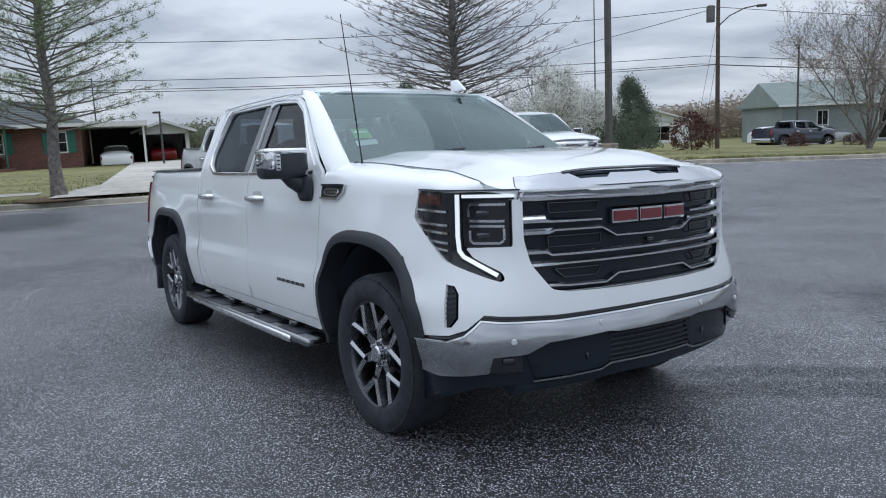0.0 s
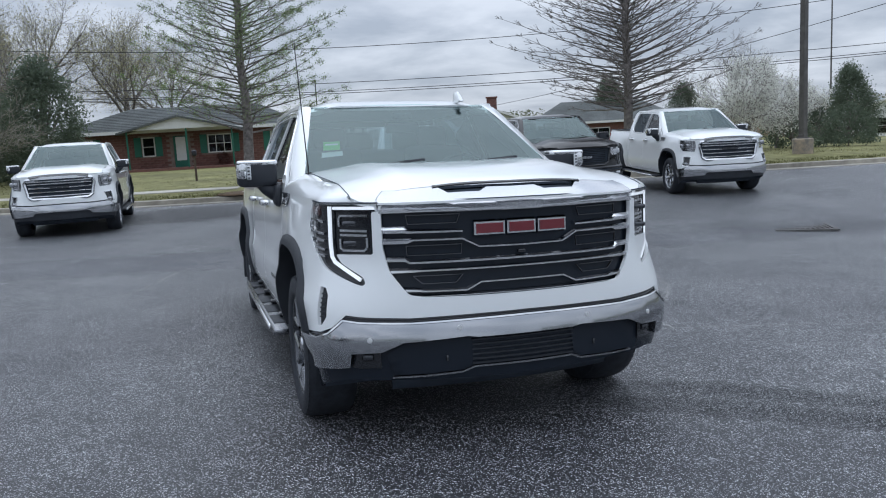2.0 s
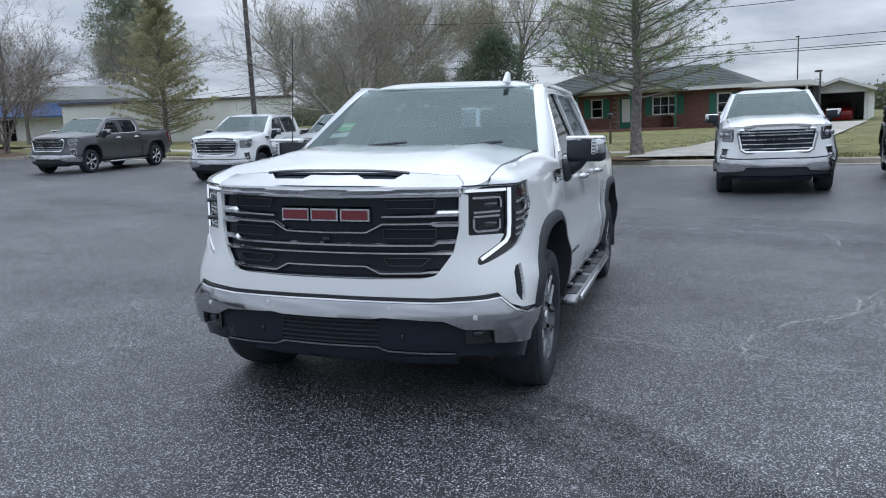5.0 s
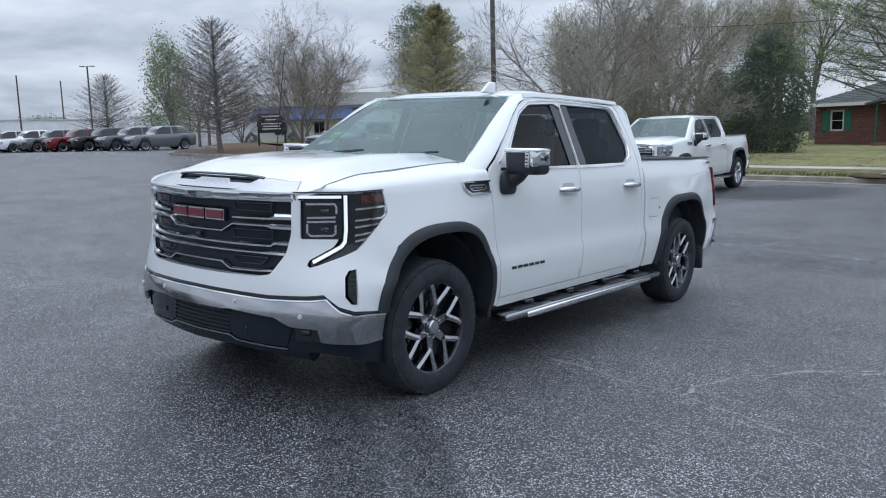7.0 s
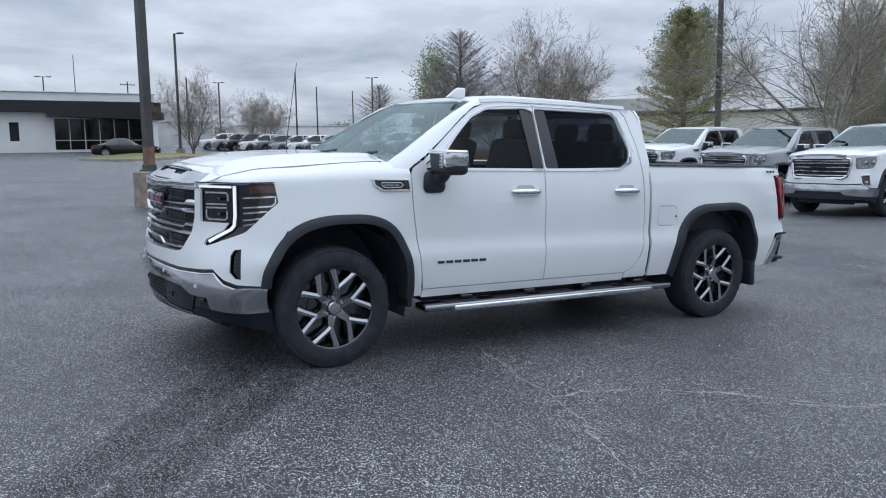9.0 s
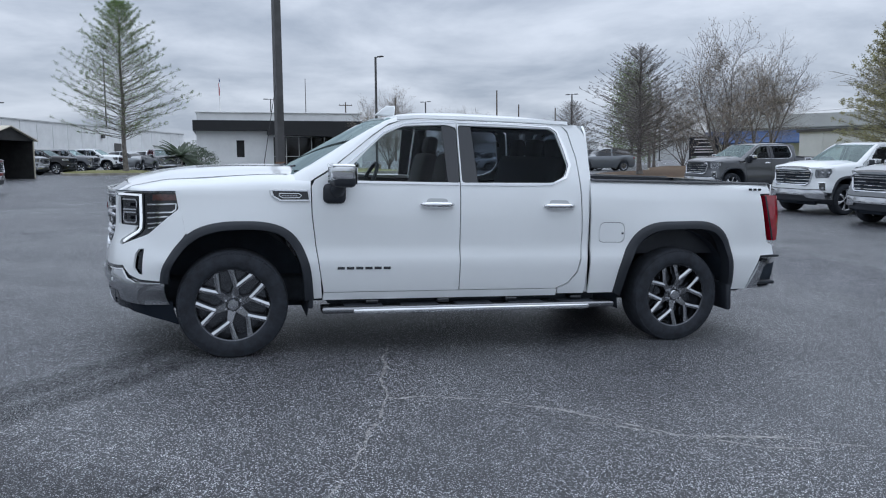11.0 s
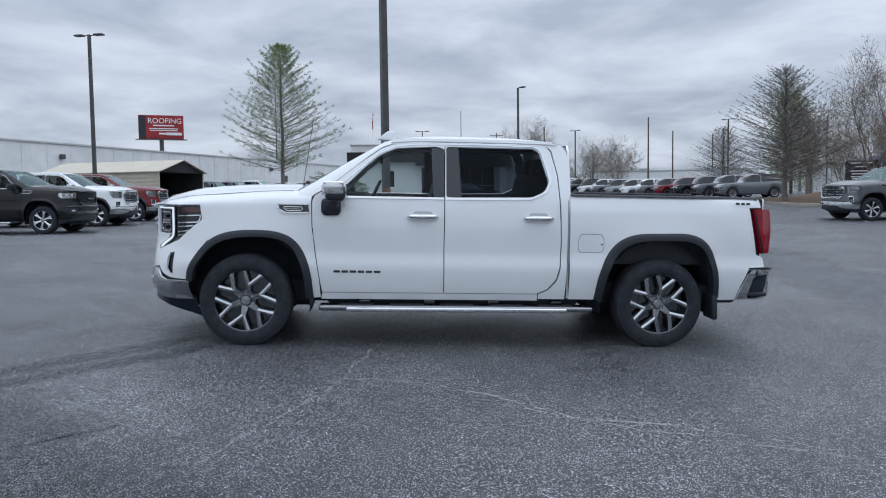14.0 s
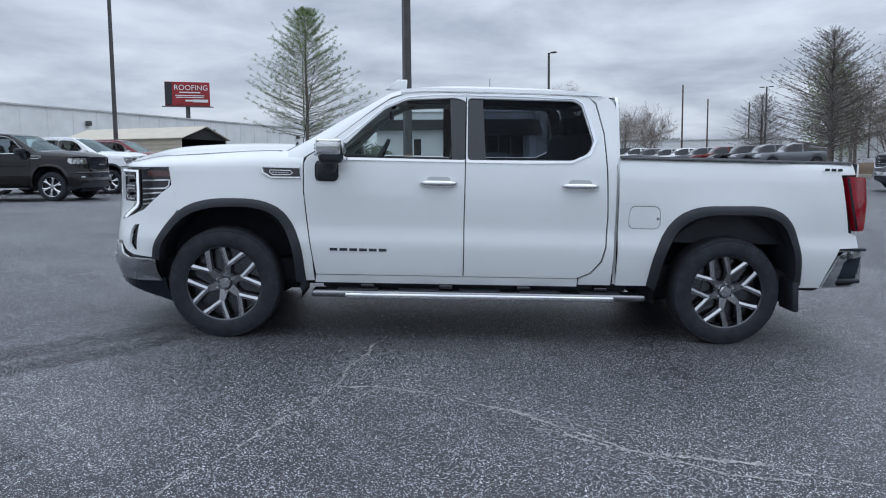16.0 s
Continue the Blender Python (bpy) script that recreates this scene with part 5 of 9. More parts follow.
def rival_nose(T):
    """Bumper seam, lower intake and fog lamps of the black pickup."""
    bm = bmesh.new()
    strip(bm, [(0.12 * i, 0.765 - 0.012 * abs(i) / 8) for i in range(-8, 9)], 0.022, 0.006, front)
    part("bumper_seam", bm, deep_black, T, "", False)
    bm = bmesh.new()
    tube(bm, [Vector(front(0.08 * i, 0.80)) + Vector((0, 0.012, 0)) for i in range(-12, 13)], 0.034, 10)
    part("bumper_ledge", bm, gloss_black, T)
    for s in (1, -1):
        bm = bmesh.new()
        box(bm, Vector(front(s * 0.80, 0.685)), (0.11, 0.05, 0.045), 0.012, Matrix.Rotation(s * 0.45, 3, "Z"))
        part("fog_lamp", bm, lamp_clear, T)
    low = [(-0.52, 0.735), (0.52, 0.735), (0.46, 0.665), (-0.46, 0.665)]
    intake = part("lower_intake", skin(low, front, 0.08, (), 0.01, lift=0.004), deep_black, T)
    for k in range(3):
        bm = bmesh.new()
        strip(bm, [(-0.46, 0.685 + 0.017 * k), (0.0, 0.685 + 0.017 * k), (0.46, 0.685 + 0.017 * k)], 0.007, 0.008, front, 0.006)
        part("slat", bm, gloss_black, intake, "", False)
    for k in range(7):
        bm = bmesh.new()
        v = 0.915 + 0.037 * k
        strip(bm, [(-0.50, v), (0.0, v), (0.50, v)], 0.012, 0.010, front_back(0.02), 0.0, (0.1, 0.5))
        part("grille_slat", bm, gloss_black, T, "", False)


def lamps(T, style, lamp, curtain, f, f1, f2, hero):
    housing = part("headlight", skin(rounded(lamp, 0.01, 2), f1, 0.035 if hero else 0.09, (), 0.02), gloss_black if style == "new" else (satin_chrome if style == "older" else chrome), T, "clear headlight with a white C-shaped lamp" if style == "new" else "bright chromed headlight")
    if style == "new":
        fl = lambda u, v: f1(u, v)
        for run, wd in (([(0.712, 1.222), (0.93, 1.225)], 0.018), ([(0.950, 1.234), (0.953, 1.05), (0.948, 0.985), (0.93, 0.958), (0.792, 0.874)], 0.022)):
            bm = bmesh.new()  # a dark bezel either side of the light guide
            strip(bm, resample(run, 0.03, False), wd + 0.016, 0.009, fl, 0.005)
            part("lamp_bezel", bm, gloss_black, housing, "", False)
            bm = bmesh.new()
            strip(bm, resample(run, 0.03, False), wd, 0.016, fl, 0.006)
            part("running_lamp", bm, lamp_white, housing, "", False)
        for path in ([(0.75, 1.185), (0.895, 1.187), (0.905, 1.172), (0.905, 1.135)], [(0.755, 1.112), (0.90, 1.116)], [(0.755, 1.09), (0.90, 1.094)],
                     [(0.76, 1.028), (0.775, 1.016), (0.885, 1.018), (0.90, 1.03), (0.90, 1.075)], [(0.757, 1.03), (0.757, 1.08)]):
            bm = bmesh.new()
            strip(bm, resample(path, 0.04, False), 0.014, 0.010, fl, 0.002)
            part("lamp_frame", bm, chrome, housing, "", False)
        for v in (1.15, 1.053):
            for u in (0.828,):
                bm = bmesh.new()
                box(bm, fl(u, v), (0.115, 0.012, 0.024), 0.006)
                part("projector", bm, dark_chrome, housing)
        for path in ([(1.0, 1.158), (1.225, 1.166), (1.222, 1.125), (1.195, 1.105), (1.0, 1.098)], [(1.0, 1.062), (1.17, 1.074), (1.135, 1.032), (1.0, 1.018)], [(1.0, 0.985), (1.075, 0.997)]):
            bm = bmesh.new()
            strip(bm, resample(path, 0.03, False), 0.013, 0.010, fl, 0.002)
            part("lamp_frame", bm, chrome, housing, "", False)
        am = [(1.04, 1.188), (1.235, 1.192), (1.228, 1.234), (1.04, 1.231)]
        part("side_marker", skin(am, fl, 0.05, (), 0.004, lift=0.003), amber, housing, "amber side marker")
    else:
        us = [p[0] for p in lamp]
        vs = [p[1] for p in lamp]
        u0, u1, v0, v1 = min(us) + 0.06, max(us) - 0.12, min(vs) + 0.03, max(vs) - 0.03
        if style == "older":
            bm = bmesh.new()
            strip(bm, resample([(u1 - 0.05, v1), (u0, v1 - 0.005), (u0, v0 + 0.01), (u1 - 0.12, v0 + 0.015)], 0.06, False), 0.022, 0.01, f1, 0.004)
            part("lamp_frame", bm, chrome, housing, "", False)
        for u in (u0 + 0.09, u0 + 0.24):
            bm = bmesh.new()
            box(bm, f1(u, (v0 + v1) / 2), (0.10, 0.05, 0.09), 0.02)
            part("projector", bm, satin_chrome if style == "older" else lamp_clear, housing)
    cur = part("air_curtain", skin(curtain, f1, 0.04, (), 0.01), black_plastic if style != "older" else gloss_black, T)
    if style == "new":
        for k in range(6):
            bm = bmesh.new()
            strip(bm, [(0.968, 0.695 + k * 0.022), (1.016, 0.69 + k * 0.022)], 0.007, 0.006, f1, 0.002)
            part("slat", bm, black_plastic, cur, "", False)
    elif style == "older":
        bm = bmesh.new()
        tube(bm, [f(u, v) for u, v in curtain], 0.019, 5, True)
        part("curtain_frame", bm, chrome, cur)
        bm = bmesh.new()
        box(bm, f1(0.90, 0.72), (0.10, 0.05, 0.07), 0.02)
        part("fog_lamp", bm, satin_chrome, cur)


def bumper(T, hero, style, paint):
    ch = chrome if style != "rival" else paint
    top = [(0.0, 0.678), (0.30, 0.675), (0.567, 0.671), (0.80, 0.680), (0.868, 0.690), (0.938, 0.628), (1.0, 0.603), (1.19, 0.596)]
    bot = [(1.19, 0.432), (1.04, 0.436), (0.90, 0.448), (0.846, 0.455), (0.84, 0.527), (0.699, 0.536), (0.61, 0.578), (0.306, 0.594), (0.25, 0.586), (0.0, 0.586)]

    if style == "older":
        bot = [(1.19, 0.432), (0.84, 0.445), (0.55, 0.47), (0.50, 0.53), (0.0, 0.535)]

    def bf(s, z):
        x, y, zz = front(s, z)
        t = max(0.0, (z - 0.60) / 0.08)
        roll = 0.034 * (1 - ((z - 0.565) / 0.135) ** 2) - 0.012
        k = 1 + 0.012 * (1 if abs(s) > 0.9 else abs(s) / 0.9)
        swell = math.copysign(0.55 * roll * smooth01((abs(s) - 0.78) / 0.2), s)
        return (x * k + swell, y - roll, zz)
    half = top + bot
    out = half + [(-u, v) for u, v in half[::-1] if u > 0]
    b = part("front_bumper", skin(out, bf, 0.03 if hero else 0.1, (), 0.03), (lip_chrome if style == "older" else bumper_chrome) if style != "rival" else paint, T, "bright chrome front bumper")
    bm = bmesh.new()
    line = [(u, v + 0.012) for u, v in top]
    strip(bm, resample([(-u, v) for u, v in line[::-1]] + line[1:], 0.04, False), 0.030, 0.004, front_back(0.010))
    part("bumper_gap", bm, gloss_black, T)
    if hero:
        # paler chrome strip drawn in for the bright reflection along the top edge
        bm = bmesh.new()
        line = [(u, v - 0.004) for u, v in top]
        strip(bm, resample([(-u, v) for u, v in line[::-1]] + line[1:], 0.04, False), 0.010, 0.006, bf, 0.001)
        part("bright_edge", bm, chrome, b)

    def vf(s, z):
        x, y, zz = front(s, max(z, 0.45))
        t = max(0.0, (0.46 - z) / 0.2)
        return (x * (1 - 0.04 * t), y + 0.030 + 0.06 * t * t, z)
    val = [(0, 0.615), (0.32, 0.618), (0.62, 0.60), (0.70, 0.565), (0.86, 0.555), (0.86, 0.50), (0.92, 0.48), (1.04, 0.46), (1.19, 0.45), (1.19, 0.265), (1.10, 0.31), (0.98, 0.355), (0.85, 0.385), (0.62, 0.383), (0, 0.37)]
    out = val + [(-u, v) for u, v in val[::-1] if u > 0]
    v = part("lower_valance", skin(out, vf, 0.06 if hero else 0.12, (), 0.02), valance_black if hero else black_plastic, T, "black plastic lower valance")
    bm = bmesh.new()
    tube(bm, [(x, -0.58 - 0.10 * (1 - (x / 0.72) ** 2), 0.33) for x in (-0.6, -0.4, -0.2, 0.0, 0.2, 0.4, 0.6)], 0.06, 8)
    part("air_dam", bm, deep_black, T)
    if hero:
        fr = lambda s, z: vf(s, z)
        for k, zz in enumerate((0.565, 0.542, 0.518, 0.494, 0.470, 0.448)):
            bm = bmesh.new()
            strip(bm, resample([(-0.27, zz), (0.27, zz)], 0.05, False), 0.010, 0.012, fr)
            part("slat", bm, flare_plastic, v, "", False)
        bm = bmesh.new()
        pth = [(0, 0.432), (0.262, 0.434), (0.322, 0.412), (0.50, 0.404), (0.66, 0.402)]
        strip(bm, resample([(-u, z) for u, z in pth[::-1]] + pth[1:], 0.04, False), 0.012, 0.012, fr)
        part("lip_strip", bm, satin_chrome, v)
        for s in (1, -1):
            bm = skin([(s * a, z) for a, z in ((0.322, 0.422), (0.65, 0.412), (0.68, 0.515), (0.592, 0.563), (0.300, 0.580), (0.256, 0.56), (0.274, 0.45))], fr, 0.05, (), 0.006, lift=0.008)
            part("hook_cover", bm, valance_black, v)
            bm = bmesh.new()
            box(bm, Vector(fr(s * 0.40, 0.485)) + Vector((0, -0.012, 0)), (0.012, 0.01, 0.03), 0.003)
            part("hook_slot", bm, dark_chrome, v)
            bm = skin([(s * a, z) for a, z in ((0.702, 0.532), (0.826, 0.524), (0.834, 0.455), (0.702, 0.450))], fr, 0.04, (), 0.01, lift=0.012)
            fg = part("fog_lamp", bm, gloss_black, v)
            bm = bmesh.new()
            box(bm, Vector(fr(s * 0.765, 0.505)) + Vector((s * 0.005, -0.018, 0)), (0.055, 0.012, 0.032), 0.008, Matrix.Rotation(s * 0.45, 3, "Z"))
            part("fog_lens", bm, dark_chrome, fg)
            for u, z in ((0.342, 0.636), (0.757, 0.594)):
                bm = bmesh.new()
                p = Vector(bf(s * u, z))
                n = Vector((p.x * 0.5, -1, 0)).normalized() if u < 0.5 else Vector((s * 0.6, -0.8, 0))
                cyl(bm, p - n * 0.004, p + n * 0.004, 0.014, 0.012, 16)
                cyl(bm, p + n * 0.003, p + n * 0.006, 0.009, 0.009, 12)
                part("parking_sensor", bm, material_sensor(), b)


def material_sensor():
    if "s" not in CUP:
        CUP["s"] = material("sensor_grey", (0.62, 0.63, 0.64), 0.3)
    return CUP["s"]


def mirror(T, sx, hero, style):
    """A black shell on a stout arm, with a bright outer end and upper edge."""
    m = new("wing_mirror")
    m.parent = T
    bright = gloss_black if style == "rival" else chrome

    def swept(bm):
        for v in bm.verts:
            v.co.y += 0.05 * abs(v.co.x - sx * 0.98) - 0.02
            if v.co.z < 1.37:
                v.co.y += 0.012
        return bm
    bm = bmesh.new()
    box(bm, (sx * 1.105, 0.79, 1.402), (0.25, 0.165, 0.165), 0.035, None, 3)
    part("mirror_shell", swept(bm), black_plastic, m, "black mirror shell")
    bm = bmesh.new()
    box(bm, (sx * 1.196, 0.788, 1.430), (0.076, 0.176, 0.124), 0.030, None, 3)
    cap = part("mirror_cap", swept(bm), bright, m, "" if style == "rival" else "chrome outer end of the mirror")
    bm = bmesh.new()
    box(bm, (sx * 1.105, 0.788, 1.474), (0.254, 0.172, 0.034), 0.014, None, 2)
    part("top_trim", swept(bm), bright, cap)
    if hero:
        bm = bmesh.new()
        box(bm, (sx * 1.160, 0.700, 1.412), (0.026, 0.016, 0.094), 0.006)
        lens = part("marker_lens", swept(bm), lamp_clear, m, "clear marker lamp in the mirror")
        for k in range(4):
            bm = bmesh.new()
            box(bm, (sx * 1.162, 0.691, 1.379 + k * 0.022), (0.016, 0.010, 0.009), 0.002)
            part("lamp_louvre", swept(bm), dark_chrome, lens)
    bm = bmesh.new()
    tube(bm, [(sx * 0.955, 0.76, 1.275), (sx * 1.0, 0.765, 1.285), (sx * 1.045, 0.775, 1.315), (sx * 1.08, 0.785, 1.35)], [0.062, 0.058, 0.052, 0.045], 8)
    box(bm, (sx * 0.985, 0.745, 1.262), (0.055, 0.17, 0.15), 0.035)
    part("mirror_arm", bm, black_plastic, m)
    bm = bmesh.new()
    box(bm, (sx * 1.10, 0.882, 1.405), (0.20, 0.006, 0.125), 0.002)
    part("mirror_glass", bm, chrome, m)


def vent(T, sx, hero, fb):
    out = [(0.285, 1.275), (0.545, 1.275), (0.555, 1.205), (0.345, 1.200), (0.295, 1.235)]
    v = part("fender_vent", skin(out, fb, 0.03, (), 0.01, lift=0.006), gloss_black, T, "black fender vent with chrome frame")
    bm = bmesh.new()
    strip(bm, resample([(0.55, 1.277), (0.272, 1.277), (0.285, 1.238), (0.345, 1.204), (0.555, 1.207)], 0.03, False), 0.013, 0.010, fb, 0.004)
    part("vent_frame", bm, chrome, v)
    if hero:
        bm = bmesh.new()
        strip(bm, resample([(0.335, 1.255), (0.48, 1.255), (0.50, 1.24), (0.48, 1.225), (0.36, 1.222), (0.335, 1.238), (0.335, 1.255)], 0.02, False), 0.006, 0.004, fb, 0.010)
        part("badge_outline", bm, chrome, v)
        bars(v, "badge_bar", satin_chrome, fb, 0.35, 0.47, 1.239, 0.013, 6, 0.010, 0.003)
        y0 = 0.765
        bars(T, "door_badge_bar", badge_grey, fb, y0, 1.195, 0.692, 0.021, 6, 0.001, 0.004, 0.22)
        bars(T, "bed_badge_bar", badge_grey, lambda y, z: (sx * (side_x(y, 1.30) - 0.012), y, z), 4.44, 4.60, 1.352, 0.020, 3, 0.006, 0.003)


def cab(T, paint, hero, style):
    st = 0.06 if hero else 0.14
    # roof: crowned, rounded into the door frames
    ROOF = table([(1.12, 1.842), (1.22, 1.872), (1.40, 1.905), (1.8, 1.925), (2.3, 1.922), (2.65, 1.905), (2.85, 1.872), (2.93, 1.84)])

    def roof_fn(x, y):
        a = abs(x)
        zc = ROOF(y)
        ze = side_edge(y)
        t = smooth01((a - 0.42) / 0.31)
        return (x, y, zc + 0.012 * (1 - (a / 0.72) ** 2) * smooth01((y - 1.2) / 0.3) - (zc - ze) * t ** 1.6)

    def side_edge(y):
        return 1.852 - 0.10 * smooth01((1.36 - y) / 0.30) - 0.02 * smooth01((y - 2.75) / 0.2)
    half = [(0.0, 1.17), (0.4, 1.185), (0.62, 1.215), (0.69, 1.25), (0.728, 1.40), (0.734, 1.8), (0.734, 2.6), (0.73, 2.80), (0.70, 2.90), (0.4, 2.935), (0.0, 2.945)]
    part("roof", skin(half + [(-x, y) for x, y in half[::-1] if x > 0], roof_fn, st, (), 0.03), paint, T)
    for sx in (1, -1):
        # windscreen pillars
        bm = bmesh.new()
        fb = lambda y, z: (sx * side_x(y, z), y, z)
        pts = [((0.86, 0.36, 1.335), (0.93, 0.54, 1.325)), ((0.845, 0.43, 1.385), (0.918, 0.60, 1.372)), ((0.80, 0.60, 1.487), (0.890, 0.72, 1.445)), ((0.75, 0.82, 1.625), (0.842, 0.90, 1.585)), ((0.70, 1.04, 1.757), (0.785, 1.075, 1.725)),
               ((0.668, 1.18, 1.832), (0.752, 1.20, 1.812)), ((0.655, 1.27, 1.868), (0.740, 1.33, 1.852))]
        rings = []
        for a, b in pts:
            mid = ((a[0] + b[0]) / 2 + 0.020, (a[1] + b[1]) / 2 - 0.012, (a[2] + b[2]) / 2 + 0.014)
            rings.append([bm.verts.new((sx * c[0], c[1], c[2])) for c in (a, mid, b, (b[0] - 0.06, b[1], b[2] - 0.02))])
        for p, q in zip(rings, rings[1:]):
            for j in range(3):
                bm.faces.new((p[j], p[j + 1], q[j + 1], q[j]))
        bmesh.ops.recalc_face_normals(bm, faces=bm.faces[:])
        part("windscreen_pillar", bm, paint, T)
        # rail above the doors
        bm = bmesh.new()
        strip(bm, [(1.27, 1.860), (1.45, 1.874), (1.8, 1.880), (2.4, 1.880), (2.75, 1.872)], 0.034, 0.008, lambda y, z: (sx * (side_x(y, z) + 0.004), y, z))
        part("roof_rail", bm, paint, T)
    # windscreen
    def ws(x, v):
        hw = 0.845 + (0.655 - 0.845) * v
        a = abs(x)
        y = 0.44 + v * 0.80 - 0.06 * (1 - (a / 0.85) ** 2) * (1 - v * 0.5)
        return (x * hw / 0.85, y, 1.385 + v * 0.477 + 0.02 * math.sin(v * math.pi) * 0.6 + 0.012 * v * (1 - (a / 0.85) ** 2))
    w = part("windscreen", skin([(-0.85, 0), (0.85, 0), (0.85, 1.0), (-0.85, 1.0)], ws, 0.09), windscreen_glass, T)
    w.visible_shadow = False
    bm = bmesh.new()
    strip(bm, [(-0.82 + i * 0.082, 0.978) for i in range(21)], 0.05, 0.002, ws, -0.006)
    part("screen_frit", bm, gloss_black, w)
    if hero:
        bm = bmesh.new()
        box(bm, Vector(ws(0.0, 0.92)) + Vector((0, 0.05, -0.05)), (0.16, 0.04, 0.05), 0.015)
        part("camera_housing", bm, black_plastic, T)
        mm = bmesh.new()
        box(mm, (0.0, 1.18, 1.70), (0.26, 0.03, 0.075), 0.015)
        part("rear_view_mirror", mm, black_plastic, T)
        stk = part("window_sticker", skin([(-0.735, 0.31), (-0.615, 0.31), (-0.615, 0.43), (-0.735, 0.43)], ws, 0.05, (), 0.0, lift=-0.006), sticker_green, T, "bright green and white inspection sticker")
        part("sticker_slip", skin([(-0.745, 0.215), (-0.60, 0.235), (-0.60, 0.295), (-0.745, 0.28)], ws, 0.05, (), 0.0, lift=-0.006), sticker_white, stk)
        part("sticker_line", skin([(-0.72, 0.375), (-0.63, 0.375), (-0.63, 0.395), (-0.72, 0.395)], ws, 0.05, (), 0.0, lift=-0.004), sticker_white, stk)
        for s, a in ((1, 0.10), (-1, -0.58)):
            bm = bmesh.new()
            tube(bm, [Vector(ws(a + 0.02, 0.0)) + Vector((0, -0.01, 0.02)), Vector(ws(a + 0.25, 0.06)) + Vector((0, -0.015, 0.02)), Vector(ws(a + 0.52, 0.10)) + Vector((0, -0.015, 0.02))], 0.009, 6)
            part("wiper", bm, black_plastic, T)
        bm = bmesh.new()
        tube(bm, [(-0.835, 0.30, 1.33), (-0.838, 0.31, 1.42), (-0.865, 0.42, 2.19)], [0.012, 0.004, 0.0025], 8)
        part("antenna", bm, cable_mat, T, "thin black whip antenna")
        bm = bmesh.new()
        vs = box(bm, (0.46, 1.22, 1.925), (0.042, 0.17, 0.085), 0.016, None, 3)
        for v in bm.verts:
            t = max(0.0, (v.co.z - 1.885) / 0.085)
            v.co.y += 0.055 * t + (v.co.y - 1.22) * -0.55 * t
            v.co.x = 0.46 + (v.co.x - 0.46) * (1 - 0.55 * t)
        part("roof_antenna", bm, paint, T)
    bm = bmesh.new()
    rr = [(-0.84 + i * 0.084) for i in range(21)]
    a = [bm.verts.new((x, 0.475 - 0.03 * abs(x), 1.375)) for x in rr]
    b = [bm.verts.new((x, 0.40 - 0.02 * abs(x) / 0.84, 1.40)) for x in rr]
    for i in range(20):
        bm.faces.new((a[i], a[i + 1], b[i + 1], b[i]))
    part("cowl", bm, black_plastic, T)
    # cab back with its window
    def back(x, z):
        return (x, 2.905 + 0.02 * (1 - (x / 0.9) ** 2), z)
    hole = [(-0.62, 1.44), (0.62, 1.44), (0.57, 1.80), (-0.57, 1.80)]
    bk = [(-0.95, 0.46), (0.95, 0.46), (0.93, 1.36), (0.76, 1.80), (0.70, 1.86), (-0.70, 1.86), (-0.76, 1.80), (-0.93, 1.36)]
    part("cab_back", skin(bk, back, 0.12, [hole], 0.02), paint, T)
    g = part("rear_glass", skin(hole, lambda x, z: (x, 2.90, z), 0.3), privacy_glass, T)
    g.visible_shadow = False
    # inside of the cab
    cab_in = new("cabin")
    cab_in.parent = T
    bm = bmesh.new()
    box(bm, (0, 1.75, 0.60), (1.86, 2.25, 0.10), 0.0)
    part("cabin_floor", bm, upholstery, cab_in)
    bm = bmesh.new()
    box(bm, (0, 0.86, 1.20), (1.74, 0.42, 0.34), 0.06)
    part("dashboard", bm, upholstery, cab_in)
    bm = bmesh.new()
    box(bm, (0, 2.05, 1.855), (1.36, 1.5, 0.02), 0.0)
    part("headlining", bm, upholstery, cab_in)
    for s in (1, -1):
        bm = bmesh.new()
        box(bm, (s * 0.90, 1.75, 0.95), (0.03, 2.2, 0.76), 0.0)
        part("door_lining", bm, upholstery, cab_in)
        seat(cab_in, s * 0.43, 1.45)
    seat(cab_in, 0.0, 2.35, 1.45)
    for s in (1, -1):
        bm = bmesh.new()
        box(bm, (s * 0.45, 2.76, 1.66), (0.26, 0.10, 0.17), 0.04)
        part("headrest", bm, upholstery, cab_in)
    bm = bmesh.new()
    c, rot = Vector((0.43, 1.09, 1.32)), Matrix.Rotation(radians(65), 3, "X")
    tube(bm, [c + rot @ Vector((0.19 * math.cos(t), 0.19 * math.sin(t), 0)) for t in (2 * math.pi * i / 24 for i in range(24))], 0.016, 6, True)
    part("steering_wheel", bm, black_plastic, cab_in)
    bm = bmesh.new()
    box(bm, c, (0.30, 0.05, 0.09), 0.02, rot)
    cyl(bm, c, c + Vector((0, -0.3, -0.12)), 0.03)
    part("steering_column", bm, black_plastic, cab_in)


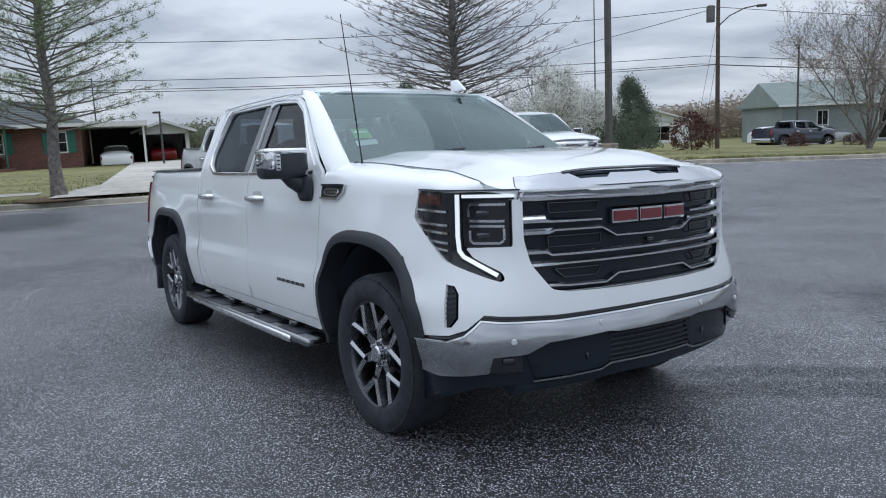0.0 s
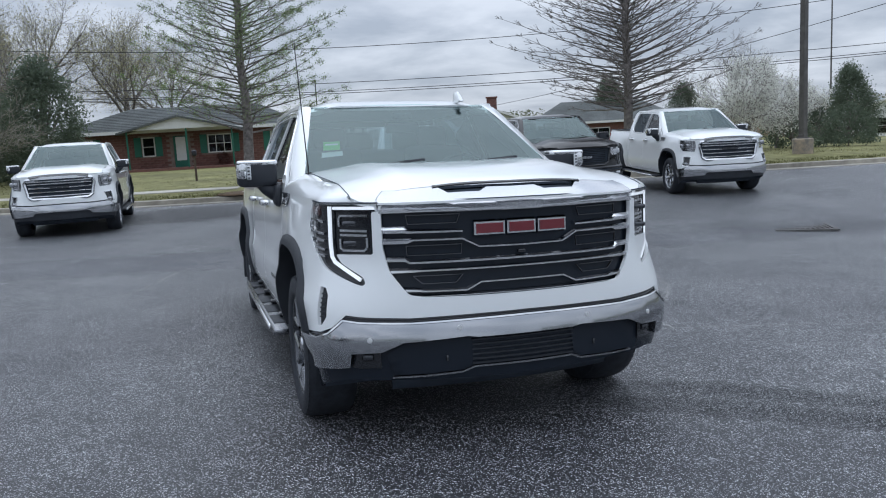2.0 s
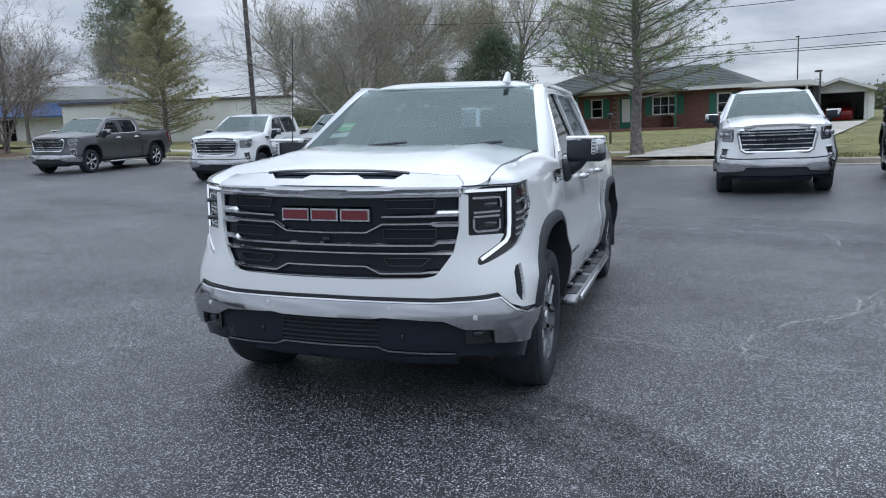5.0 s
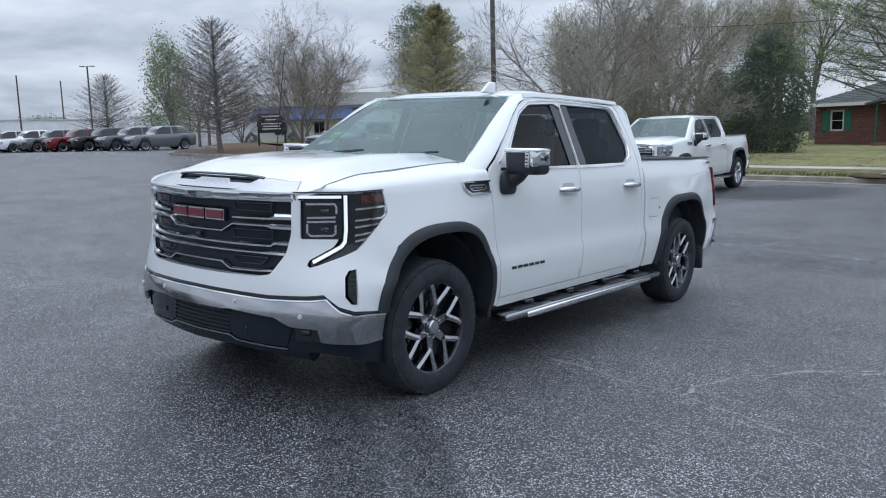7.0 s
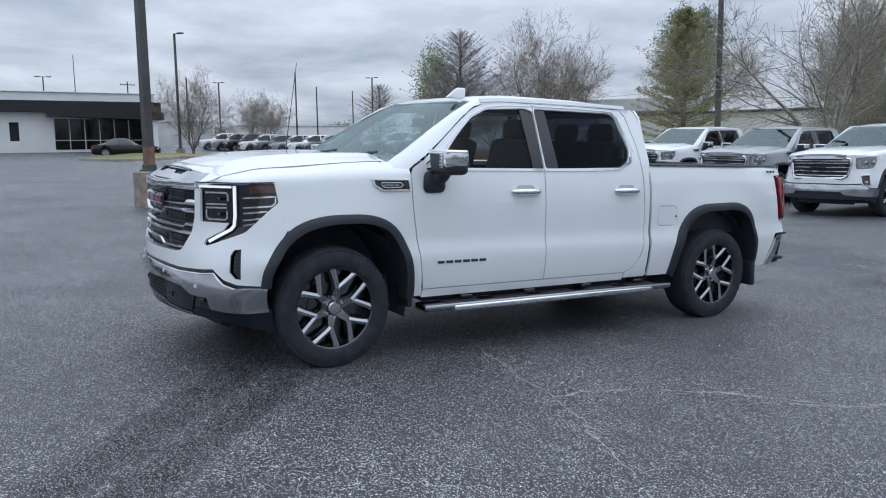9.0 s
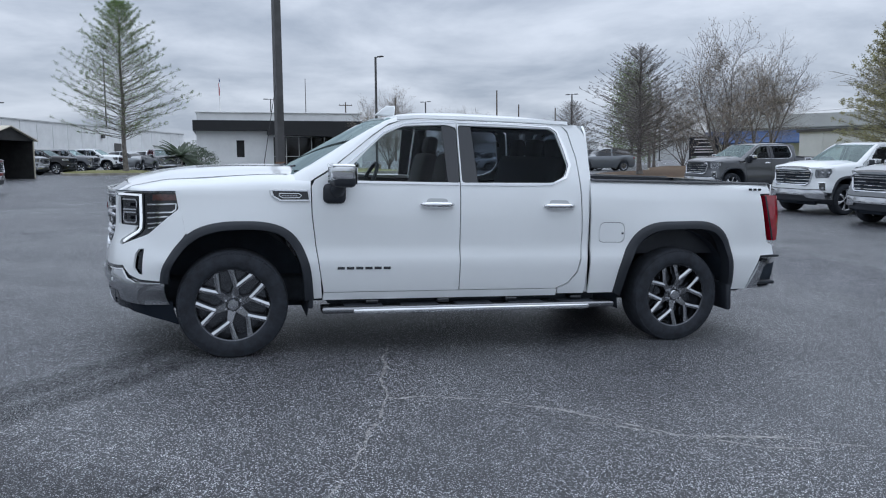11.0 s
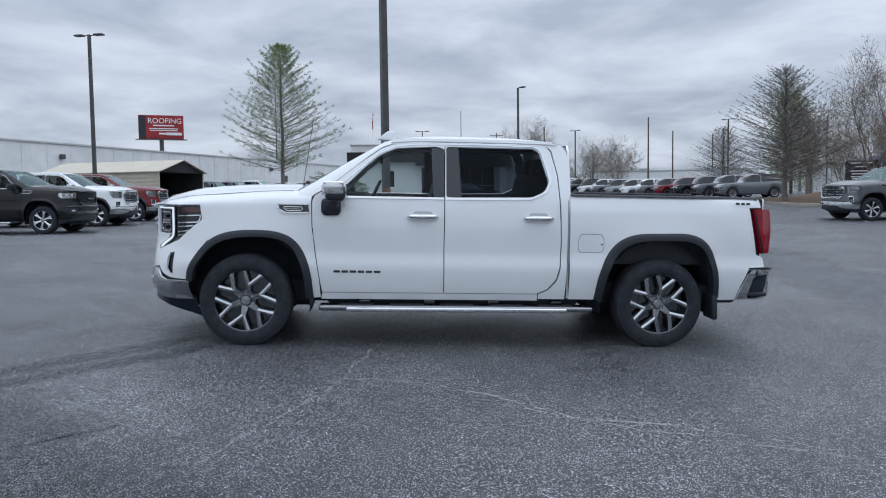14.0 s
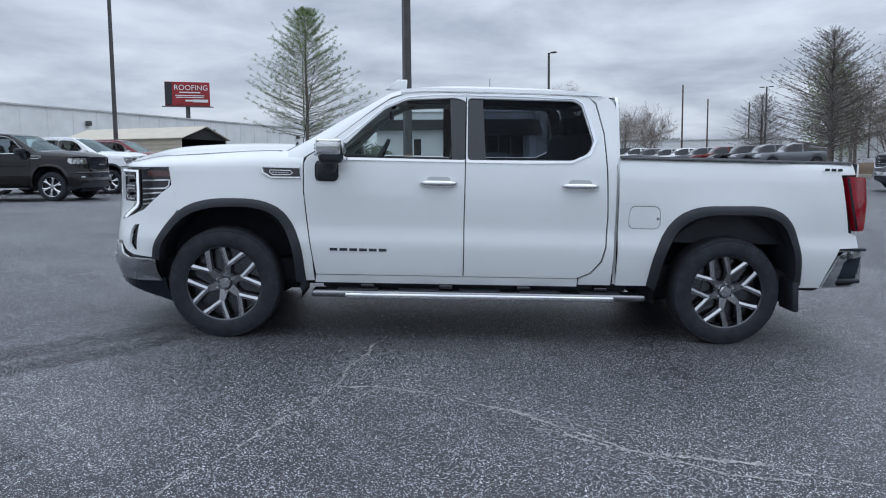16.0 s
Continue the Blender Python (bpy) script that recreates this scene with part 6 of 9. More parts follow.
def box_and_rear(T, paint, hero):
    bm = bmesh.new()
    for s in (1, -1):
        box(bm, (s * 0.80, 3.83, 1.10), (0.06, 1.84, 0.60), 0.0)
    box(bm, (0, 2.955, 1.10), (1.6, 0.05, 0.60), 0.0)
    box(bm, (0, 3.83, 0.80), (1.64, 1.84, 0.06), 0.0)
    part("bed_liner", bm, black_plastic, T, "black bed liner")
    bm = bmesh.new()
    box(bm, (0, 2.95, 1.405), (1.70, 0.06, 0.025), 0.008)
    part("bed_rail", bm, black_plastic, T)
    bm = skin(rounded([(-0.83, 0.80), (0.83, 0.80), (0.83, 1.40), (-0.83, 1.40)], 0.03), lambda x, z: (x, 4.765 + 0.03 * (1 - (x / 0.85) ** 2) - 0.02 * (z - 1.1) ** 2, z), 0.1, (), 0.07)
    g = part("tailgate", bm, paint, T)
    bm = bmesh.new()
    box(bm, (0, 4.81, 1.27), (0.26, 0.02, 0.07), 0.012)
    part("tailgate_handle", bm, black_plastic, g)
    # rear bumper: a bar across the tail, its ends cut out for foot steps
    bm = bmesh.new()
    rings = []
    for x, y in ((-0.90, 4.77), (-0.84, 4.84), (-0.5, 4.90), (0, 4.91), (0.5, 4.90), (0.84, 4.84), (0.90, 4.77)):
        rings.append([bm.verts.new(c) for c in ((x * 0.97, y - 0.10, 0.752), (x, y - 0.01, 0.75), (x, y + 0.005, 0.72), (x, y + 0.005, 0.52), (x * 0.985, y - 0.01, 0.47), (x * 0.95, y - 0.10, 0.465))])
    for p, q in zip(rings, rings[1:]):
        for j in range(5):
            bm.faces.new((p[j], p[j + 1], q[j + 1], q[j]))
    bmesh.ops.recalc_face_normals(bm, faces=bm.faces[:])
    rb = edgy(part("rear_bumper", bm, lip_chrome, T, "chrome rear bumper with corner steps"), 35)
    for s in (1, -1):
        def cheek(y, z):
            bulge = 0.016 * (1 - ((z - 0.61) / 0.16) ** 2)
            return (s * (side_x(min(y, 4.62), z) + 0.008 + bulge - 0.13 * max(0.0, (y - 4.62) / 0.2) ** 2), y, z)
        edge = rounded([(4.468, 0.466), (4.50, 0.56), (4.572, 0.715), (4.62, 0.748), (4.815, 0.742), (4.812, 0.70), (4.645, 0.692), (4.612, 0.664), (4.572, 0.50), (4.60, 0.476), (4.79, 0.498), (4.78, 0.468)], 0.012)
        part("bumper_end", skin(edge, cheek, 0.025, (), 0.05), lip_chrome, rb)
        hollow = skin([(4.56, 0.47), (4.60, 0.70), (4.80, 0.70), (4.78, 0.48)], lambda y, z: (s * (side_x(4.6, z) - 0.085), y, z), 0.06, (), 0.03)
        part("step_hollow", hollow, deep_black, rb)
        bm = bmesh.new()
        box(bm, (s * 0.905, 4.685, 0.515), (0.10, 0.20, 0.035), 0.012)
        part("bumper_step", bm, black_plastic, rb)
        bm = bmesh.new()
        box(bm, (s * 0.90, 4.715, 0.757), (0.10, 0.20, 0.022), 0.008)
        part("step_pad", bm, black_plastic, rb)
    frame_parts = new("chassis")
    frame_parts.parent = T
    # wide pans, unseen, are added to keep light off the ground beneath
    for name, c, size, bev in (("frame", (0, 1.9, 0.47), (1.3, 4.9, 0.20), 0.03), ("floor_pan", (0, 1.86, 0.45), (1.78, 2.30, 0.13), 0.03), ("under_shield", (0, -0.36, 0.40), (1.30, 0.72, 0.10), 0.03),
                               ("fuel_tank", (-0.35, 2.35, 0.40), (0.60, 1.20, 0.14), 0.05), ("rear_pan", (0, 4.30, 0.48), (1.55, 0.55, 0.16), 0.04), ("front_axle", (0, 0.0, 0.42), (1.5, 0.12, 0.12), 0.03)):
        bm = bmesh.new()
        box(bm, c, size, bev)
        part(name, bm, underbody, frame_parts)
    bm = bmesh.new()
    lathe(bm, [(-0.75, 0.001), (-0.75, 0.06), (-0.16, 0.07), (-0.08, 0.15), (0.08, 0.15), (0.16, 0.07), (0.75, 0.06), (0.75, 0.001)], 16, "x", (0, 3.745, 0.415))
    part("rear_axle", bm, underbody, frame_parts)
    bm = bmesh.new()
    lathe(bm, [(0.42, 0.001), (0.41, 0.30), (0.47, 0.37), (0.60, 0.37), (0.62, 0.001)], 24, "z", (0, 4.22, 0.0))
    part("spare_wheel", bm, rubber, frame_parts)

# ---- the truck that the camera goes round, and those parked behind it ----
LOT = Matrix(((0.99959, -0.00092, 0.02876, 0), (0.0, 0.99949, 0.03188, 0), (-0.02877, -0.03187, 0.99908, 0), (0, 0, 0, 1)))
hero = pickup(LOT, "white crew-cab pickup truck with chrome grille on the open lot", white_paint)

PAINTED = {}


def painted(ob, old, paint):
    """Gives a copied vehicle another paint."""
    for o in ob.children_recursive:
        if o.data and old.name in [m.name for m in o.data.materials if m]:
            key = (o.data.name, paint.name)
            if key not in PAINTED:
                me = o.data.copy()
                for i, m in enumerate(me.materials):
                    if m == old:
                        me.materials[i] = paint
                PAINTED[key] = me
            o.data = PAINTED[key]
    return ob


ROW = "pickups parked in a row"
older = pickup(standing(-3.97, 13.8, 0), "white crew-cab pickup with a barred chrome grille, parked in the row", white_paint, "older", 1, ROW)
copy_thing(older, standing(3.37, 11.5, -2))["label"] = "white crew-cab pickup parked beside a black one"
copy_thing(older, standing(-10.95, 15.65, 4))["label"] = "white crew-cab pickup parked beside a silver one"
copy_thing(older, standing(9.92, 10.8, -13))["label"] = "white crew-cab pickup at the end of the parked row"
painted(copy_thing(older, standing(-7.42, 14.95, 3)), white_paint, silver_paint)["label"] = "silver crew-cab pickup parked in the row"
painted(copy_thing(older, standing(-19.1, 18.1, 2)), white_paint, grey_paint)["label"] = "dark grey crew-cab pickup parked in the row"
rival = pickup(standing(6.40, 11.0, -8), "glossy black crew-cab pickup with a black grille, parked in the row", black_paint, "rival", 1, ROW)
SIDE = "pickups parked across the lot"
for spot, paint, text, src, old in (
        ((-16.4, -8.65, 176), black_paint, "glossy black crew-cab pickup parked across the lot", rival, None),
        ((-20.9, -8.8, 178), white_paint, "white pickup with black trim parked across the lot", older, None),
        ((-24.9, -8.8, 180), red_paint, "dark red pickup parked beside a metal shed", older, white_paint),
        ((-42.5, -16.2, 160), black_paint, "black pickup standing inside the metal shed", rival, None),
        ((-53.5, -15.0, 165), white_paint, "white pickup in the far row", older, None),
        ((-57.0, -13.6, 165), silver_paint, "silver pickup in the far row", older, white_paint),
        ((-60.0, -12.2, 165), black_paint, "black pickup in the far row", rival, None),
        ((-63.5, -11.0, 165), grey_paint, "grey pickup in the far row", older, white_paint),
        ((-66.5, -9.4, 165), white_paint, "white pickup in the far row", older, None),
        ((-63.0, -4.6, 110), grey_paint, "grey pickup parked near the showroom", older, white_paint),
        ((48.9, 27.3, 75), navy_paint, "dark blue pickup parked by the roadside", older, white_paint)):
    c = copy_thing(src, standing(*spot))
    if old:
        painted(c, old, paint)
    c["label"], c["group"] = text, SIDE


# ---- cars ----
CAR = {  # stations along the car: y, half width, sill, belt, roof, half width at the roof
    "suv": [(-0.85, 0.62, 0.35, 0.78, 0.78, 0.5), (-0.75, 0.80, 0.28, 0.92, 0.92, 0.6), (-0.4, 0.90, 0.25, 1.02, 1.02, 0.7), (0.55, 0.93, 0.24, 1.08, 1.10, 0.74), (1.05, 0.94, 0.24, 1.09, 1.52, 0.66),
            (1.5, 0.94, 0.24, 1.10, 1.66, 0.64), (2.3, 0.94, 0.24, 1.12, 1.66, 0.64), (3.0, 0.93, 0.25, 1.14, 1.60, 0.62), (3.5, 0.90, 0.28, 1.14, 1.30, 0.64), (3.72, 0.82, 0.34, 1.05, 1.08, 0.62)],
    "sedan": [(-0.9, 0.62, 0.34, 0.66, 0.66, 0.5), (-0.8, 0.80, 0.26, 0.78, 0.78, 0.6), (-0.4, 0.88, 0.22, 0.86, 0.86, 0.7), (0.6, 0.91, 0.20, 0.92, 0.94, 0.72), (1.25, 0.92, 0.20, 0.94, 1.34, 0.60),
              (1.7, 0.92, 0.20, 0.95, 1.45, 0.56), (2.4, 0.92, 0.20, 0.96, 1.42, 0.56), (3.1, 0.90, 0.22, 0.98, 1.10, 0.62), (3.7, 0.86, 0.26, 0.96, 0.98, 0.66), (3.9, 0.76, 0.34, 0.84, 0.86, 0.6)]}


def car(kind, m, label, paint, group=""):
    T = thing("car", m, label, "car", group)
    st = CAR[kind]
    wb = 2.85 if kind == "suv" else 2.9
    ys = [st[0][0] + (st[-1][0] - st[0][0]) * i / 40 for i in range(41)]
    f = [table([(s[0], s[k]) for s in st]) for k in range(1, 6)]
    bm, top = bmesh.new(), bmesh.new()
    rb, rt = [], []
    for y in ys:
        w, lo, belt, roof, wr = (g(y) for g in f)
        for yc in (0.0, wb):
            d = abs(y - yc)
            if d < 0.40:
                lo = max(lo, 0.34 + math.sqrt(0.16 - d * d) * 0.98)
        ring = []
        for x, z in ((0.88, lo), (1.0, lo + 0.10), (1.0, (lo + belt) / 2 + 0.1), (0.955, belt - 0.04), (0.93, belt)):
            ring.append((w * x, z))
        rb.append([bm.verts.new((s * a, y, z)) for s, seq in ((1, ring), (-1, ring[::-1])) for a, z in seq])
        rt.append([top.verts.new(c) for c in ((w * 0.93, y, belt - 0.002), (wr + 0.06, y, roof - 0.05), (wr * 0.8, y, roof), (0, y, roof + 0.02), (-wr * 0.8, y, roof), (-wr - 0.06, y, roof - 0.05), (-w * 0.93, y, belt - 0.002))])
    for p, q in zip(rb, rb[1:]):
        for j in range(9):
            bm.faces.new((p[j], p[j + 1], q[j + 1], q[j]))
    bm.faces.new(rb[0])
    bm.faces.new(rb[-1][::-1])
    bmesh.ops.recalc_face_normals(bm, faces=bm.faces[:])
    part("body", bm, paint, T)
    for i, (p, q) in enumerate(zip(rt, rt[1:])):
        y = (ys[i] + ys[i + 1]) / 2
        hgt = f[3](y) - f[1 + 1](y)
        for j in range(6):
            fc = top.faces.new((p[j], p[j + 1], q[j + 1], q[j]))
            glass_here = hgt > 0.12 and ((j in (0, 5) and not (abs(y - 1.95) < 0.06)) or (j in (1, 2, 3, 4) and hgt < 0.42))
            fc.material_index = 1 if glass_here else 0
    bmesh.ops.recalc_face_normals(top, faces=top.faces[:])
    part("upper_body", top, [paint, gloss_black], T, "roof, pillars and dark windows")
    for sx in (1, -1):
        for y in (0.0, wb):
            bm = bmesh.new()
            r = 0.35
            lathe(bm, [(-0.11, r * 0.7), (-0.115, r * 0.95), (-0.08, r), (0.08, r), (0.115, r * 0.95), (0.11, r * 0.70)], 24)
            w = new("wheel", finish(bm, "tyre", rubber))
            w.parent = T
            w.matrix_basis = pose(sx * 0.80, y, r, 0, 0, 0 if sx > 0 else 180)
            bm = bmesh.new()
            lathe(bm, [(0.105, r * 0.70), (0.09, r * 0.62), (0.02, r * 0.6), (0.02, 0.001)], 20)
            for k in range(5):
                t = 2 * math.pi * k / 5
                box(bm, (0.085, 0.12 * math.cos(t), 0.12 * math.sin(t)), (0.02, 0.23, 0.05), 0, Matrix.Rotation(t, 3, "X"))
            part("rim", bm, satin_chrome, w)
        bm = bmesh.new()
        yf, wf = st[1][0], f[0](-0.72)
        zf = st[1][3] - 0.13
        box(bm, (sx * (wf - 0.16), -0.74, zf), (0.30, 0.18, 0.11), 0.03, Matrix.Rotation(-sx * 0.5, 3, "Z") if sx > 0 else Matrix.Rotation(0.5, 3, "Z"))
        part("headlight", bm, satin_chrome, T)
        bm = bmesh.new()
        box(bm, (sx * 0.70, st[-1][0] - 0.10, st[-1][3] - 0.12), (0.30, 0.14, 0.16), 0.03)
        part("tail_lamp", bm, tail_red, T)
    bm = bmesh.new()
    box(bm, (0, st[0][0] + 0.02, st[0][2] + 0.24), (0.9, 0.08, 0.26), 0.03)
    part("grille", bm, gloss_black, T)
    return T


SUVS = "cars parked in a far row"
suv = car("suv", standing(-46.0, 25.5, -7), "slate-grey compact SUV at the end of a far parked row", slate_paint, SUVS)
far_paints = (grey_paint, black_paint, red_paint, grey_paint, white_paint, silver_paint, grey_paint, white_paint, black_paint, silver_paint, white_paint)
far_words = ("dark grey", "black", "dark red", "dark grey", "white", "silver", "dark grey", "white", "black", "silver", "white")
for i, (pt, wd) in enumerate(zip(far_paints, far_words)):
    c = painted(copy_thing(suv, standing(-48.7 - 2.65 * i, 24.9 - 0.6 * i, -5)), slate_paint, pt)
    c["label"] = wd + " SUV parked in a far row"
sedan = car("sedan", standing(-57.3, 9.8, 163), "black sedan parked near the showroom", black_paint, SUVS)
c = painted(copy_thing(sedan, standing(7.7, 49.0, 167)), black_paint, white_paint)
c["label"], c["group"] = "white sedan standing under the carport", ""
c = painted(copy_thing(sedan, standing(12.0, 55.0, 166)), black_paint, red_paint)
c["label"], c["group"] = "dark grey car standing under the far carport", ""
c = painted(copy_thing(suv, standing(58.5, 35.0, 60)), slate_paint, white_paint)
c["label"], c["group"] = "white van parked by the green metal building", ""
c = painted(copy_thing(suv, standing(62, 33, 60)), slate_paint, silver_paint)
c["label"], c["group"] = "silver SUV parked by the green metal building", ""
for i, (pt, wd) in enumerate(((silver_paint, "silver"), (white_paint, "white"), (black_paint, "black"))):
    c = painted(copy_thing(suv, standing(-69 - 3 * i, -7 + 2 * i, 150)), slate_paint, pt)
    c["label"], c["group"] = wd + " SUV near the showroom", SIDE

# ---- trees ----
def branches_mesh(name, segs, mat):
    """Tapered limbs from segments (start, end, radius, radius)."""
    verts, faces = [], []
    for a, b, r0, r1 in segs:
        d = b - a
        if d.length < 1e-5:
            continue
        d.normalize()
        u = d.orthogonal().normalized()
        w = d.cross(u)
        r0, r1 = max(r0, 0.007), max(r1, 0.006)
        n = 8 if r0 > 0.06 else (5 if r0 > 0.02 else 3)
        o = len(verts)
        for p, r in ((a, r0), (b, r1)):
            for i in range(n):
                t = 2 * math.pi * i / n
                verts.append(p + (u * math.cos(t) + w * math.sin(t)) * r)
        for i in range(n):
            faces.append((o + i, o + (i + 1) % n, o + n + (i + 1) % n, o + n + i))
    return mesh_from(name, verts, faces, mat, True)


def leaves_mesh(name, spots, size, mat, rng, per=3, spread_r=0.1, flatness=0.0):
    verts, faces = [], []
    for p in spots:
        for _ in range(per):
            c = p + Vector((rng.gauss(0, spread_r), rng.gauss(0, spread_r), rng.gauss(0, spread_r)))
            u = Vector((rng.gauss(0, 1), rng.gauss(0, 1), rng.gauss(0, 1) * (1 - flatness))).normalized()
            w = u.orthogonal().normalized()
            w = Matrix.Rotation(rng.uniform(0, 6.28), 3, u) @ w
            s = size * rng.uniform(0.6, 1.3)
            o = len(verts)
            verts += [c + u * s, c + w * s * 0.45, c - u * s, c - w * s * 0.45]
            faces.append((o, o + 1, o + 2, o + 3))
    return mesh_from(name, verts, faces, mat)


def limb(segs, tips, p, d, length, r, depth, rng, kids, spread_a, bend, shrink, rise):
    """One limb and, from it, its branches."""
    n = 4 if depth > 1 else 3
    d = d.normalized()
    for i in range(n):
        q = p + d * (length / n)
        r1 = r * (1 - 0.42 * (i + 1) / n) if depth else r * (1 - 0.7 * (i + 1) / n)
        segs.append((p, q, r * (1 - 0.42 * i / n) if depth else r * (1 - 0.7 * i / n), r1))
        if depth > 0 and i >= (1 if n > 3 else 0):
            for _ in range(kids):
                ax = d.orthogonal()
                ax = Matrix.Rotation(rng.uniform(0, 6.28), 3, d) @ ax
                a = radians(rng.uniform(*spread_a))
                nd = Matrix.Rotation(a, 3, ax) @ d
                nd.z += rise
                limb(segs, tips, q, nd, length * shrink * rng.uniform(0.7, 1.15), r1 * rng.uniform(0.45, 0.68), depth - 1, rng, kids, spread_a, bend, shrink, rise)
        if depth == 0:
            tips.append(q)
        d = (d + Vector((rng.gauss(0, bend), rng.gauss(0, bend), rng.gauss(0, bend) + rise * 0.15))).normalized()
        p = q
    return p


def tree(name, label, category, segs, tips, bark_mat, leaf_mat=None, leaf=0.05, per=3, spread_r=0.1, seed=1, group=""):
    T = thing(name, Matrix.Identity(4), label, category, group)
    for nm, thick in (("trunk", True), ("branchwork", False)):
        own = [q for q in segs if (q[2] > 0.035) == thick]
        if own:
            o = new(nm, branches_mesh(nm, own, bark_mat))
            o.parent = T
            if not thick:
                o["kind"] = "stuff"
    if leaf_mat:
        c = new("crown", leaves_mesh("crown", tips, leaf, leaf_mat, random.Random(seed), per, spread_r))
        c.parent = T
    return T


def cypress(h, r, crown, seed, leafy, label, bare_from=0.16, leaf_n=3, lm=None, dense=1.0, name="cypress_tree", top=1.0, leaf_size=0.032):
    """A straight leader with many fine limbs, level below and rising above."""
    rng = random.Random(seed)
    segs, tips = [], []
    n = 30
    pts = [Vector((0.03 * h / 10 * math.sin(i * 0.7 + seed), 0.03 * h / 10 * math.cos(i * 0.5), h * i / n)) for i in range(n + 1)]
    for i in range(n):
        f0, f1 = i / n, (i + 1) / n
        fl = lambda f: r * (1 - f) ** 0.8 * (1 + 0.5 * math.exp(-f * 30)) + 0.012
        segs.append((pts[i], pts[i + 1], fl(f0), fl(f1)))
    k = int(210 * dense)
    for i in range(k):
        f = bare_from + (1 - bare_from) * (i / k) ** 0.92
        p = pts[0].lerp(pts[-1], f)
        p.z = h * f
        L = crown * ((1 - f) ** 0.66 + 0.05) * rng.uniform(0.6, 1.1) * (0.75 + 0.25 * min(1, (f - bare_from) * 8))
        a = i * 2.4 + rng.uniform(-0.4, 0.4)
        up = 0.04 + 0.60 * f * top + rng.uniform(-0.1, 0.15)
        d = Vector((math.cos(a), math.sin(a), up)).normalized()
        br = 0.010 + 0.022 * (1 - f) * r / 0.16
        q, dd = p, d.copy()
        m = 6
        for j in range(m):
            e = q + dd * (L / m)
            segs.append((q, e, br * (1 - j / m) + 0.004, br * (1 - (j + 1) / m) + 0.004))
            if j >= 1:
                for s in (-1, 1):
                    side = dd.cross(Vector((0, 0, 1))).normalized() * s
                    td = (dd * 0.8 + side * rng.uniform(0.5, 1.0) + Vector((0, 0, rng.uniform(-0.15, 0.35)))).normalized()
                    tl = L * 0.22 * rng.uniform(0.5, 1.2) * (1.15 - j / m)
                    mid = e + td * tl * 0.5
                    end = mid + (td + Vector((0, 0, 0.1))).normalized() * tl * 0.5
                    segs.append((e, mid, 0.007, 0.005))
                    segs.append((mid, end, 0.005, 0.003))
                    tips += [mid, end, e.lerp(mid, 0.5)]
                    for s2 in (-1, 1):
                        t2 = (td + side.cross(td) * s2 * 0.7 + dd * 0.3).normalized()
                        end2 = mid + t2 * tl * 0.4
                        segs.append((mid, end2, 0.004, 0.002))
                        tips.append(end2)
            q = e
            dd = (dd + Vector((rng.gauss(0, 0.05), rng.gauss(0, 0.05), 0.03 + rng.gauss(0, 0.04)))).normalized()
        tips.append(q)
    return tree(name, label, "tree", segs, tips, bark, lm or (leaf_cypress if leafy else None), leaf_size, leaf_n, 0.06, seed)


def sprout(segs, tips, p, d, length, r, level, rng, rise):
    """A limb that forks again and again into fine, crooked twigs."""
    n = (5, 4, 3, 2)[level]
    for i in range(n):
        q = p + d * (length / n)
        r0, r1 = r * (1 - 0.6 * i / n), r * (1 - 0.6 * (i + 1) / n)
        segs.append((p, q, r0, r1))
        if level < 3 and (i or level):
            for _ in range(2 if level == 0 or rng.random() < 0.62 else 1):
                ax = Matrix.Rotation(rng.uniform(0, 6.28), 3, d) @ d.orthogonal()
                nd = Matrix.Rotation(radians(rng.uniform(26, 62)), 3, ax) @ d
                nd.z += rise
                sprout(segs, tips, q, nd.normalized(), length * rng.uniform(0.42, 0.68) * (1 - 0.3 * i / n), r1 * rng.uniform(0.45, 0.62), level + 1, rng, rise)
        if level >= 2:
            tips.append(q)
        d = (d + Vector((rng.gauss(0, 0.13), rng.gauss(0, 0.13), rng.gauss(0.02, 0.09)))).normalized()
        p = q
    if level < 3:
        sprout(segs, tips, p, d, length * 0.5, r * 0.38, level + 1, rng, rise)


def forked(h, seed, label, name, leaf_mat, stems=5, clear=0.2, leaf=0.035, per=1, r=0.10, lean=(10, 40), spread_r=0.10, mat=None, rise=0.10, trunk=0.16):
    """An open-crowned tree: a short bole or none, leaning limbs, forked branches and a haze of buds or new leaves."""
    rng = random.Random(seed)
    segs, tips = [], []
    foot = Vector((0, 0, h * clear))
    if clear > 0.05:
        segs.append((Vector((0, 0, -0.15)), foot * 0.5, trunk * 1.15, trunk))
        segs.append((foot * 0.5, foot, trunk, trunk * 0.9))
    for i in range(stems):
        a = 2 * math.pi * i / stems + rng.uniform(-0.5, 0.5)
        t = radians(rng.uniform(*lean)) if i else 0.06
        d = Vector((math.cos(a) * math.sin(t), math.sin(a) * math.sin(t), math.cos(t)))
        p = foot - Vector((0, 0, rng.uniform(0, 0.05 * h))) if clear > 0.05 else Vector((0.14 * math.cos(a), 0.14 * math.sin(a), -0.1))
        sprout(segs, tips, p, d, h * (1 - clear) * rng.uniform(0.56, 0.70), r * rng.uniform(0.8, 1.15), 0, rng, rise)
    return tree(name, label, "tree", segs, tips, mat or bark, leaf_mat, leaf, per, spread_r, seed)


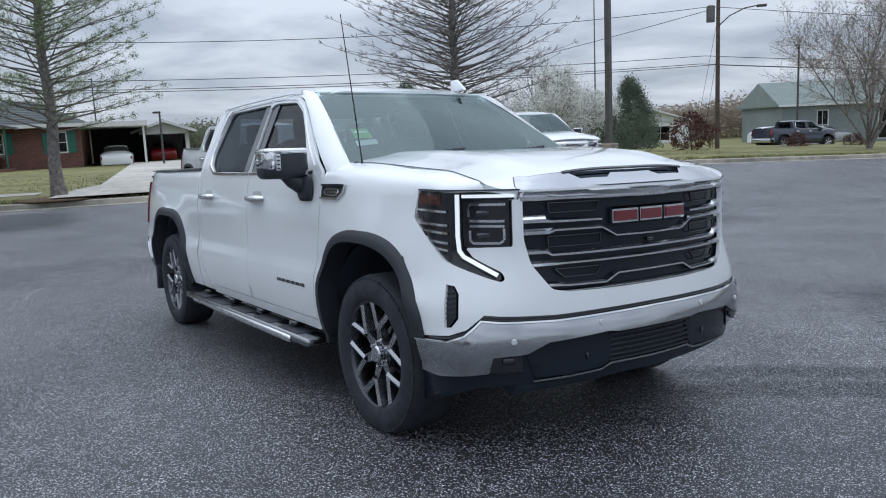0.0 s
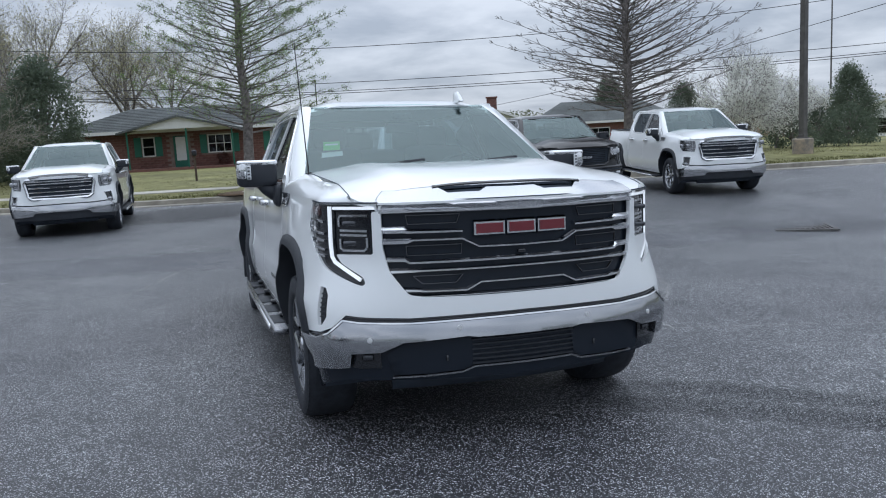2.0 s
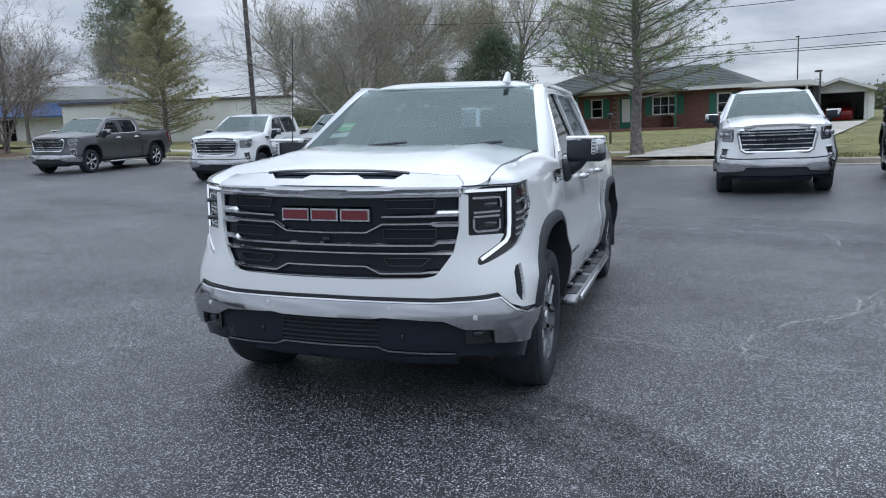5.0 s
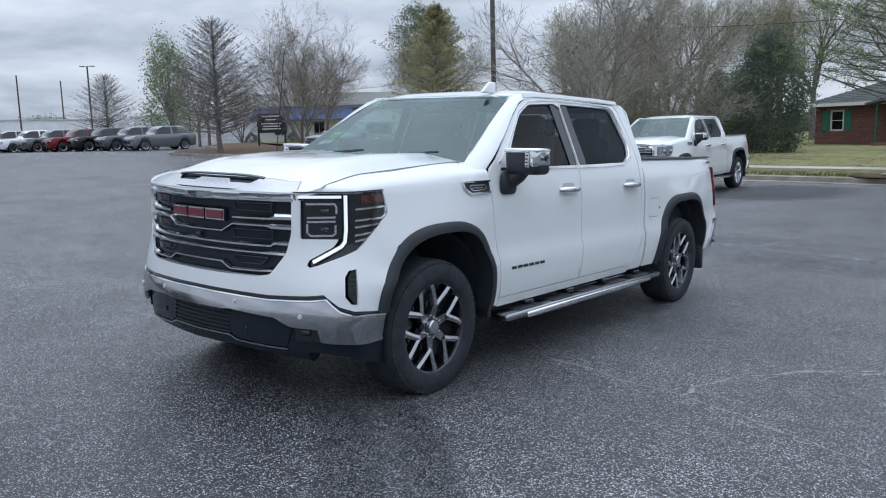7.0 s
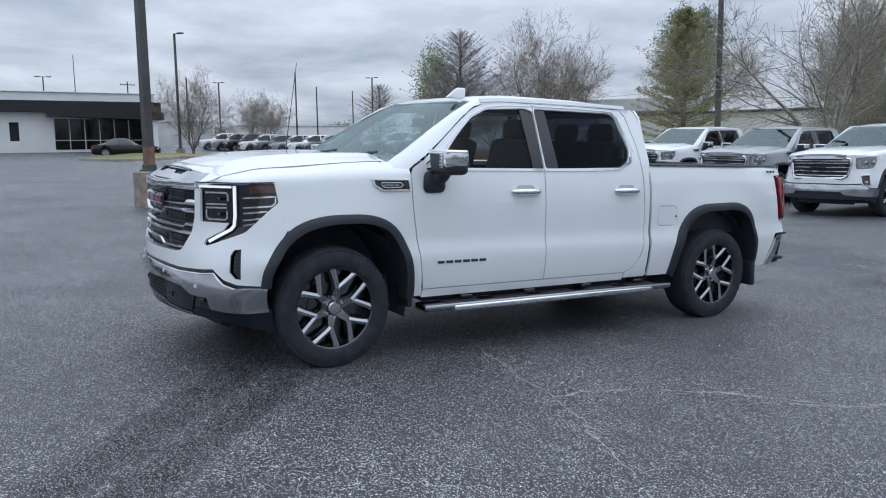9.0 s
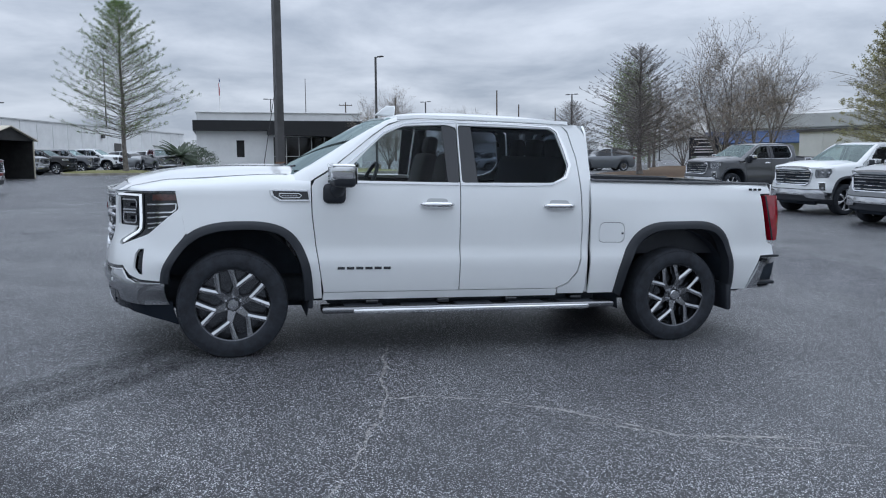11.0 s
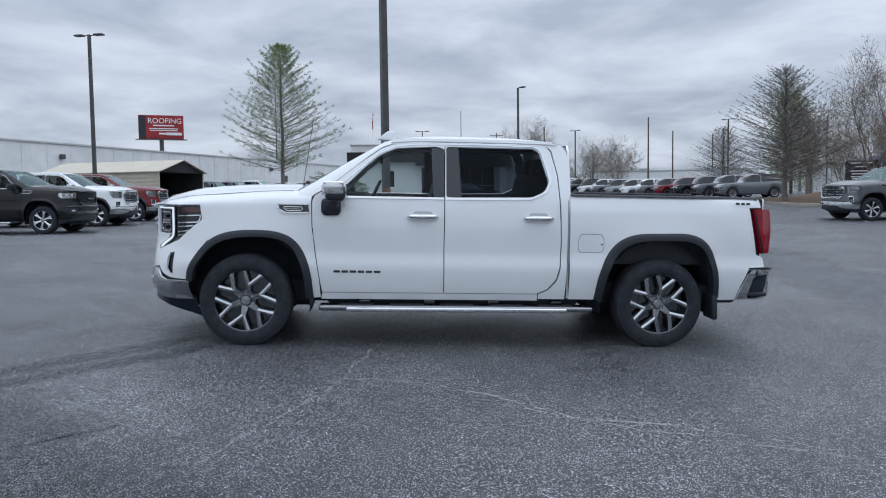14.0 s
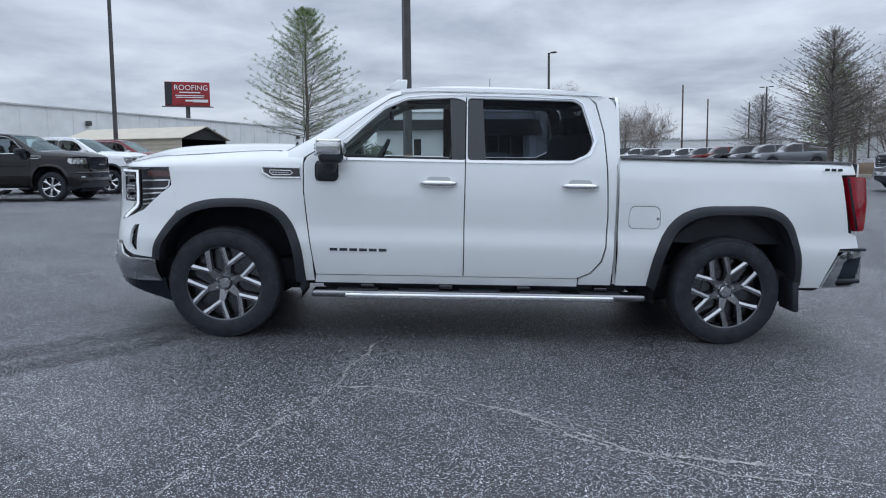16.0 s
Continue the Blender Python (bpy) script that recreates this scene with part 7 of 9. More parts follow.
def pine(h, seed, label):
    rng = random.Random(seed)
    segs, tips = [], []
    for i in range(12):
        segs.append((Vector((0, 0, h * i / 12)), Vector((0, 0, h * (i + 1) / 12)), 0.24 * (1 - i / 13), 0.24 * (1 - (i + 1) / 13)))
    for i in range(60):
        f = 0.5 + 0.49 * i / 60
        a = i * 2.4
        L = h * 0.34 * (1.2 - f) * rng.uniform(0.6, 1.3) + 0.6
        p = Vector((0, 0, h * f))
        d = Vector((math.cos(a), math.sin(a), 0.35)).normalized()
        limb(segs, tips, p, d, L, 0.05, 1, rng, 2, (20, 55), 0.1, 0.6, 0.1)
    return tree("pine_tree", label, "tree", segs, tips, bark, leaf_pine, 0.14, 12, 0.26, seed)


def mass(h, w, seed, label, name, leaf_mat, leaf=0.10, n=900, per=7, mat=None, low=0.05):
    """A dense shrub or evergreen: limbs under an uneven shell of leaves."""
    rng = random.Random(seed)
    segs, tips = [], []
    for i in range(16):
        a = rng.uniform(0, 6.28)
        t = radians(rng.uniform(5, 60))
        d = Vector((math.cos(a) * math.sin(t), math.sin(a) * math.sin(t), math.cos(t)))
        segs.append((Vector((0, 0, -0.1)), Vector((0, 0, h * 0.2)), 0.06 * h / 4, 0.05 * h / 4))
        segs.append((Vector((0, 0, h * 0.2)), Vector((d.x * w * 0.4, d.y * w * 0.4, h * 0.2 + d.z * h * 0.6)), 0.04 * h / 4, 0.01))
    for _ in range(n):
        a = rng.uniform(0, 6.28)
        f = rng.uniform(low, 1)
        prof = math.sin(math.pi * min(1, 0.18 + 0.82 * f) ** 0.9) ** 0.6
        lump = 0.75 + 0.5 * noise.noise((math.cos(a) * 1.5, math.sin(a) * 1.5, f * 3 + seed))
        rr = w / 2 * prof * lump * rng.uniform(0.55, 1.0) ** 0.5
        tips.append(Vector((rr * math.cos(a), rr * math.sin(a), h * f * (0.9 + 0.2 * noise.noise((a, f, seed * 1.7))))))
    return tree(name, label, "tree" if h > 2.5 else "shrub", segs, tips, mat or bark, leaf_mat, leaf, per, 0.13 * h / 3, seed)


def planted(x, y, turn=0, scale=1.0, sink=0.0, lift=0.0):
    return pose(x, y, ground_z(x, y) + lift - sink, 0, 0, turn) @ Matrix.Scale(scale, 4)


def put(ob, *spots):
    """Stands a thing at the first spot and copies of it at the others."""
    ob.matrix_world = spots[0]
    for m in spots[1:]:
        copy_thing(ob, m)


LAWN = 0.27
put(cypress(10.5, 0.155, 4.3, 3, True, "tall bald cypress in hazy new green leaf on the verge", 0.17, 9, leaf_size=0.022), planted(0.36, 20.5, 0, 1, 0, 0.2))
put(cypress(10.5, 0.16, 4.8, 7, False, "bare bald cypress with fine grey limbs on the verge", 0.17, dense=1.8), planted(12.3, 18.2, 40, 1, 0, 0.2))
put(cypress(12.6, 0.17, 6.6, 11, True, "conical bald cypress in thin new leaf on a grass island", 0.20, 7, dense=1.2, leaf_size=0.026), planted(-56.6, -7.2, 0))
put(forked(7.6, 21, "large leafless tree with many grey stems behind the parked trucks", "bare_tree", leaf_bud, 7, 0.07, 0.022, 1, 0.08, (6, 50), 0.10, pale_bark), planted(-9.7, 22.4, 0, 1.0, 0, LAWN), planted(-14.5, 40, 80, 1.25, 0, LAWN))
put(forked(8.3, 25, "leafless crape myrtle with reddish buds on a planted island", "crape_myrtle", leaf_bud, 8, 0.07, 0.04, 2, 0.075, (4, 40)),
    planted(-31.0, 27.0, 0, 0.9), planted(-60.2, 13.9, 200, 0.85), planted(34.2, 16.0, 30, 1.05), planted(-70, 22, 300, 0.7), planted(-45.3, 33.5, 60, 0.65), planted(-88, 30, 20, 0.8))
put(forked(11.0, 31, "tall hardwood in hazy yellow-green spring leaf", "hardwood_tree", leaf_spring, 6, 0.30, 0.05, 2, 0.11, (12, 52), 0.22, trunk=0.19),
    planted(-11.0, 58, 0, 1.1, 0, LAWN), planted(-5.5, 62, 90, 1.0, 0, LAWN), planted(-19.5, 52, 200, 1.0, 0, LAWN), planted(-15.0, 64, 300, 1.1, 0, LAWN), planted(-2.5, 72, 30, 0.95, 0, LAWN),
    planted(-48, 60, 240, 0.95), planted(-24, 70, 10, 1.1, 0, LAWN), planted(-36, 66, 160, 1.1))
put(cypress(8.6, 0.16, 3.6, 14, True, "broad cypress in yellow-green new leaf", 0.1, 4, leaf_spring, 1.0, leaf_size=0.05), planted(-27.0, 34.6, 0))
put(cypress(6.4, 0.12, 4.4, 15, False, "bare cypress with level grey limbs", 0.14, dense=1.2), planted(-33.4, 23.0, 50, 1.1, 0, 0.2), planted(-64.0, 33.0, 90, 0.9))
put(forked(10.0, 37, "bare brown hardwood with reddish twigs", "bare_hardwood", leaf_bud, 4, 0.22, 0.028, 1, 0.10, (10, 44), 0.14, trunk=0.17),
    planted(-18.5, 46, 0, 1.0, 0, LAWN), planted(-57, 50, 10, 0.95), planted(-74, 46, 200, 0.85), planted(-28, 58, 250, 1.05), planted(-42, 52, 70, 0.9), planted(-49.5, 33.5, 30, 0.72), planted(-43.0, 38.0, 130, 0.75), planted(-38.0, 35.5, 210, 0.72), planted(-54.5, 36.0, 300, 0.75), planted(26, 30, 40, 0.55, 0, LAWN), planted(70, 12, 90, 0.8))
put(pine(16.5, 41, "tall dark pine above the other trees"), planted(-53.1, 65.1, 0, 0.86), planted(-57.5, 69, 120, 0.78))
put(mass(10.5, 5.4, 43, "upright tree in full fresh green leaf", "leafy_tree", leaf_fresh, 0.12, 1300, 6, None, 0.10), planted(-66.5, 41.0, 0, 1.05))
put(mass(5.8, 4.6, 45, "dense dark evergreen beside the brick house", "evergreen_tree", leaf_dark, 0.075, 2200, 10, None, 0.0), planted(-7.9, 36.5, 0, 1.0, 0, LAWN), planted(-10.0, 39.5, 140, 0.72, 0, LAWN), planted(-17.5, 57, 90, 0.9, 0, LAWN),
    planted(34, 30.5, 30, 0.75, 0, LAWN), planted(36, 60, 60, 1.1), planted(44, 60, 100, 1.0))
put(forked(4.6, 47, "brown leafless thicket behind the parked trucks", "thicket", leaf_olive, 6, 0.06, 0.035, 1, 0.03, (5, 60), 0.14, pale_bark), planted(-12.2, 31.0, 0, 1.0, 0, LAWN), planted(-10.2, 33.5, 70, 0.95, 0, LAWN), planted(-14.8, 32.0, 140, 1.05, 0, LAWN), planted(-17.0, 36.0, 200, 1.1, 0, LAWN))
put(mass(7.0, 6.0, 46, "olive-green bushy tree behind the house", "bushy_tree", leaf_olive, 0.12, 900, 6), planted(13.5, 76, 0, 0.5), planted(28.4, 90, 130, 1.28), planted(20, 90, 50, 0.6), planted(30, 95, 90, 1.0), planted(-22, 54, 100, 0.7, 0, LAWN), planted(-130, 30, 0, 1.0),
    planted(-150, 10, 60, 1.2), planted(60, 80, 10, 1.0), planted(75, 70, 120, 1.1), planted(90, 60, 10, 1.2), planted(105, 50, 70, 1.3), planted(45, 90, 30, 1.2))
put(forked(4.4, 51, "dogwood in full white flower", "dogwood_tree", leaf_white, 6, 0.34, 0.055, 2, 0.06, (40, 78), 0.12, bark, 0.0, trunk=0.11), planted(20.8, 22.8, 0, 0.92, 0, LAWN), planted(24.0, 24.8, 120, 0.95, 0, LAWN))
put(mass(2.0, 3.2, 55, "rounded shrub with dark red leaves", "red_shrub", leaf_shrub, 0.07, 420, 6), planted(31, 23.6, 60, 1.0, 0, LAWN), planted(39.6, 23, 90, 0.55), planted(0.8, 46.6, 20, 0.5, 0, LAWN), planted(44, 22, 0, 0.5))
put(mass(1.6, 2.6, 56, "clipped dark green shrub", "green_shrub", leaf_dark, 0.06, 380, 6), planted(23, 22.8, 0, 1.1, 0, LAWN), planted(25.2, 23.6, 60, 1.0, 0, LAWN), planted(27.6, 24.3, 30, 1.15, 0, LAWN), planted(-43, 36.5, 90, 0.6), planted(-46, 35, 20, 0.6), planted(-66, -2, 0, 1.2))

# ---- buildings ----
BRICK_MESHES = {}


def brick_wall_pieces(parent, x0, x1, z0, z1, holes, limit=300, course=0.30, length=0.72):
    """Brick faces on a wall in the plane y = 0 (facing -y): blocks of brickwork with recessed joints, a shared mesh for each size."""
    n = 0
    spill = bmesh.new()
    z = z0
    row = 0
    while z + course <= z1 + 1e-6:
        x = x0 - (length / 2 if row % 2 else 0)
        while x < x1:
            a, b = max(x, x0), min(x + length, x1)
            x += length
            if b - a < 0.06:
                continue
            if any(a < hx1 and b > hx0 and z < hz1 and z + course > hz0 for hx0, hx1, hz0, hz1 in holes):
                continue
            key = (round(b - a - 0.012, 2), round(course - 0.012, 3))
            if n < limit:
                if key not in BRICK_MESHES:
                    bm = bmesh.new()
                    box(bm, (0, 0, 0), (key[0], 0.03, key[1]))
                    BRICK_MESHES[key] = finish(bm, "brick", brick_mat, False)
                ob = new("brick", BRICK_MESHES[key])
                ob.parent = parent
                ob.location = ((a + b) / 2, -0.008, z + course / 2)
                n += 1
            else:
                box(spill, ((a + b) / 2, -0.008, z + course / 2), (key[0], 0.03, key[1]))
        z += course
        row += 1
    if len(spill.verts):
        o = part("brickwork", spill, brick_mat, parent, "", False)
        o["kind"] = "stuff"
    else:
        spill.free()


def wall_with_holes(x0, x1, z0, z1, holes, t, y=0.0):
    """An upright wall along x with openings cut through it."""
    bm = bmesh.new()
    xs = sorted({x0, x1, *[h[0] for h in holes], *[h[1] for h in holes]})
    zs = sorted({z0, z1, *[h[2] for h in holes], *[h[3] for h in holes]})
    for a, b in zip(xs, xs[1:]):
        for c, d in zip(zs, zs[1:]):
            mx, mz = (a + b) / 2, (c + d) / 2
            if any(h[0] < mx < h[1] and h[2] < mz < h[3] for h in holes):
                continue
            box(bm, (mx, y + t / 2, mz), (b - a, t, d - c))
    bmesh.ops.remove_doubles(bm, verts=bm.verts[:], dist=0.0005)
    return bm


def window(parent, x, z, w, h, y=0.0, shutters=True, mat=None, cols=2):
    wn = new("window")
    wn.parent = parent
    bm = bmesh.new()
    t = 0.07
    for c, s in (((x, y - 0.01, z + h / 2 - t / 2), (w, 0.10, t)), ((x, y - 0.01, z - h / 2 + t / 2), (w, 0.10, t)), ((x - w / 2 + t / 2, y - 0.01, z), (t, 0.10, h)), ((x + w / 2 - t / 2, y - 0.01, z), (t, 0.10, h))):
        box(bm, c, s)
    part("window_frame", bm, trim_white, wn, "", False)
    bm = bmesh.new()
    for i in range(1, cols):
        box(bm, (x - w / 2 + w * i / cols, y + 0.015, z), (0.04, 0.04, h - 0.1))
    box(bm, (x, y + 0.015, z), (w - 0.1, 0.04, 0.04))
    part("glazing_bar", bm, trim_white, wn, "", False)
    bm = bmesh.new()
    box(bm, (x, y + 0.03, z), (w - 0.12, 0.01, h - 0.12))
    part("pane", bm, house_glass, wn, "", False)
    bm = bmesh.new()
    box(bm, (x, y + 0.30, z), (w, 0.02, h))
    part("curtain", bm, trim_white, wn, "", False)
    if shutters:
        for s in (-1, 1):
            bm = bmesh.new()
            box(bm, (x + s * (w / 2 + 0.24), -0.055, z), (0.42, 0.05, h), 0.01)
            part("shutter", bm, shutter_green, wn, "", False)


def gable_roof(bm, x0, x1, y0, y1, z, rise, over=0.5, hip=0.0, t=0.14):
    ym = (y0 + y1) / 2
    a = [(x0 - over, y0 - over, z), (x1 + over, y0 - over, z), (x1 + over - hip, ym, z + rise), (x0 - over + hip, ym, z + rise), (x0 - over, y1 + over, z), (x1 + over, y1 + over, z)]
    up = [bm.verts.new(c) for c in a]
    dn = [bm.verts.new((c[0], c[1], c[2] - t)) for c in a]
    for vs, flip in ((up, False), (dn, True)):
        for f in ((0, 1, 2, 3), (5, 4, 3, 2), (1, 5, 2), (4, 0, 3)):
            q = [vs[i] for i in f]
            bm.faces.new(q[::-1] if flip else q)
    for i, j in ((0, 1), (1, 5), (5, 4), (4, 0)):
        bm.faces.new((up[i], dn[i], dn[j], up[j]))
    bmesh.ops.recalc_face_normals(bm, faces=bm.faces[:])


def shingle_rows(parent, x0, x1, y0, y1, z, rise, over, hip, rows=14):
    """Overlapping courses on the front slope."""
    ym = (y0 + y1) / 2
    for k in range(rows):
        f0, f1 = k / rows, (k + 1.08) / rows
        bm = bmesh.new()
        vs = []
        for f, lift in ((f0, 0.035), (min(f1, 1), 0.008)):
            yy = y0 - over + (ym - y0 + over) * f
            zz = z + rise * f + lift
            vs.append(((x0 - over + hip * f, yy, zz), (x1 + over - hip * f, yy, zz)))
        a, b, c, d = bm.verts.new(vs[0][0]), bm.verts.new(vs[0][1]), bm.verts.new(vs[1][1]), bm.verts.new(vs[1][0])
        bm.faces.new((a, b, c, d))
        e, g = bm.verts.new((vs[0][0][0], vs[0][0][1], vs[0][0][2] - 0.03)), bm.verts.new((vs[0][1][0], vs[0][1][1], vs[0][1][2] - 0.03))
        bm.faces.new((a, e, g, b))
        part("shingle_course", bm, shingle, parent, "", False)


def brick_house():
    """The long, low brick house with green shutters, a porch and a carport."""
    W = 14.0
    T = thing("brick_house", pose(-8.55, 48.7, 0.22, 0, 0, -13.3), "single-storey red brick house with green shutters and a grey shingle roof", "house")
    holes = [(0.9, 1.7, 1.0, 2.2), (4.6, 5.4, 1.0, 2.2), (6.5, 7.4, 0.15, 2.2), (8.6, 10.1, 1.05, 2.2), (12.5, 13.3, 1.0, 2.2)]
    w = part("wall", wall_with_holes(0, W, -0.3, 2.6, holes, 0.25), mortar, T, "red brick wall", False)
    brick_wall_pieces(w, 0, W, -0.1, 2.6, holes, 300, 0.15, 0.42)
    bm = bmesh.new()
    for c, s in (((0.12, 4.5, 1.15), (0.25, 8.5, 2.9)), ((W - 0.12, 4.5, 1.15), (0.25, 8.5, 2.9)), ((W / 2, 8.9, 1.15), (W, 0.25, 2.9))):
        box(bm, c, s)
    part("wall", bm, brick_mat, T, "", False)
    bm = bmesh.new()
    box(bm, (W / 2, 1.5, 1.2), (W - 0.6, 0.05, 2.6))
    part("room_shade", bm, dark_void, T, "", False)
    for x, z, ww, h, c in ((1.3, 1.6, 0.8, 1.2, 1), (5.0, 1.6, 0.8, 1.2, 1), (9.35, 1.62, 1.5, 1.15, 3), (12.9, 1.6, 0.8, 1.2, 1)):
        window(T, x, z, ww, h, 0.05, True, None, c)
    bm = bmesh.new()
    box(bm, (6.95, 0.08, 1.17), (0.9, 0.08, 2.05), 0.01)
    d = part("door", bm, shutter_green, T, "green front door with a pale screen", False)
    bm = bmesh.new()
    box(bm, (6.95, 0.02, 1.4), (0.6, 0.03, 1.45), 0.01)
    part("door_panel", bm, trim_white, d, "", False)
    bm = bmesh.new()
    gable_roof(bm, 0, W, 0, 9.0, 2.62, 1.55, 0.55, 3.4)
    r = part("roof", bm, shingle, T, "grey asphalt shingle roof", False)
    shingle_rows(r, 0, W, 0, 9.0, 2.62, 1.55, 0.55, 3.4)
    bm = bmesh.new()
    for c, s in (((W / 2, -0.56, 2.54), (W + 1.2, 0.05, 0.20)), ((-0.56, 4.5, 2.54), (0.05, 10.1, 0.20)), ((W + 0.56, 4.5, 2.54), (0.05, 10.1, 0.20))):
        box(bm, c, s)
    part("eaves_board", bm, trim_white, T, "", False)
    # porch gable over the door
    bm = bmesh.new()
    x0, x1, zt = 4.0, 10.6, 2.60
    xm = (x0 + x1) / 2
    vs = [bm.verts.new(c) for c in ((x0, -1.6, zt), (x1, -1.6, zt), (xm, -1.6, zt + 0.72))]
    bm.faces.new(vs)
    vb = [bm.verts.new((v.co.x, -1.5, v.co.z)) for v in vs]
    bm.faces.new(vb[::-1])
    part("porch_gable", bm, trim_white, T, "white boarded porch gable", False)
    bm = bmesh.new()
    for s in (0, 1):
        a = (x0 - 0.35, zt - 0.10) if not s else (x1 + 0.35, zt - 0.10)
        q = [(a[0], -1.8, a[1]), (xm, -1.8, zt + 0.81), (xm, 3.4, zt + 0.81), (a[0], 3.4, a[1])]
        up = [bm.verts.new(c) for c in q]
        dn = [bm.verts.new((c[0], c[1], c[2] - 0.12)) for c in q]
        bm.faces.new(up)
        bm.faces.new(dn[::-1])
        for i in range(4):
            bm.faces.new((up[i], dn[i], dn[(i + 1) % 4], up[(i + 1) % 4]))
    bmesh.ops.recalc_face_normals(bm, faces=bm.faces[:])
    part("porch_roof", bm, shingle, T, "", False)
    bm = bmesh.new()
    box(bm, ((x0 + x1) / 2, -0.85, 0.0), (x1 - x0, 1.7, 0.55), 0.02)
    part("porch_step", bm, brick_mat, T, "brick porch base", False)
    for x in (4.2, 7.7, 10.4):
        bm = bmesh.new()
        box(bm, (x, -1.5, 1.43), (0.09, 0.09, 2.34), 0.01)
        part("porch_post", bm, shutter_green, T, "", False)
    # carport at the end of the house
    bm = bmesh.new()
    box(bm, (W + 1.8, 3.6, 2.52), (3.7, 8.0, 0.30), 0.01)
    part("carport_roof", bm, trim_white, T, "", False)
    # carport walls coloured near-black for the shade under its roof
    bm = bmesh.new()
    for c, s in (((W + 3.4, 5.4, 1.1), (0.12, 4.0, 2.7)), ((W + 1.8, 7.4, 1.1), (3.4, 0.12, 2.7))):
        box(bm, c, s)
    part("carport_wall", bm, dark_void, T, "", False)
    for y in (0.0, 3.5):
        bm = bmesh.new()
        box(bm, (W + 3.4, y, 1.1), (0.12, 0.12, 2.6), 0.01)
        part("carport_post", bm, trim_white, T, "", False)


brick_house()


def gabled(name, m, w, d, wall_h, rise, wall_mat, roof_mat, label, front_open=False, windows=(), gable_front=True, hip=0.0, chimney=None, gable_mat=None):
    """A plain building: four walls, a pitched roof, openings in front."""
    T = thing(name, m, label, "building")
    holes = [(x - ww / 2, x + ww / 2, z - h / 2, z + h / 2) for x, z, ww, h in windows]
    if not front_open:
        part("wall", wall_with_holes(0, w, -0.8, wall_h, holes, 0.25), wall_mat, T, "", False)
    for c, s in (((0.12, d / 2, wall_h / 2 - 0.4), (0.25, d - 0.6, wall_h + 0.8)), ((w - 0.12, d / 2, wall_h / 2 - 0.4), (0.25, d - 0.6, wall_h + 0.8)), ((w / 2, d - 0.15, wall_h / 2 - 0.4), (w, 0.25, wall_h + 0.8))):
        bm = bmesh.new()
        box(bm, c, s)
        part("wall", bm, wall_mat, T, "", False)
    if holes:
        bm = bmesh.new()
        box(bm, (w / 2, 1.2, wall_h / 2), (w - 0.6, 0.05, wall_h - 0.1))
        part("room_shade", bm, dark_void, T, "", False)
    for x, z, ww, h in windows:
        window(T, x, z, ww, h, 0.06, False, None, max(2, int(ww / 0.9)))
    bm = bmesh.new()
    if gable_front:
        a = [(-0.5, -0.6, wall_h), (w + 0.5, -0.6, wall_h), (w / 2, -0.6, wall_h + rise), (-0.5, d + 0.4, wall_h), (w + 0.5, d + 0.4, wall_h), (w / 2, d + 0.4, wall_h + rise)]
        up = [bm.verts.new(c) for c in a]
        dn = [bm.verts.new((c[0], c[1], c[2] - 0.16)) for c in a]
        for i, j, k, l in ((0, 2, 5, 3), (2, 1, 4, 5)):
            bm.faces.new((up[i], up[j], up[k], up[l]))
            bm.faces.new((dn[l], dn[k], dn[j], dn[i]))
        for i, j in ((0, 2), (2, 1), (1, 4), (4, 5), (5, 3), (3, 0)):
            bm.faces.new((up[i], dn[i], dn[j], up[j]))
        bmesh.ops.recalc_face_normals(bm, faces=bm.faces[:])
        part("roof", bm, roof_mat, T, "", False)
        for y in (0.0, d - 0.1):
            bm = bmesh.new()
            bm.faces.new([bm.verts.new(c) for c in ((0, y, wall_h - 0.2), (w, y, wall_h - 0.2), (w, y, wall_h - 0.02), (w / 2, y, wall_h + rise - 0.18), (0, y, wall_h - 0.02))])
            part("gable", bm, gable_mat or wall_mat, T, "", False)
        for s in (-1, 1):
            bm = bmesh.new()
            L = math.hypot(w / 2 + 0.5, rise)
            box(bm, (w / 2 + s * (w / 4 + 0.25), -0.62, wall_h + rise / 2 - 0.08), (L, 0.05, 0.18), 0, Matrix.Rotation(s * math.atan2(rise, w / 2 + 0.5), 3, "Y"))
            part("barge_board", bm, trim_white, T, "", False)
    else:
        gable_roof(bm, 0, w, 0, d, wall_h, rise, 0.45, hip)
        part("roof", bm, roof_mat, T, "", False)
        bm = bmesh.new()
        box(bm, (w / 2, -0.46, wall_h - 0.08), (w + 0.9, 0.05, 0.18))
        part("eaves_board", bm, trim_white, T, "", False)
    if chimney:
        bm = bmesh.new()
        box(bm, chimney, (0.9, 0.7, 2.6), 0.01)
        box(bm, (chimney[0], chimney[1], chimney[2] + 1.32), (1.05, 0.85, 0.12), 0.01)
        part("chimney", bm, brick_mat, T, "red brick chimney", False)
    return T


gabled("gabled_house", pose(20.0, 61.5, -0.55, 0, 0, -20), 8.6, 10, 2.5, 1.7, white_wall, shingle, "white gabled house with a brick chimney and grey roof", False, ((2.2, 1.4, 1.2, 1.2), (6.2, 1.4, 1.2, 1.2)), True, 0, (4.6, 3.0, 3.9))
gabled("brick_bungalow", pose(27.8, 58.2, -0.6, 0, 0, -20), 12, 9, 2.6, 1.9, brick_mat, shingle, "red brick bungalow with a grey shingle roof", False, ((2.0, 1.4, 1.4, 1.2), (5.2, 1.4, 2.0, 1.3), (9.2, 1.4, 1.2, 1.2)), False, 3.0)
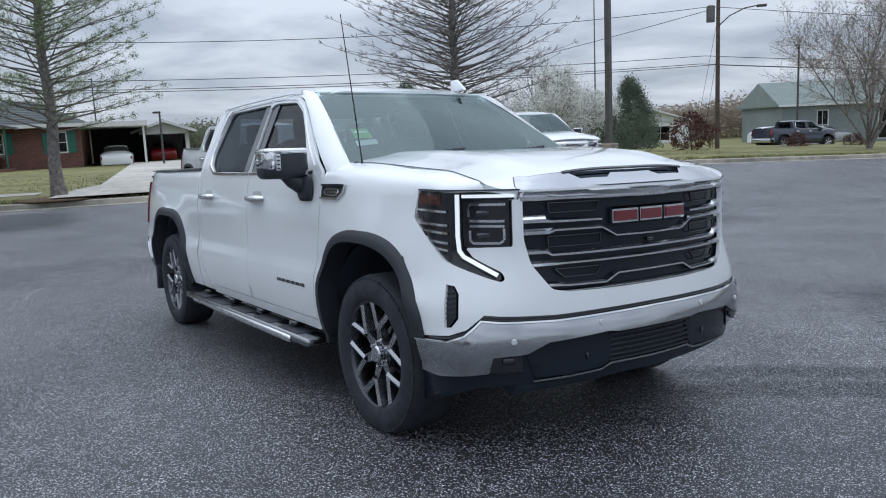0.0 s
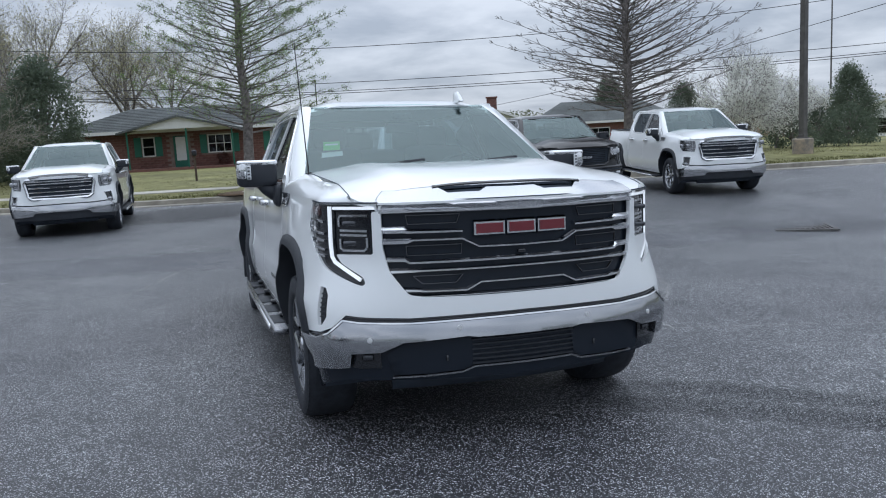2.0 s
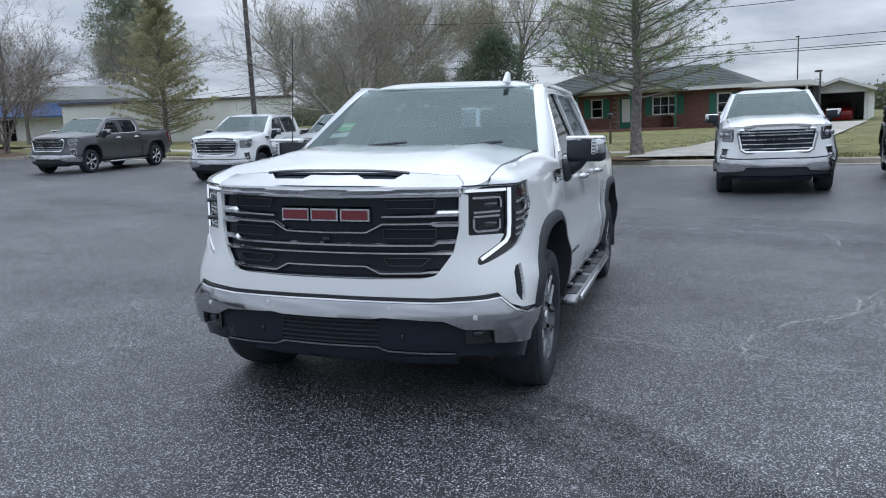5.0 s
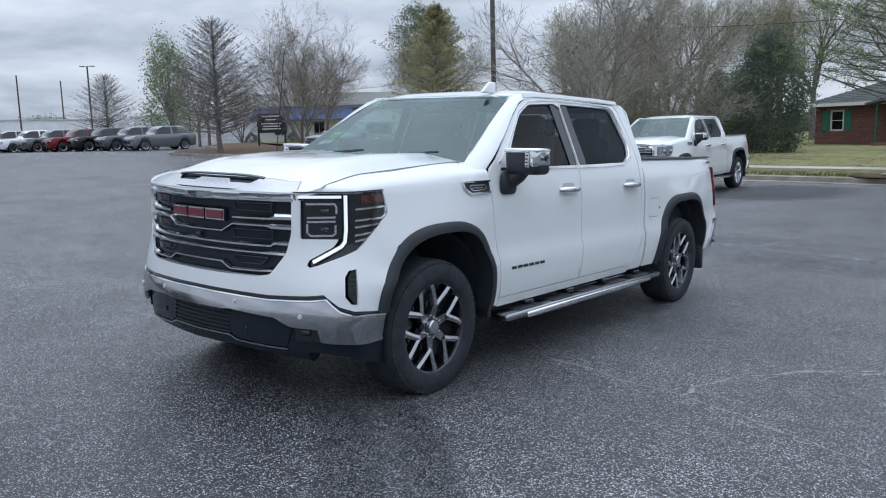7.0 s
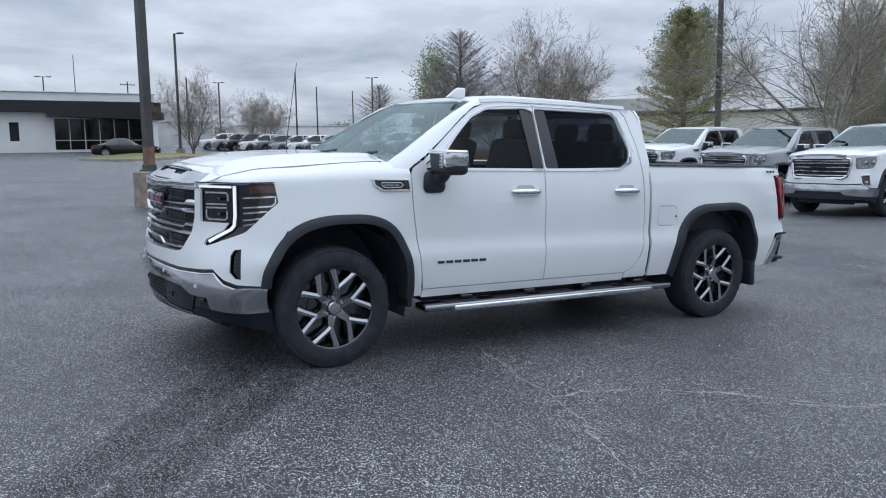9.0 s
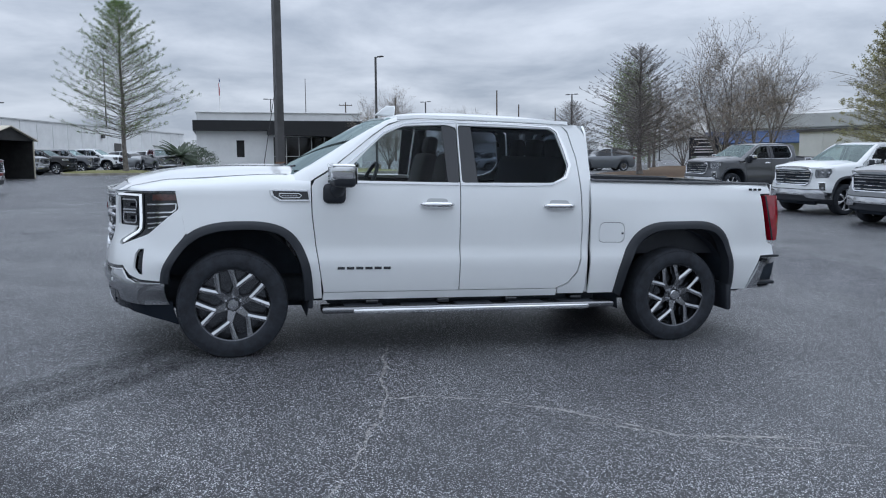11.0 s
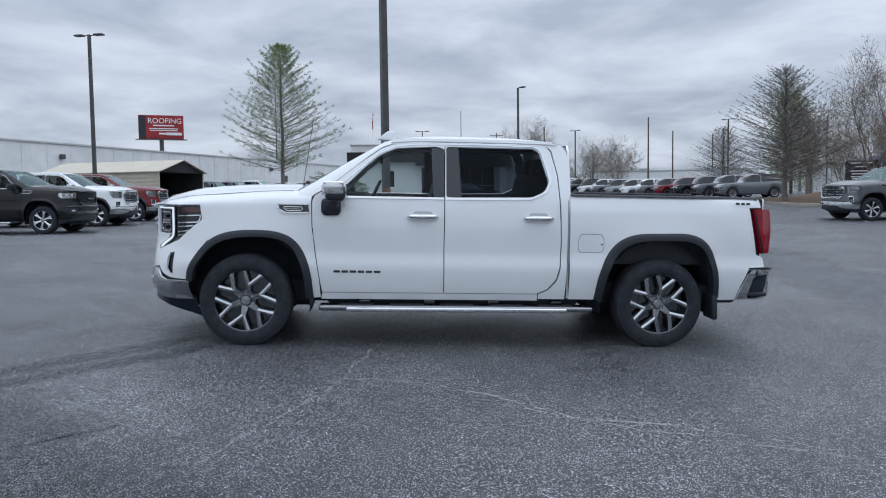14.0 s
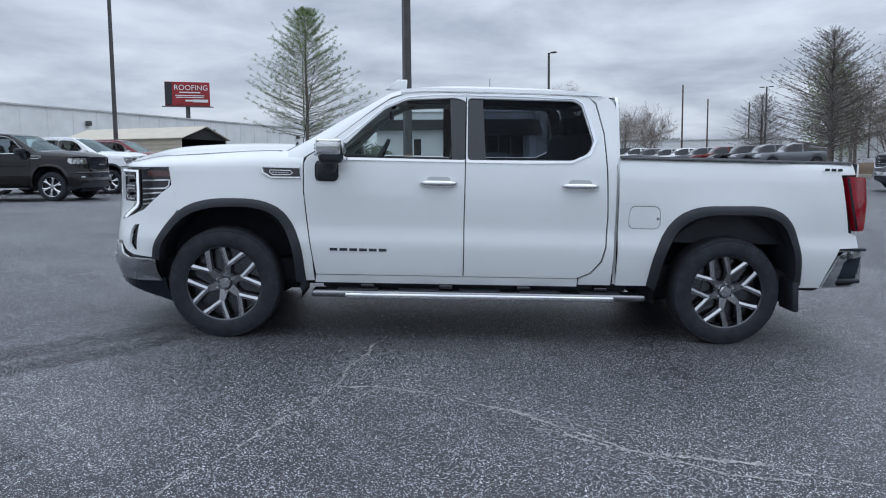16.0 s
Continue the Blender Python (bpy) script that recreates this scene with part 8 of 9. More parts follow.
gabled("open_carport", pose(9.7, 51.8, 0.12, 0, 0, -14), 3.2, 8, 2.2, 0.75, white_wall, shingle, "white gabled carport with an open front", True)
gabled("green_metal_building", pose(60.4, 37.4, -1.2, 0, 0, -40), 26, 13, 3.55, 2.2, teal_wall, green_roof, "long grey-green metal building with a green metal roof", False, ((3.4, 1.7, 1.0, 2.6), (9.5, 1.7, 3.0, 2.8), (15.5, 1.7, 3.0, 2.8)), False, 0.2)
gabled("small_shop", pose(61.0, 58.0, -1.2, 0, 0, -42), 8, 6, 2.6, 1.4, white_wall, green_roof, "small shop with a green roof and a red awning far off", False, ((4.0, 1.3, 4.0, 1.6),), True)


def ribbed_building(name, a, b, h, base, depth, mat, label, ribs=1.0, trim=None):
    """A metal building along the line a to b, with standing ribs and a parapet trim."""
    L = math.hypot(b[0] - a[0], b[1] - a[1])
    m = pose(a[0], a[1], base, 0, 0, math.degrees(math.atan2(b[1] - a[1], b[0] - a[0])))
    T = thing(name, m, label, "building")
    bm = bmesh.new()
    box(bm, (L / 2, depth / 2, h / 2 - 0.5), (L, depth, h + 1.0))
    part("wall", bm, mat, T, "", False)
    bm = bmesh.new()
    n = int(L / ribs)
    for i in range(n):
        box(bm, ((i + 0.5) * L / n, -0.03, h / 2 - 0.4), (0.09, 0.06, h + 0.8))
    o = part("wall_rib", bm, mat, T, "", False)
    o["kind"] = "stuff"
    bm = bmesh.new()
    box(bm, (L / 2, depth / 2, h + 0.06), (L + 0.3, depth + 0.3, 0.16))
    part("roof_trim", bm, trim or metal_wall, T, "", False)
    return T, L


T, L = ribbed_building("warehouse", (-50.0, -43.6), (-135.0, -6.6), 5.4, 2.2, 30, white_wall, "long low white warehouse with a shallow roof", 3.0)
for i in range(4):
    bm = bmesh.new()
    box(bm, (8 + i * 20.0, -0.25, 4.1), (0.5, 0.4, 0.5), 0.04)
    part("wall_lamp", bm, steel_pole, T, "", False)
bm = bmesh.new()
box(bm, (72, -0.06, 2.6), (1.8, 0.1, 1.3), 0.02)
part("louvre", bm, galv_pole, T, "", False)
ribbed_building("metal_workshop", (-34.6, 34.9), (-22.6, 41.8), 3.0, 0.5, 12, white_wall, "white metal workshop behind the trees", 2.6, galv_pole)

# showroom: white walls, black fascia, glazed front under a canopy
S = thing("showroom", pose(-73.0, -2.5, 1.8, 0, 0, 90), "white flat-roofed showroom with a black fascia and a glass front", "building")
bm = wall_with_holes(0, 16.0, -0.6, 3.6, [(3.75, 4.5, 0.9, 2.55), (7.3, 14.9, 0.10, 2.9)], 0.3)
part("wall", bm, white_wall, S, "", False)
bm = bmesh.new()
box(bm, (8, 8, 1.5), (16, 15, 4.2))
part("core", bm, white_wall, S, "", False)
bm = bmesh.new()
box(bm, (8.1, 7.4, 3.95), (16.8, 16.4, 1.0), 0.02)
part("fascia", bm, black_band, S, "black metal fascia", False)
bm = bmesh.new()
box(bm, (8.1, 7.9, 4.85), (16.0, 15.4, 0.8), 0.02)
box(bm, (8.1, 7.9, 5.28), (16.3, 15.7, 0.10), 0.02)
part("parapet", bm, white_wall, S, "white ribbed parapet", False)
for i in range(6):
    x = 7.3 + (i + 0.5) * 7.6 / 6
    bm = bmesh.new()
    box(bm, (x, 0.12, 1.5), (1.20, 0.02, 2.7))
    part("pane", bm, house_glass, S, "", False)
    bm = bmesh.new()
    box(bm, (x - 7.6 / 12, 0.10, 1.5), (0.07, 0.10, 2.75))
    box(bm, (x, 0.10, 0.95), (1.27, 0.08, 0.06))
    part("mullion", bm, trim_white, S, "", False)
for x, w in ((4.12, 0.75), (11.1, 7.6)):
    bm = bmesh.new()
    box(bm, (x, 0.28, 1.5), (w, 0.02, 2.75))
    part("room_shade", bm, dark_void, S, "", False)
bm = bmesh.new()
rings = [[bm.verts.new((x, y, z)) for x, z in ((6.7, 3.46), (16.5, 3.46), (16.5, 2.75), (6.7, 3.05))] for y in (-1.9, 0.02)]
bm.faces.new(rings[0])
bm.faces.new(rings[1][::-1])
for i in range(4):
    bm.faces.new((rings[0][i], rings[1][i], rings[1][(i + 1) % 4], rings[0][(i + 1) % 4]))
bmesh.ops.recalc_face_normals(bm, faces=bm.faces[:])
part("canopy", bm, black_band, S, "black canopy over the glass front", False)
bm = bmesh.new()
box(bm, (15.6, -1.2, 1.3), (0.7, 0.7, 3.0), 0.02)
part("column", bm, white_wall, S, "", False)

# cream metal shed, open at one end
M = thing("metal_shed", pose(-41.9, -12.9, 0.92, 0, 0, 160), "cream corrugated metal shed with an open dark end", "shed")
w, d, h = 4.8, 9.0, 2.45
bm = bmesh.new()
for x in (0.0, w):
    box(bm, (x, d / 2, h / 2), (0.06, d, h))
box(bm, (w / 2, d, h / 2), (w, 0.06, h))
part("wall", bm, cream_metal, M, "", False)
for x in (0.0, w):
    for k in range(9):
        bm = bmesh.new()
        box(bm, (x - 0.04 if x == 0 else x + 0.04, d / 2, 0.12 + k * 0.24), (0.03, d, 0.10), 0.01)
        part("wall_rib", bm, cream_metal, M, "", False)
for s in (-1, 1):
    bm = bmesh.new()
    a, b = (w / 2, h + 0.75), (w / 2 + s * (w / 2 + 0.2), h - 0.05)
    q = [bm.verts.new(c) for c in ((a[0], -0.2, a[1]), (b[0], -0.2, b[1]), (b[0], d + 0.2, b[1]), (a[0], d + 0.2, a[1]))]
    p = [bm.verts.new((v.co.x, v.co.y, v.co.z - 0.05)) for v in q]
    bm.faces.new(q)
    bm.faces.new(p[::-1])
    for i in range(4):
        bm.faces.new((q[i], p[i], p[(i + 1) % 4], q[(i + 1) % 4]))
    bmesh.ops.recalc_face_normals(bm, faces=bm.faces[:])
    part("roof", bm, cream_metal, M, "", False)
# added sheets and gable, coloured as the dark shade inside the shed
bm = bmesh.new()
for x in (0.06, w - 0.06):
    box(bm, (x, d / 2, h / 2), (0.03, d - 0.1, h))
box(bm, (w / 2, d - 0.07, h / 2), (w - 0.2, 0.03, h))
box(bm, (w / 2, d / 2, h - 0.03), (w - 0.1, d - 0.1, 0.03))
part("lining", bm, dark_void, M, "", False)
bm = bmesh.new()
bm.faces.new([bm.verts.new(c) for c in ((0, 0, h - 0.1), (w, 0, h - 0.1), (w, 0, h), (w / 2, 0, h + 0.7), (0, 0, h))])
part("gable", bm, dark_void, M, "", False)

# low building with a blue awning
Bl = thing("awning_building", pose(-52.5, 40.5, 1.1, 0, 0, 45), "pale flat-roofed building with a bright blue awning", "building")
bm = wall_with_holes(0, 16, -0.8, 3.2, [(1.5, 2.7, 0.9, 2.2), (5.0, 6.0, 0.0, 2.1), (9.5, 11, 0.9, 2.2)], 0.25)
part("wall", bm, white_wall, Bl, "", False)
bm = bmesh.new()
box(bm, (8, 5, 1.6), (15.9, 9.0, 4.4))
part("core", bm, white_wall, Bl, "", False)
for x, z, ww, hh in ((2.1, 1.55, 1.2, 1.3), (5.5, 1.05, 1.0, 2.1), (10.25, 1.55, 1.5, 1.3)):
    window(Bl, x, z, ww, hh, 0.08, False)
bm = bmesh.new()
q = [bm.verts.new(c) for c in ((-0.3, -1.3, 2.25), (16.3, -1.3, 2.25), (16.3, 0.0, 3.25), (-0.3, 0.0, 3.25))]
p = [bm.verts.new((v.co.x, v.co.y, v.co.z - 0.12)) for v in q]
bm.faces.new(q)
bm.faces.new(p[::-1])
for i in range(4):
    bm.faces.new((q[i], p[i], p[(i + 1) % 4], q[(i + 1) % 4]))
bmesh.ops.recalc_face_normals(bm, faces=bm.faces[:])
part("awning", bm, awning_blue, Bl, "bright blue metal awning", False)
bm = bmesh.new()
box(bm, (8, 5, 4.0), (16.3, 10, 1.1), 0.02)
part("parapet", bm, metal_wall, Bl, "", False)
for k, (x, y, w, h2) in enumerate(((-118, 34, 26, 3.6), (-128, 12, 20, 4.5), (-140, 40, 30, 4.0), (-105, 62, 22, 4.0))):
    ribbed_building("far_low_building", (x, y), (x + 6, y + w), h2, 1.9, 10, (white_wall, metal_wall, white_wall, metal_wall)[k], "low pale building far behind the parked cars", 1.2)


# ---- poles, wires and signs ----
def lamp_pole(x, y, h, label, heads=2, base=0.75, r=0.075, turn=0.0, mat=None, name="lamp_pole"):
    T = thing(name, pose(x, y, ground_z(x, y), 0, 0, turn), label, "lamp pole")
    if base:
        bm = bmesh.new()
        lathe(bm, [(-0.3, 0.34), (base - 0.03, 0.34), (base, 0.31), (base, 0.001)], 28, "z")
        edgy(part("concrete_base", bm, old_concrete, T, "stained round concrete base"), 30)
    bm = bmesh.new()
    box(bm, (0, 0, base + 0.02), (0.30, 0.30, 0.04), 0.01)
    box(bm, (0, 0, base + 0.09), (0.22, 0.22, 0.12), 0.02)
    part("base_plate", bm, mat or steel_pole, T, "", False)
    bm = bmesh.new()
    hw = r
    vs = []
    for z, k in ((base, 1.0), (h, 0.8)):
        vs.append([bm.verts.new((sx * hw * k, sy * hw * k, z)) for sx, sy in ((-1, -1), (1, -1), (1, 1), (-1, 1))])
    for i in range(4):
        bm.faces.new((vs[0][i], vs[0][(i + 1) % 4], vs[1][(i + 1) % 4], vs[1][i]))
    bm.faces.new(vs[1])
    part("pole", bm, mat or steel_pole, T, "", False)
    for s in ((-1, 1) if heads == 2 else ((1,) if heads else ())):
        bm = bmesh.new()
        box(bm, (s * 0.25, 0, h - 0.05), (0.4, 0.05, 0.05), 0.01)
        box(bm, (s * 0.62, 0, h - 0.03), (0.55, 0.34, 0.10), 0.03)
        part("lamp_head", bm, mat or steel_pole, T)
    return T


near_pole = lamp_pole(-11.6, 1.25, 12.0, "tall dark steel lamp pole on a stained concrete base", 2, 0.75, 0.085, 20)
bm = bmesh.new()
box(bm, (0.0, 0.0, 1.05), (0.172, 0.172, 0.42))
part("rust_patch", bm, material("rusty_steel", (0.22, 0.13, 0.085), 0.8, vary=0.35, scale=9), near_pole, "bare rusty patch", False)
lamp_pole(19.0, 17.8, 12.0, "tall brown lamp pole on a concrete base in the verge", 2, 0.8, 0.10, 10, galv_pole)
lamp_pole(-13.05, 20.75, 12.5, "tall grey lamp pole behind the parked trucks", 1, 0.6, 0.09, -60, galv_pole)
lamp_pole(-38.3, -15.5, 10.1, "dark lamp pole with two flat heads beside the shed", 2, 0.6, 0.09, 75)
lamp_pole(-59.0, 12.6, 9.6, "dark lamp pole with a single head near the showroom", 1, 0.6, 0.08, 30)
lamp_pole(-92.0, 46.0, 9.0, "dark lamp pole beyond the parked cars", 2, 0.0, 0.09, 40)
lamp_pole(-86.0, 56.0, 9.0, "dark lamp pole beyond the parked cars", 1, 0.0, 0.08, 40)
lamp_pole(-110.0, 30.0, 9.0, "dark lamp pole beyond the parked cars", 2, 0.0, 0.09, 40)
lamp_pole(56.6, 33.6, 8.0, "dark lamp pole by the green metal building", 1, 0.0, 0.08, 200)
lamp_pole(-96.0, 6.0, 8.0, "dark lamp pole behind the showroom", 2, 0.0, 0.08, 90)
lamp_pole(8.6, 41.6, 3.2, "short dark yard lamp post beside the drive", 1, 0.0, 0.05, 90)
lamp_pole(12.4, 81.2, 7.9, "slim yard lamp pole between the houses", 1, 0.0, 0.06, 90)


def utility_pole(x, y, h, label, arm=True, can=False):
    T = thing("utility_pole", pose(x, y, ground_z(x, y)), label, "utility pole")
    bm = bmesh.new()
    cyl(bm, (0, 0, -0.5), (0, 0, h), 0.13, 0.09, 12)
    part("pole", bm, wood_pole, T)
    if arm:
        bm = bmesh.new()
        box(bm, (0, 0, h - 0.5), (0.10, 2.2, 0.12), 0.01)
        part("cross_arm", bm, wood_pole, T, "", False)
        for yy in (-1.0, -0.4, 0.4, 1.0):
            bm = bmesh.new()
            lathe(bm, [(h - 0.44, 0.03), (h - 0.36, 0.05), (h - 0.30, 0.03), (h - 0.28, 0.001)], 10, "z", (0, yy, 0))
            part("insulator", bm, galv_pole, T)
    if can:
        bm = bmesh.new()
        lathe(bm, [(h - 3.5, 0.001), (h - 3.5, 0.22), (h - 2.7, 0.22), (h - 2.65, 0.16), (h - 2.62, 0.001)], 16, "z", (-0.24, 0.30, 0))
        part("transformer", bm, galv_pole, T)
        bm = bmesh.new()
        tube(bm, [(0, 0, h - 3.75), (0.35, -0.45, h - 3.25), (0.80, -1.05, h - 2.92), (1.15, -1.5, h - 2.85)], 0.035, 6)
        box(bm, (1.3, -1.7, h - 2.87), (0.30, 0.50, 0.12), 0.03, Matrix.Rotation(0.65, 3, "Z"))
        part("street_lamp", bm, galv_pole, T)
    return T


POLES = [(-58.0, 52.0, 10.5), (-6.0, 58.5, 10.5), (16.0, 66.0, 10.0), (33.0, 24.0, 10.5), (86.0, -2.0, 10.0)]
utility_pole(33.4, 23.8, 10.5, "wooden utility pole with a transformer and a street lamp", False, True)
utility_pole(-18.0, 45.7, 8.6, "wooden utility pole behind the trees")
utility_pole(95.0, 6.0, 10.5, "wooden utility pole far along the road")
for x, y, h in ((-112, 46, 9), (-104, 24, 9), (-125, 20, 10), (-100, 38, 10), (-118, 55, 9)):
    utility_pole(x, y, h, "thin wooden utility pole beyond the parked cars", x < -120)


def wire(a, b, sag, label="black overhead power line", r=0.016):
    bm = bmesh.new()
    n = 24
    pts = []
    for i in range(n + 1):
        t = i / n
        p = Vector(a).lerp(Vector(b), t)
        p.z -= sag * 4 * t * (1 - t)
        pts.append(p)
    tube(bm, pts, r, 5)
    solid("power_line", bm, cable_mat, label, "cable", "power lines along the road", "", None, True)


# lines along the back of the lot, from pole to pole
for z, far, sag, end, off in ((7.36, 8.1, 1.55, 6.9, 0.0), (4.85, 5.5, 0.7, 4.6, 0.35), (4.32, 5.0, 0.75, 3.9, -0.3), (4.45, 5.1, 0.7, 4.1, 0.6)):
    wire((33.0, 24.0 + off, z), (-18.0, 45.7 + off, far), sag)
    wire((-18.0, 45.7 + off, far), (-75.0, 70.0 + off, far), 0.9)
    wire((33.0, 24.0 + off, z), (95.0, 6.0 + off, end), 0.7)
wire((33.0, 24.0, 7.2), (19.5, 60.0, 3.2), 0.5, "thin black service line to the house")
wire((33.4, 23.8, 6.9), (32.3, 24.6, -0.4), 0.02, "taut steel guy wire", 0.010)
wire((33.4, 23.8, 5.2), (32.7, 24.3, -0.4), 0.02, "taut steel guy wire", 0.010)

# radio masts, far and thin
for x, y, h in ((118, 118, 42), (-210, 22, 26), (-160, -22, 24)):
    bm = bmesh.new()
    cyl(bm, (x, y, 0), (x, y, h), 0.20, 0.08, 6)
    solid("radio_mast", bm, galv_pole, "slim grey radio mast far away", "mast")

# billboard
BB = thing("billboard", pose(-97.3, -28.2, 1.5, 0, 0, 107), "dark red billboard on a steel column", "billboard")
bm = bmesh.new()
cyl(bm, (0, 0.4, -0.5), (0, 0.4, 8.6), 0.28, 0.28, 14)
part("column", bm, steel_pole, BB)
bm = bmesh.new()
box(bm, (0, 0.25, 9.85), (5.6, 0.35, 3.1), 0.04)
part("panel", bm, sign_red, BB, "", False)
bm = bmesh.new()
box(bm, (-2.35, 0.05, 9.85), (0.85, 0.06, 2.9), 0.01)
part("panel_dark", bm, sign_dark, BB, "", False)
bm = bmesh.new()
box(bm, (0, 0.0, 8.2), (6.4, 1.0, 0.08))
part("catwalk", bm, steel_pole, BB, "", False)
bm = bmesh.new()
for i in range(6):
    cyl(bm, (-2.6 + i * 1.04, 0.0, 8.2), (-2.6 + i * 1.04, -0.7, 8.35), 0.03, 0.03, 6)
part("lamp_arm", bm, steel_pole, BB)
txt = bpy.data.curves.new("lettering", "FONT")
txt.body, txt.size, txt.align_x, txt.extrude = "ROOFING", 0.95, "CENTER", 0.02
txt.materials.append(sticker_white)
lt = new("lettering", txt)
lt.parent = BB
lt.matrix_basis = pose(0.45, 0.03, 10.35, 90, 0, 0)
for z, w0, h0 in ((10.05, 2.6, 0.14), (9.65, 3.6, 0.10), (9.42, 3.4, 0.10), (9.0, 1.2, 0.22)):
    bm = bmesh.new()
    box(bm, (0.3, 0.045, z), (w0, 0.05, h0))
    part("text_bar", bm, sticker_white, BB, "", False)
bm = bmesh.new()
box(bm, (1.6, 0.045, 8.98), (1.9, 0.05, 0.36))
part("text_bar", bm, sticker_white, BB, "", False)

# flag
FL = thing("flag_pole", pose(-78.0, -0.2, 1.75), "white pole with a limp red, white and blue flag", "flag pole")
bm = bmesh.new()
cyl(bm, (0, 0, 0), (0, 0, 9.3), 0.06, 0.04, 8)
part("pole", bm, trim_white, FL)
for k in range(7):
    bm = bmesh.new()
    x0, x1 = 0.06 + k * 0.13, 0.06 + (k + 1) * 0.13
    z0, z1 = 9.1 - k * 0.16, 9.1 - (k + 1) * 0.16
    y0, y1 = 0.10 * math.sin(k * 1.1), 0.10 * math.sin((k + 1) * 1.1)
    bm.faces.new([bm.verts.new(c) for c in ((x0, y0, z0), (x1, y1, z1), (x1, y1, z1 - 0.9), (x0, y0, z0 - 0.9))])
    part("flag_fold", bm, flag_blue if k < 2 else (flag_red if k % 2 else sticker_white), FL, "", False)

# sign board on two posts
SG = thing("notice_board", pose(-37.2, 29.8, ground_z(-37.2, 29.8), 0, 0, 47), "dark notice board with white lettering bars on two posts", "sign")
for s in (-1, 1):
    bm = bmesh.new()
    box(bm, (s * 0.85, 0, 1.1), (0.12, 0.12, 2.4), 0.01)
    part("post", bm, sign_dark, SG, "", False)
bm = bmesh.new()
box(bm, (0, -0.02, 1.75), (1.75, 0.10, 1.25), 0.02)
part("panel", bm, sign_dark, SG, "", False)
for z, w0 in ((2.2, 1.2), (1.98, 0.7), (1.72, 1.3), (1.55, 1.1), (1.38, 1.2)):
    bm = bmesh.new()
    box(bm, (0, -0.075, z), (w0, 0.02, 0.07))
    part("text_bar", bm, sticker_white, SG, "", False)

# mailbox, drain, bins, islands
MB = thing("mailbox", pose(-1.2, 29.0, ground_z(-1.2, 29.0) + 0.25), "dark mailbox on a wooden post in the lawn", "mailbox")
bm = bmesh.new()
box(bm, (0, 0, 0.5), (0.09, 0.09, 1.1), 0.01)
part("post", bm, wood_pole, MB, "", False)
bm = bmesh.new()
box(bm, (0, -0.05, 1.15), (0.2, 0.48, 0.24), 0.06, None, 3)
part("box", bm, sign_dark, MB)

GR = thing("drain_grate", pose(8.6, 6.55, ground_z(8.6, 6.55) - 0.006, 0, 0, -30), "rusty square iron drain grate in the asphalt", "drain")
bm = bmesh.new()
for c, s in (((0, -0.47, 0), (1.0, 0.06, 0.03)), ((0, 0.47, 0), (1.0, 0.06, 0.03)), ((-0.47, 0, 0), (0.06, 0.88, 0.03)), ((0.47, 0, 0), (0.06, 0.88, 0.03))):
    box(bm, c, s)
part("frame", bm, galv_pole, GR, "", False)
for i in range(11):
    bm = bmesh.new()
    box(bm, (-0.40 + i * 0.08, 0, -0.002), (0.03, 0.88, 0.02))
    part("bar", bm, galv_pole, GR, "", False)
for i in range(3):
    bm = bmesh.new()
    box(bm, (0, -0.22 + i * 0.22, 0.0), (0.88, 0.03, 0.024))
    part("bar", bm, galv_pole, GR, "", False)


def island(name, pts, label, mat=None, top=None):
    """A raised bed with a concrete kerb round it."""
    cx, cy = sum(p[0] for p in pts) / len(pts), sum(p[1] for p in pts) / len(pts)
    out = rounded(pts, 1.6, 5)
    out = resample(out, 0.8)
    T = thing(name, Matrix.Identity(4), label, "planted island", "", "structure")
    bm = bmesh.new()
    rings = []
    for k, z in ((1.0, -0.1), (1.0, 0.15), (0.965, 0.16)):
        rings.append([bm.verts.new((cx + (x - cx) * k, cy + (y - cy) * k, ground_z(x, y) + z)) for x, y in out])
    for a, b in zip(rings, rings[1:]):
        for i in range(len(out)):
            bm.faces.new((a[i], a[(i + 1) % len(out)], b[(i + 1) % len(out)], b[i]))
    part("kerb", bm, kerb_mat, T, "", False)
    bm = bmesh.new()
    ring = [bm.verts.new((cx + (x - cx) * 0.965, cy + (y - cy) * 0.965, ground_z(x, y) + 0.15)) for x, y in out]
    mid = [bm.verts.new((cx + (x - cx) * 0.5, cy + (y - cy) * 0.5, ground_z(x, y) + 0.26)) for x, y in out]
    c = bm.verts.new((cx, cy, ground_z(cx, cy) + 0.30))
    for i in range(len(out)):
        bm.faces.new((ring[i], ring[(i + 1) % len(out)], mid[(i + 1) % len(out)], mid[i]))
        bm.faces.new((mid[i], mid[(i + 1) % len(out)], c))
    part("bed", bm, top or grass_mat, T)


island("island", [(-60.5, -12.5), (-53.5, -11.0), (-54.0, -4.0), (-60.5, -5.0)], "grass island with a concrete kerb round a tree")
island("island", [(-52.0, 4.0), (-45.0, 6.0), (-46.5, 13.0), (-60.0, 14.5), (-61.0, 8.0)], "grass island with a concrete kerb near the showroom")
island("island", [(-36.5, 21.3), (-29.2, 22.0), (-27.8, 25.5), (-36.0, 33.0), (-41.0, 28.0)], "island of pine mulch with a concrete kerb", None, mulch)
island("island", [(-36.5, 25.5), (-33.5, 28.0), (-47.0, 37.0), (-50.5, 33.5)], "island of straw and pine mulch with a concrete kerb", None, mulch)
bm = bmesh.new()
lathe(bm, [(0.0, 0.001), (0.0, 1.25), (0.035, 0.95), (0.06, 0.3), (0.06, 0.001)], 20, "z")
